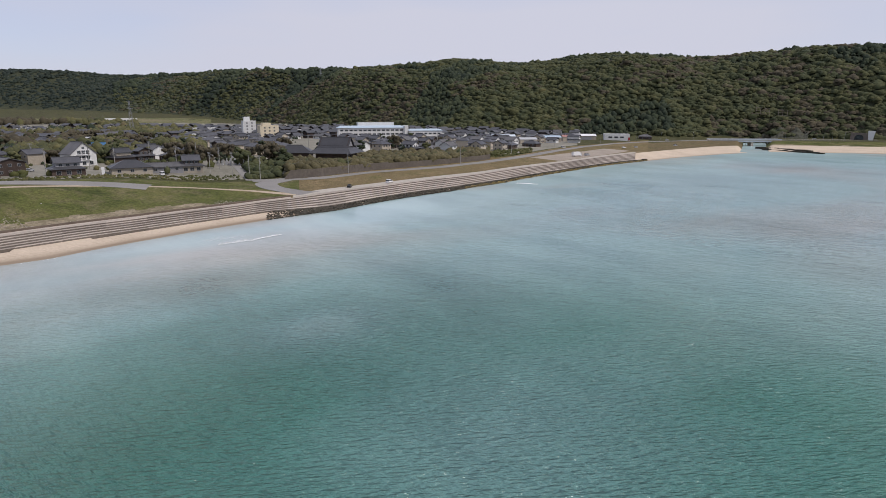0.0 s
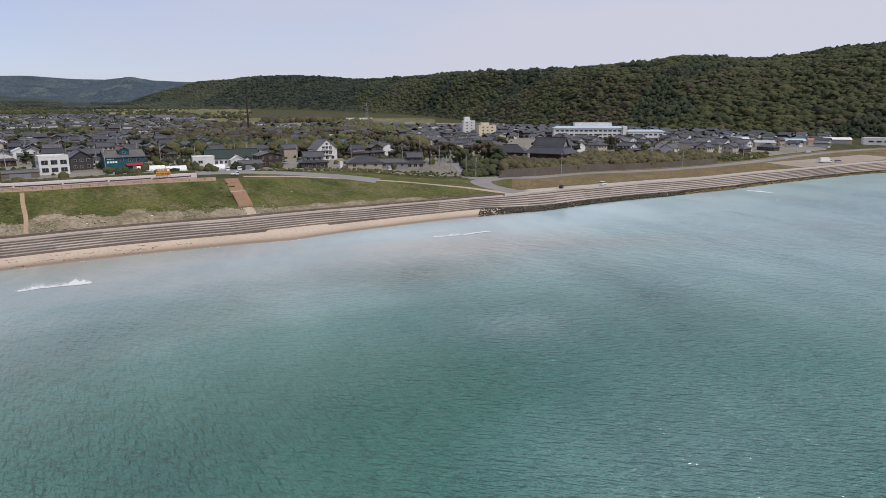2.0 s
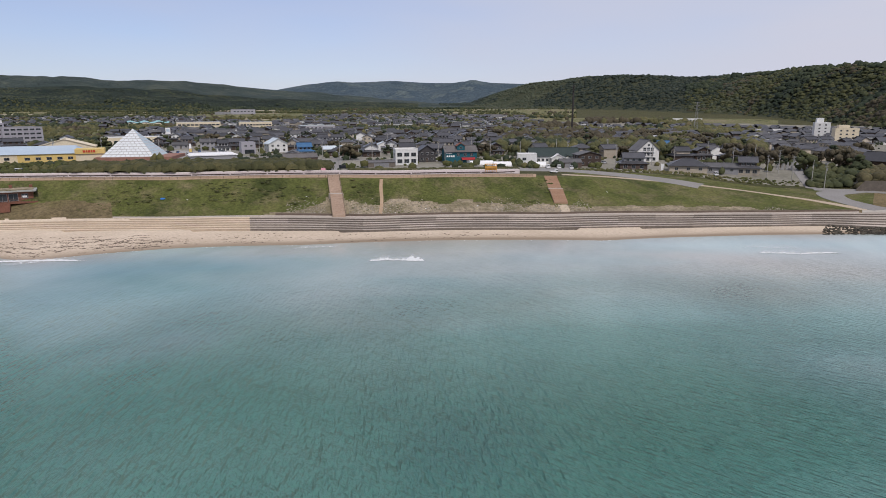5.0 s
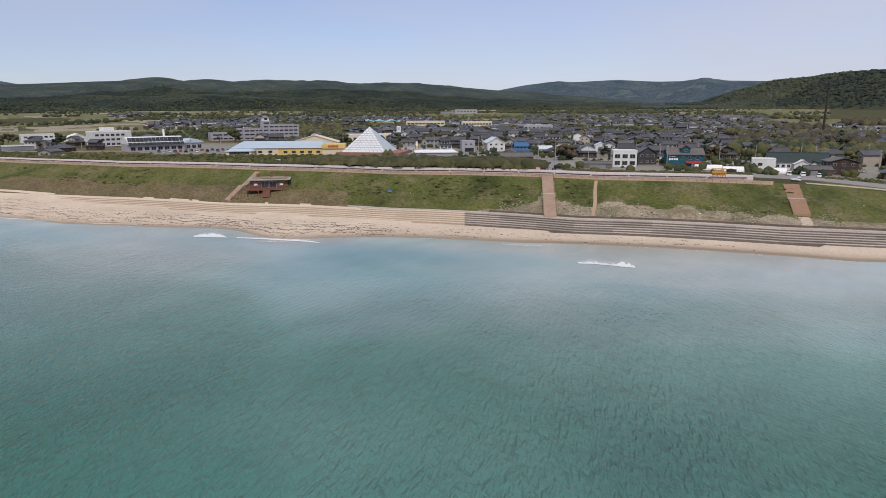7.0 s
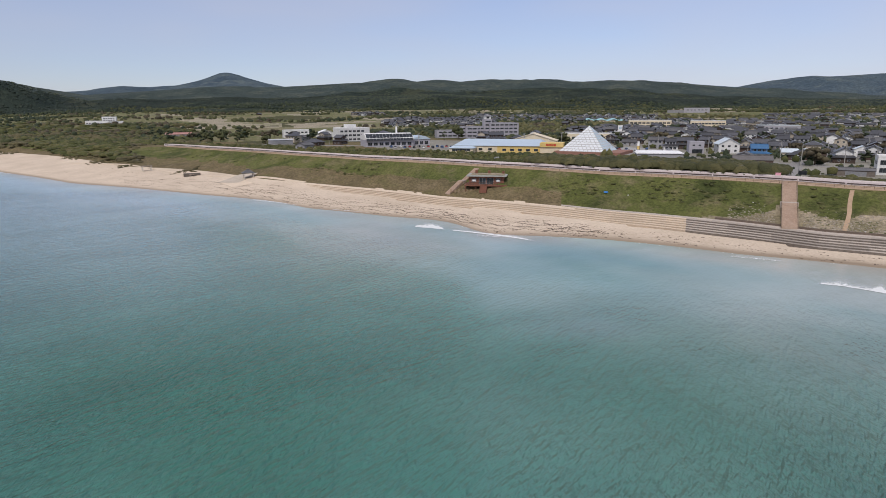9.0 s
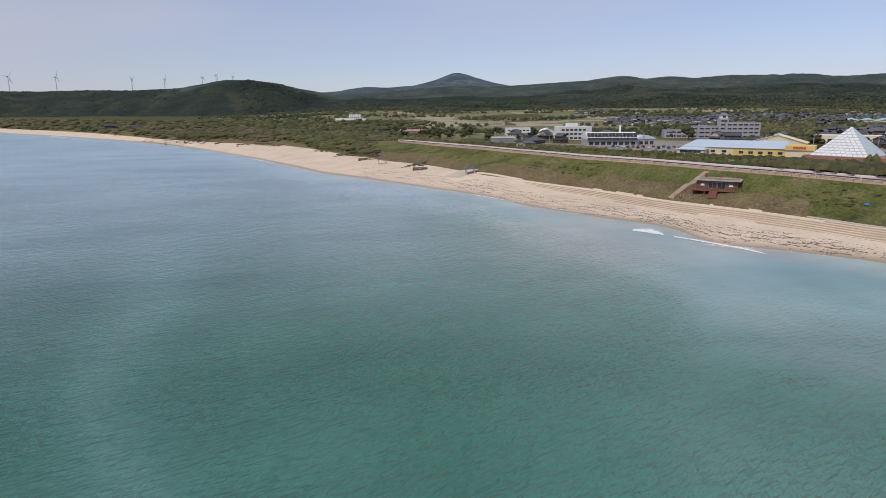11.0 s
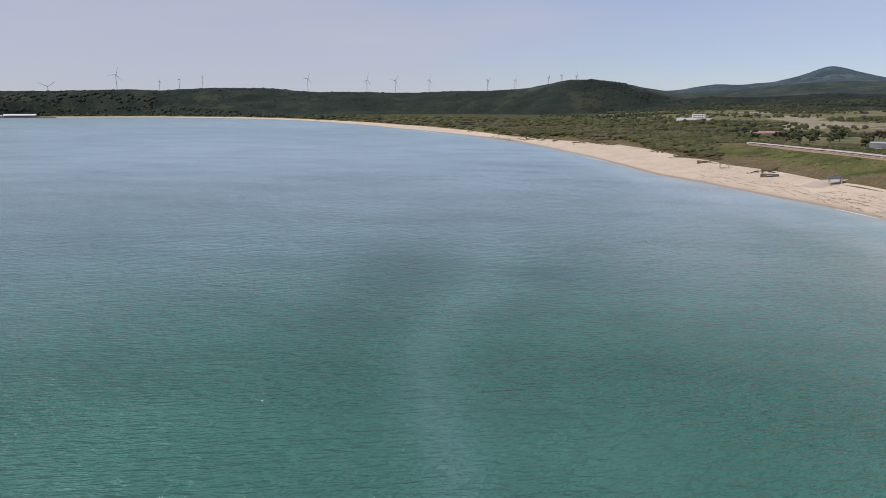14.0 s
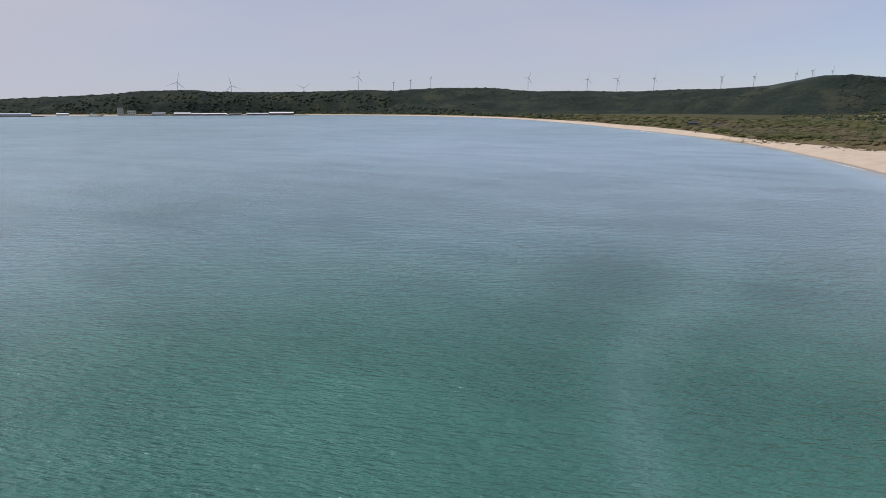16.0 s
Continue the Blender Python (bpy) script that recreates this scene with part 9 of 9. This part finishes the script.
# ---------------------------------------------------------------- small things on the shore
def build_small():
    wood = surface("grey_pavilion_wood", (0.22, 0.19, 0.16), (0.30, 0.26, 0.22), 0.5, 2.0, 0.85)
    for a, d, roofed in ((104.1, 352, True), (112.1, 418, False)):
        x, y = xy(a, d)
        p = thing("pavilion", "open beach shelter with grey hipped roof on posts" if roofed else "open timber pergola shelter at the dune foot", "shelter", x, y, gz(x, y), a + 8)
        for sx in (-2.4, 2.4):
            for sy in (-1.8, 1.8):
                bm = bmesh.new()
                box(bm, sx - 0.18, sx + 0.18, sy - 0.18, sy + 0.18, -0.6, 2.8)
                part("post", bm, surface("pale_post", (0.50, 0.46, 0.40), (0.58, 0.54, 0.47), 0.5, 2.0), p)
        if roofed:
            hip_roof(p, 5.6, 4.4, 2.8, 1.5, 0.5, TILE_GREY)
        else:
            for k in range(9):
                bm = bmesh.new()
                box(bm, -3.0 + 0.72 * k, -2.85 + 0.72 * k, -2.4, 2.4, 2.95, 3.15)
                part("slat", bm, wood, p)
            for sy in (-1.8, 1.8):
                bm = bmesh.new()
                box(bm, -3.2, 3.2, sy - 0.1, sy + 0.1, 2.75, 2.95)
                part("beam", bm, wood, p)
        bm = bmesh.new()
        box(bm, -1.6, 1.6, -0.3, 0.3, 0.35, 0.45)
        part("seat", bm, wood, p)
    # concrete slip and culvert at the foot of the dune
    ribbon("boat_slip", [xy(105.9, 356), xy(105.2, 344), xy(104.6, 333)], 5.5, 0.1, SANDY_CONCRETE, "sandy sloping concrete slip down to the sand", "slip", step=3)
    x, y = xy(108.67, 383)
    c = thing("culvert", "grey concrete culvert mouth in the beach", "culvert", x, y, gz(x, y), 109)
    for x0, x1, z0, z1 in ((-4.5, -1.3, -1, 1.5), (1.3, 4.5, -1, 1.5), (-1.3, 1.3, 0.9, 1.5)):
        bm = bmesh.new()
        box(bm, x0, x1, -1.2, 2.5, z0, z1)
        part("wing" if z0 < 0 else "lintel", bm, WALL_CONCRETE, c)
    # orange timber frame on the promenade
    x, y = xy(43.4, 259.5)
    o = thing("swing_frame", "orange-yellow timber frame structure on the promenade", "frame", x, y, gz(x, y) + 0.2, 47)
    for k in range(6):
        bm = bmesh.new()
        u = -2.3 + 0.92 * k
        box(bm, u - 0.11, u + 0.11, -0.7 if k % 2 else 0.5, -0.5 if k % 2 else 0.7, 0, 3.3)
        part("post", bm, ORANGE, o)
    for z, y0, y1 in ((3.3, -0.8, 0.8), (1.9, -0.62, -0.5), (0.9, 0.5, 0.62)):
        bm = bmesh.new()
        box(bm, -2.5, 2.5, y0, y1, z, z + (0.25 if z > 3 else 0.7))
        part("beam" if z > 3 else "board", bm, ORANGE, o)
    # notice boards and markers
    x, y = xy(56.9, 272)
    n = thing("notice_board", "dark display board on a stand by the stairs", "notice board", x, y, gz(x, y), 57)
    for sx in (-1.1, 1.1):
        bm = bmesh.new()
        box(bm, sx - 0.08, sx + 0.08, -0.08, 0.08, 0, 2.6)
        part("post", bm, STEEL, n)
    bm = bmesh.new()
    box(bm, -1.4, 1.4, -0.14, 0.1, 1.0, 2.5)
    part("panel", bm, GLASS, n)
    x, y = xy(58.6, 262)
    n = thing("sign_board", "small pink sign board on two legs", "sign", x, y, gz(x, y) + 0.4, 58)
    bm = bmesh.new()
    box(bm, -0.9, 0.9, -0.05, 0.05, 0.7, 1.7)
    part("panel", bm, surface("pink_sign", (0.62, 0.30, 0.36), (0.68, 0.36, 0.42), 0.5, 2.0), n)
    for sx in (-0.7, 0.7):
        bm = bmesh.new()
        box(bm, sx - 0.05, sx + 0.05, -0.04, 0.04, 0, 0.7)
        part("leg", bm, STEEL, n)
    x, y = xy(28.5, 318)
    n = thing("sign_pillar", "plain white sign pillar by the hedge", "sign", x, y, gz(x, y), 28)
    bm = bmesh.new()
    box(bm, -0.6, 0.6, -0.3, 0.3, 0, 3.4)
    part("pillar", bm, WHITE_PAINT, n)
    bm = bmesh.new()
    box(bm, -0.8, 0.8, -0.5, 0.5, -0.4, 0.15)
    part("base", bm, CONCRETE, n)
    # shop sign on a tall post near the pyramid
    x, y = xy(71.2, 560)
    n = thing("pole_sign", "tall post sign with white and blue panel", "sign", x, y, gz(x, y), 71)
    bm = bmesh.new()
    rod(bm, (0, 0, -0.5), (0, 0, 9), 0.25, 0.2, 8)
    part("post", bm, STEEL, n)
    bm = bmesh.new()
    box(bm, -1.8, 1.8, -0.2, 0.2, 9, 14)
    part("panel", bm, WHITE_PAINT, n)
    bm = bmesh.new()
    box(bm, -1.2, 1.2, -0.26, -0.2, 11, 13)
    part("mark", bm, SHEET_BLUE, n, "blue sign mark")
    # gravestones by the lane
    stone = surface("grey_gravestone", (0.30, 0.30, 0.30), (0.42, 0.42, 0.42), 0.5, 3.0, 0.5)
    rng = random.Random(641)
    g = None
    for i in range(8):
        for j in range(7):
            a, d = 17.3 + 0.34 * i, 356 + 4.2 * j
            x, y = xy(a + rng.uniform(-0.05, 0.05), d)
            m = pose(x, y, gz(x, y), 0, 0, 18 + rng.uniform(-6, 6))
            if g is None:
                g = thing("gravestone", "grey polished gravestone on a stepped base", "gravestone", 0, 0, 0, 0, "graveyard stones")
                for w, z0, z1, nm in ((1.3, -0.3, 0.5, "base"), (0.9, 0.5, 0.9, "plinth"), (0.5, 0.9, 2.1, "stone")):
                    bm = bmesh.new()
                    box(bm, -w / 2, w / 2, -w / 2, w / 2, z0, z1)
                    part(nm, bm, stone, g)
                g.matrix_basis = m
            else:
                copy_thing(g, m)
    # litter on the slope
    for a, d, s, mat, lab in ((72.1, 243, 0.9, surface("blue_tarpaulin", (0.03, 0.16, 0.45), (0.05, 0.22, 0.55), 1.0, 4.0, 0.5), "crumpled blue tarpaulin lying on the grass"), (70.2, 240, 0.35, WHITE_PAINT, "white litter lying on the grass"), (49.4, 219, 0.35, WHITE_PAINT, "white litter lying on the grass"), (44.6, 222, 0.4, WHITE_PAINT, "white litter lying on the grass"), (60.2, 232, 0.35, WHITE_PAINT, "white litter lying on the grass"), (33.0, 246, 0.35, WHITE_PAINT, "white litter lying on the grass"), (52.2, 216, 0.35, WHITE_PAINT, "white litter lying on the grass")):
        x, y = xy(a, d)
        bm = bmesh.new()
        for v in bmesh.ops.create_icosphere(bm, subdivisions=1, radius=s)["verts"]:
            v.co *= rng.uniform(0.6, 1.2)
            v.co.z *= 0.5
        ob = part("tarpaulin" if s > 0.5 else "litter", bm, mat)
        ob.matrix_basis = pose(x, y, gz(x, y) + s * 0.25, 0, 0, 30)
        tagged(ob, lab, "tarpaulin" if s > 0.5 else "litter")


build_small()


# ---------------------------------------------------------------- fishing harbour across the bay
def build_harbour():
    q = thing("quay", "long low grey quay of the far fishing harbour", "quay", 0, 0, 0, kind="structure")
    bm = bmesh.new()
    arc_band(bm, 167.5, 182.3, lambda a: SHORE(a) - 25, lambda a: SHORE(a) + 50, lambda a: 2.4, lambda a: 2.6, 0.5, 4)
    part("quay_wall", bm, DARK_CONCRETE, q)
    b = thing("breakwater", "low dark grey harbour breakwater with a pale edge", "breakwater", 0, 0, 0, kind="structure")
    bm = bmesh.new()
    arc_band(bm, 187.6, 196, lambda a: 3300 + 0 * a, lambda a: 3325 + 0 * a, lambda a: 4.0 + 0 * a, lambda a: 4.0 + 0 * a, 0.5, 7)
    part("breakwater_wall", bm, DARK_CONCRETE, b)
    for a, w, h, mat, lab in ((177.8, 78, 12, WHITE_PAINT, "white-roofed fish shed on the far quay"), (175.7, 170, 8, WHITE_PAINT, "long white-roofed fish market on the far quay"), (169.8, 125, 14, WHITE_PAINT, "big white-roofed ice house on the far quay"), (171.8, 110, 9, SHEET_PALE, "pale harbour store on the far quay"), (173.6, 60, 6, GREY_WALL, "low grey harbour store"), (179.6, 60, 13, GREY_WALL, "grey harbour works with roof plant"), (186.4, 55, 9, WHITE_PAINT, "white store by the outer harbour"), (189.6, 150, 10, SHEET_PALE, "long pale store by the outer harbour")):
        x, y = xy(a, 3500 if a < 183 else 3720)
        s = thing("fish_shed", lab if len(lab.split()) > 3 else lab + " by the water", "shed", x, y, 2.4, a, "harbour sheds")
        walls(s, w, 22, h * 0.6, DARK_CONCRETE if a < 177.9 else GREY_WALL)
        gable_roof(s, w, 22, h * 0.6, h * 0.4, 1.0, mat, thick=0.8)
    for a, w, h, d in ((182.4, 26, 36, 3500), (181.6, 36, 22, 3500)):
        x, y = xy(a, d)
        s = thing("apartment_block", "pale concrete block on the far quay", "building", x, y, 2.4, a)
        walls(s, w, 20, h, BEIGE_WALL)
        flat_roof(s, w, 20, h, WHITE_WALL)
        for f in range(int(h // 9)):
            window_row(s, "front", -10, -w / 2 + 2, w / 2 - 2, 4 + 9 * f, 3, w / 5, 4)
    hull = surface("boat_hull", (0.10, 0.09, 0.08), (0.16, 0.14, 0.12), 0.2, 1.0)
    for a, d, s in ((184.2, 3330, 30), (174.2, 3330, 14)):
        x, y = xy(a, d)
        b = thing("fishing_boat", "fishing boat with dark hull and white cabin", "boat", x, y, 0, a)
        shell(b, "hull", [(-s, 0.5), (s * 0.9, 0.2), (s * 1.2, s * 0.22), (s * 0.4, s * 0.14), (-s, s * 0.14)], s * 0.2, hull)
        bm = bmesh.new()
        box(bm, -s * 0.7, -s * 0.25, -s * 0.12, s * 0.12, s * 0.13, s * 0.42)
        part("cabin", bm, WHITE_PAINT, b)
        bm = bmesh.new()
        rod(bm, (-s * 0.5, 0, s * 0.4), (-s * 0.5, 0, s * 0.8), 0.5, 0.3)
        part("mast", bm, STEEL, b)


build_harbour()
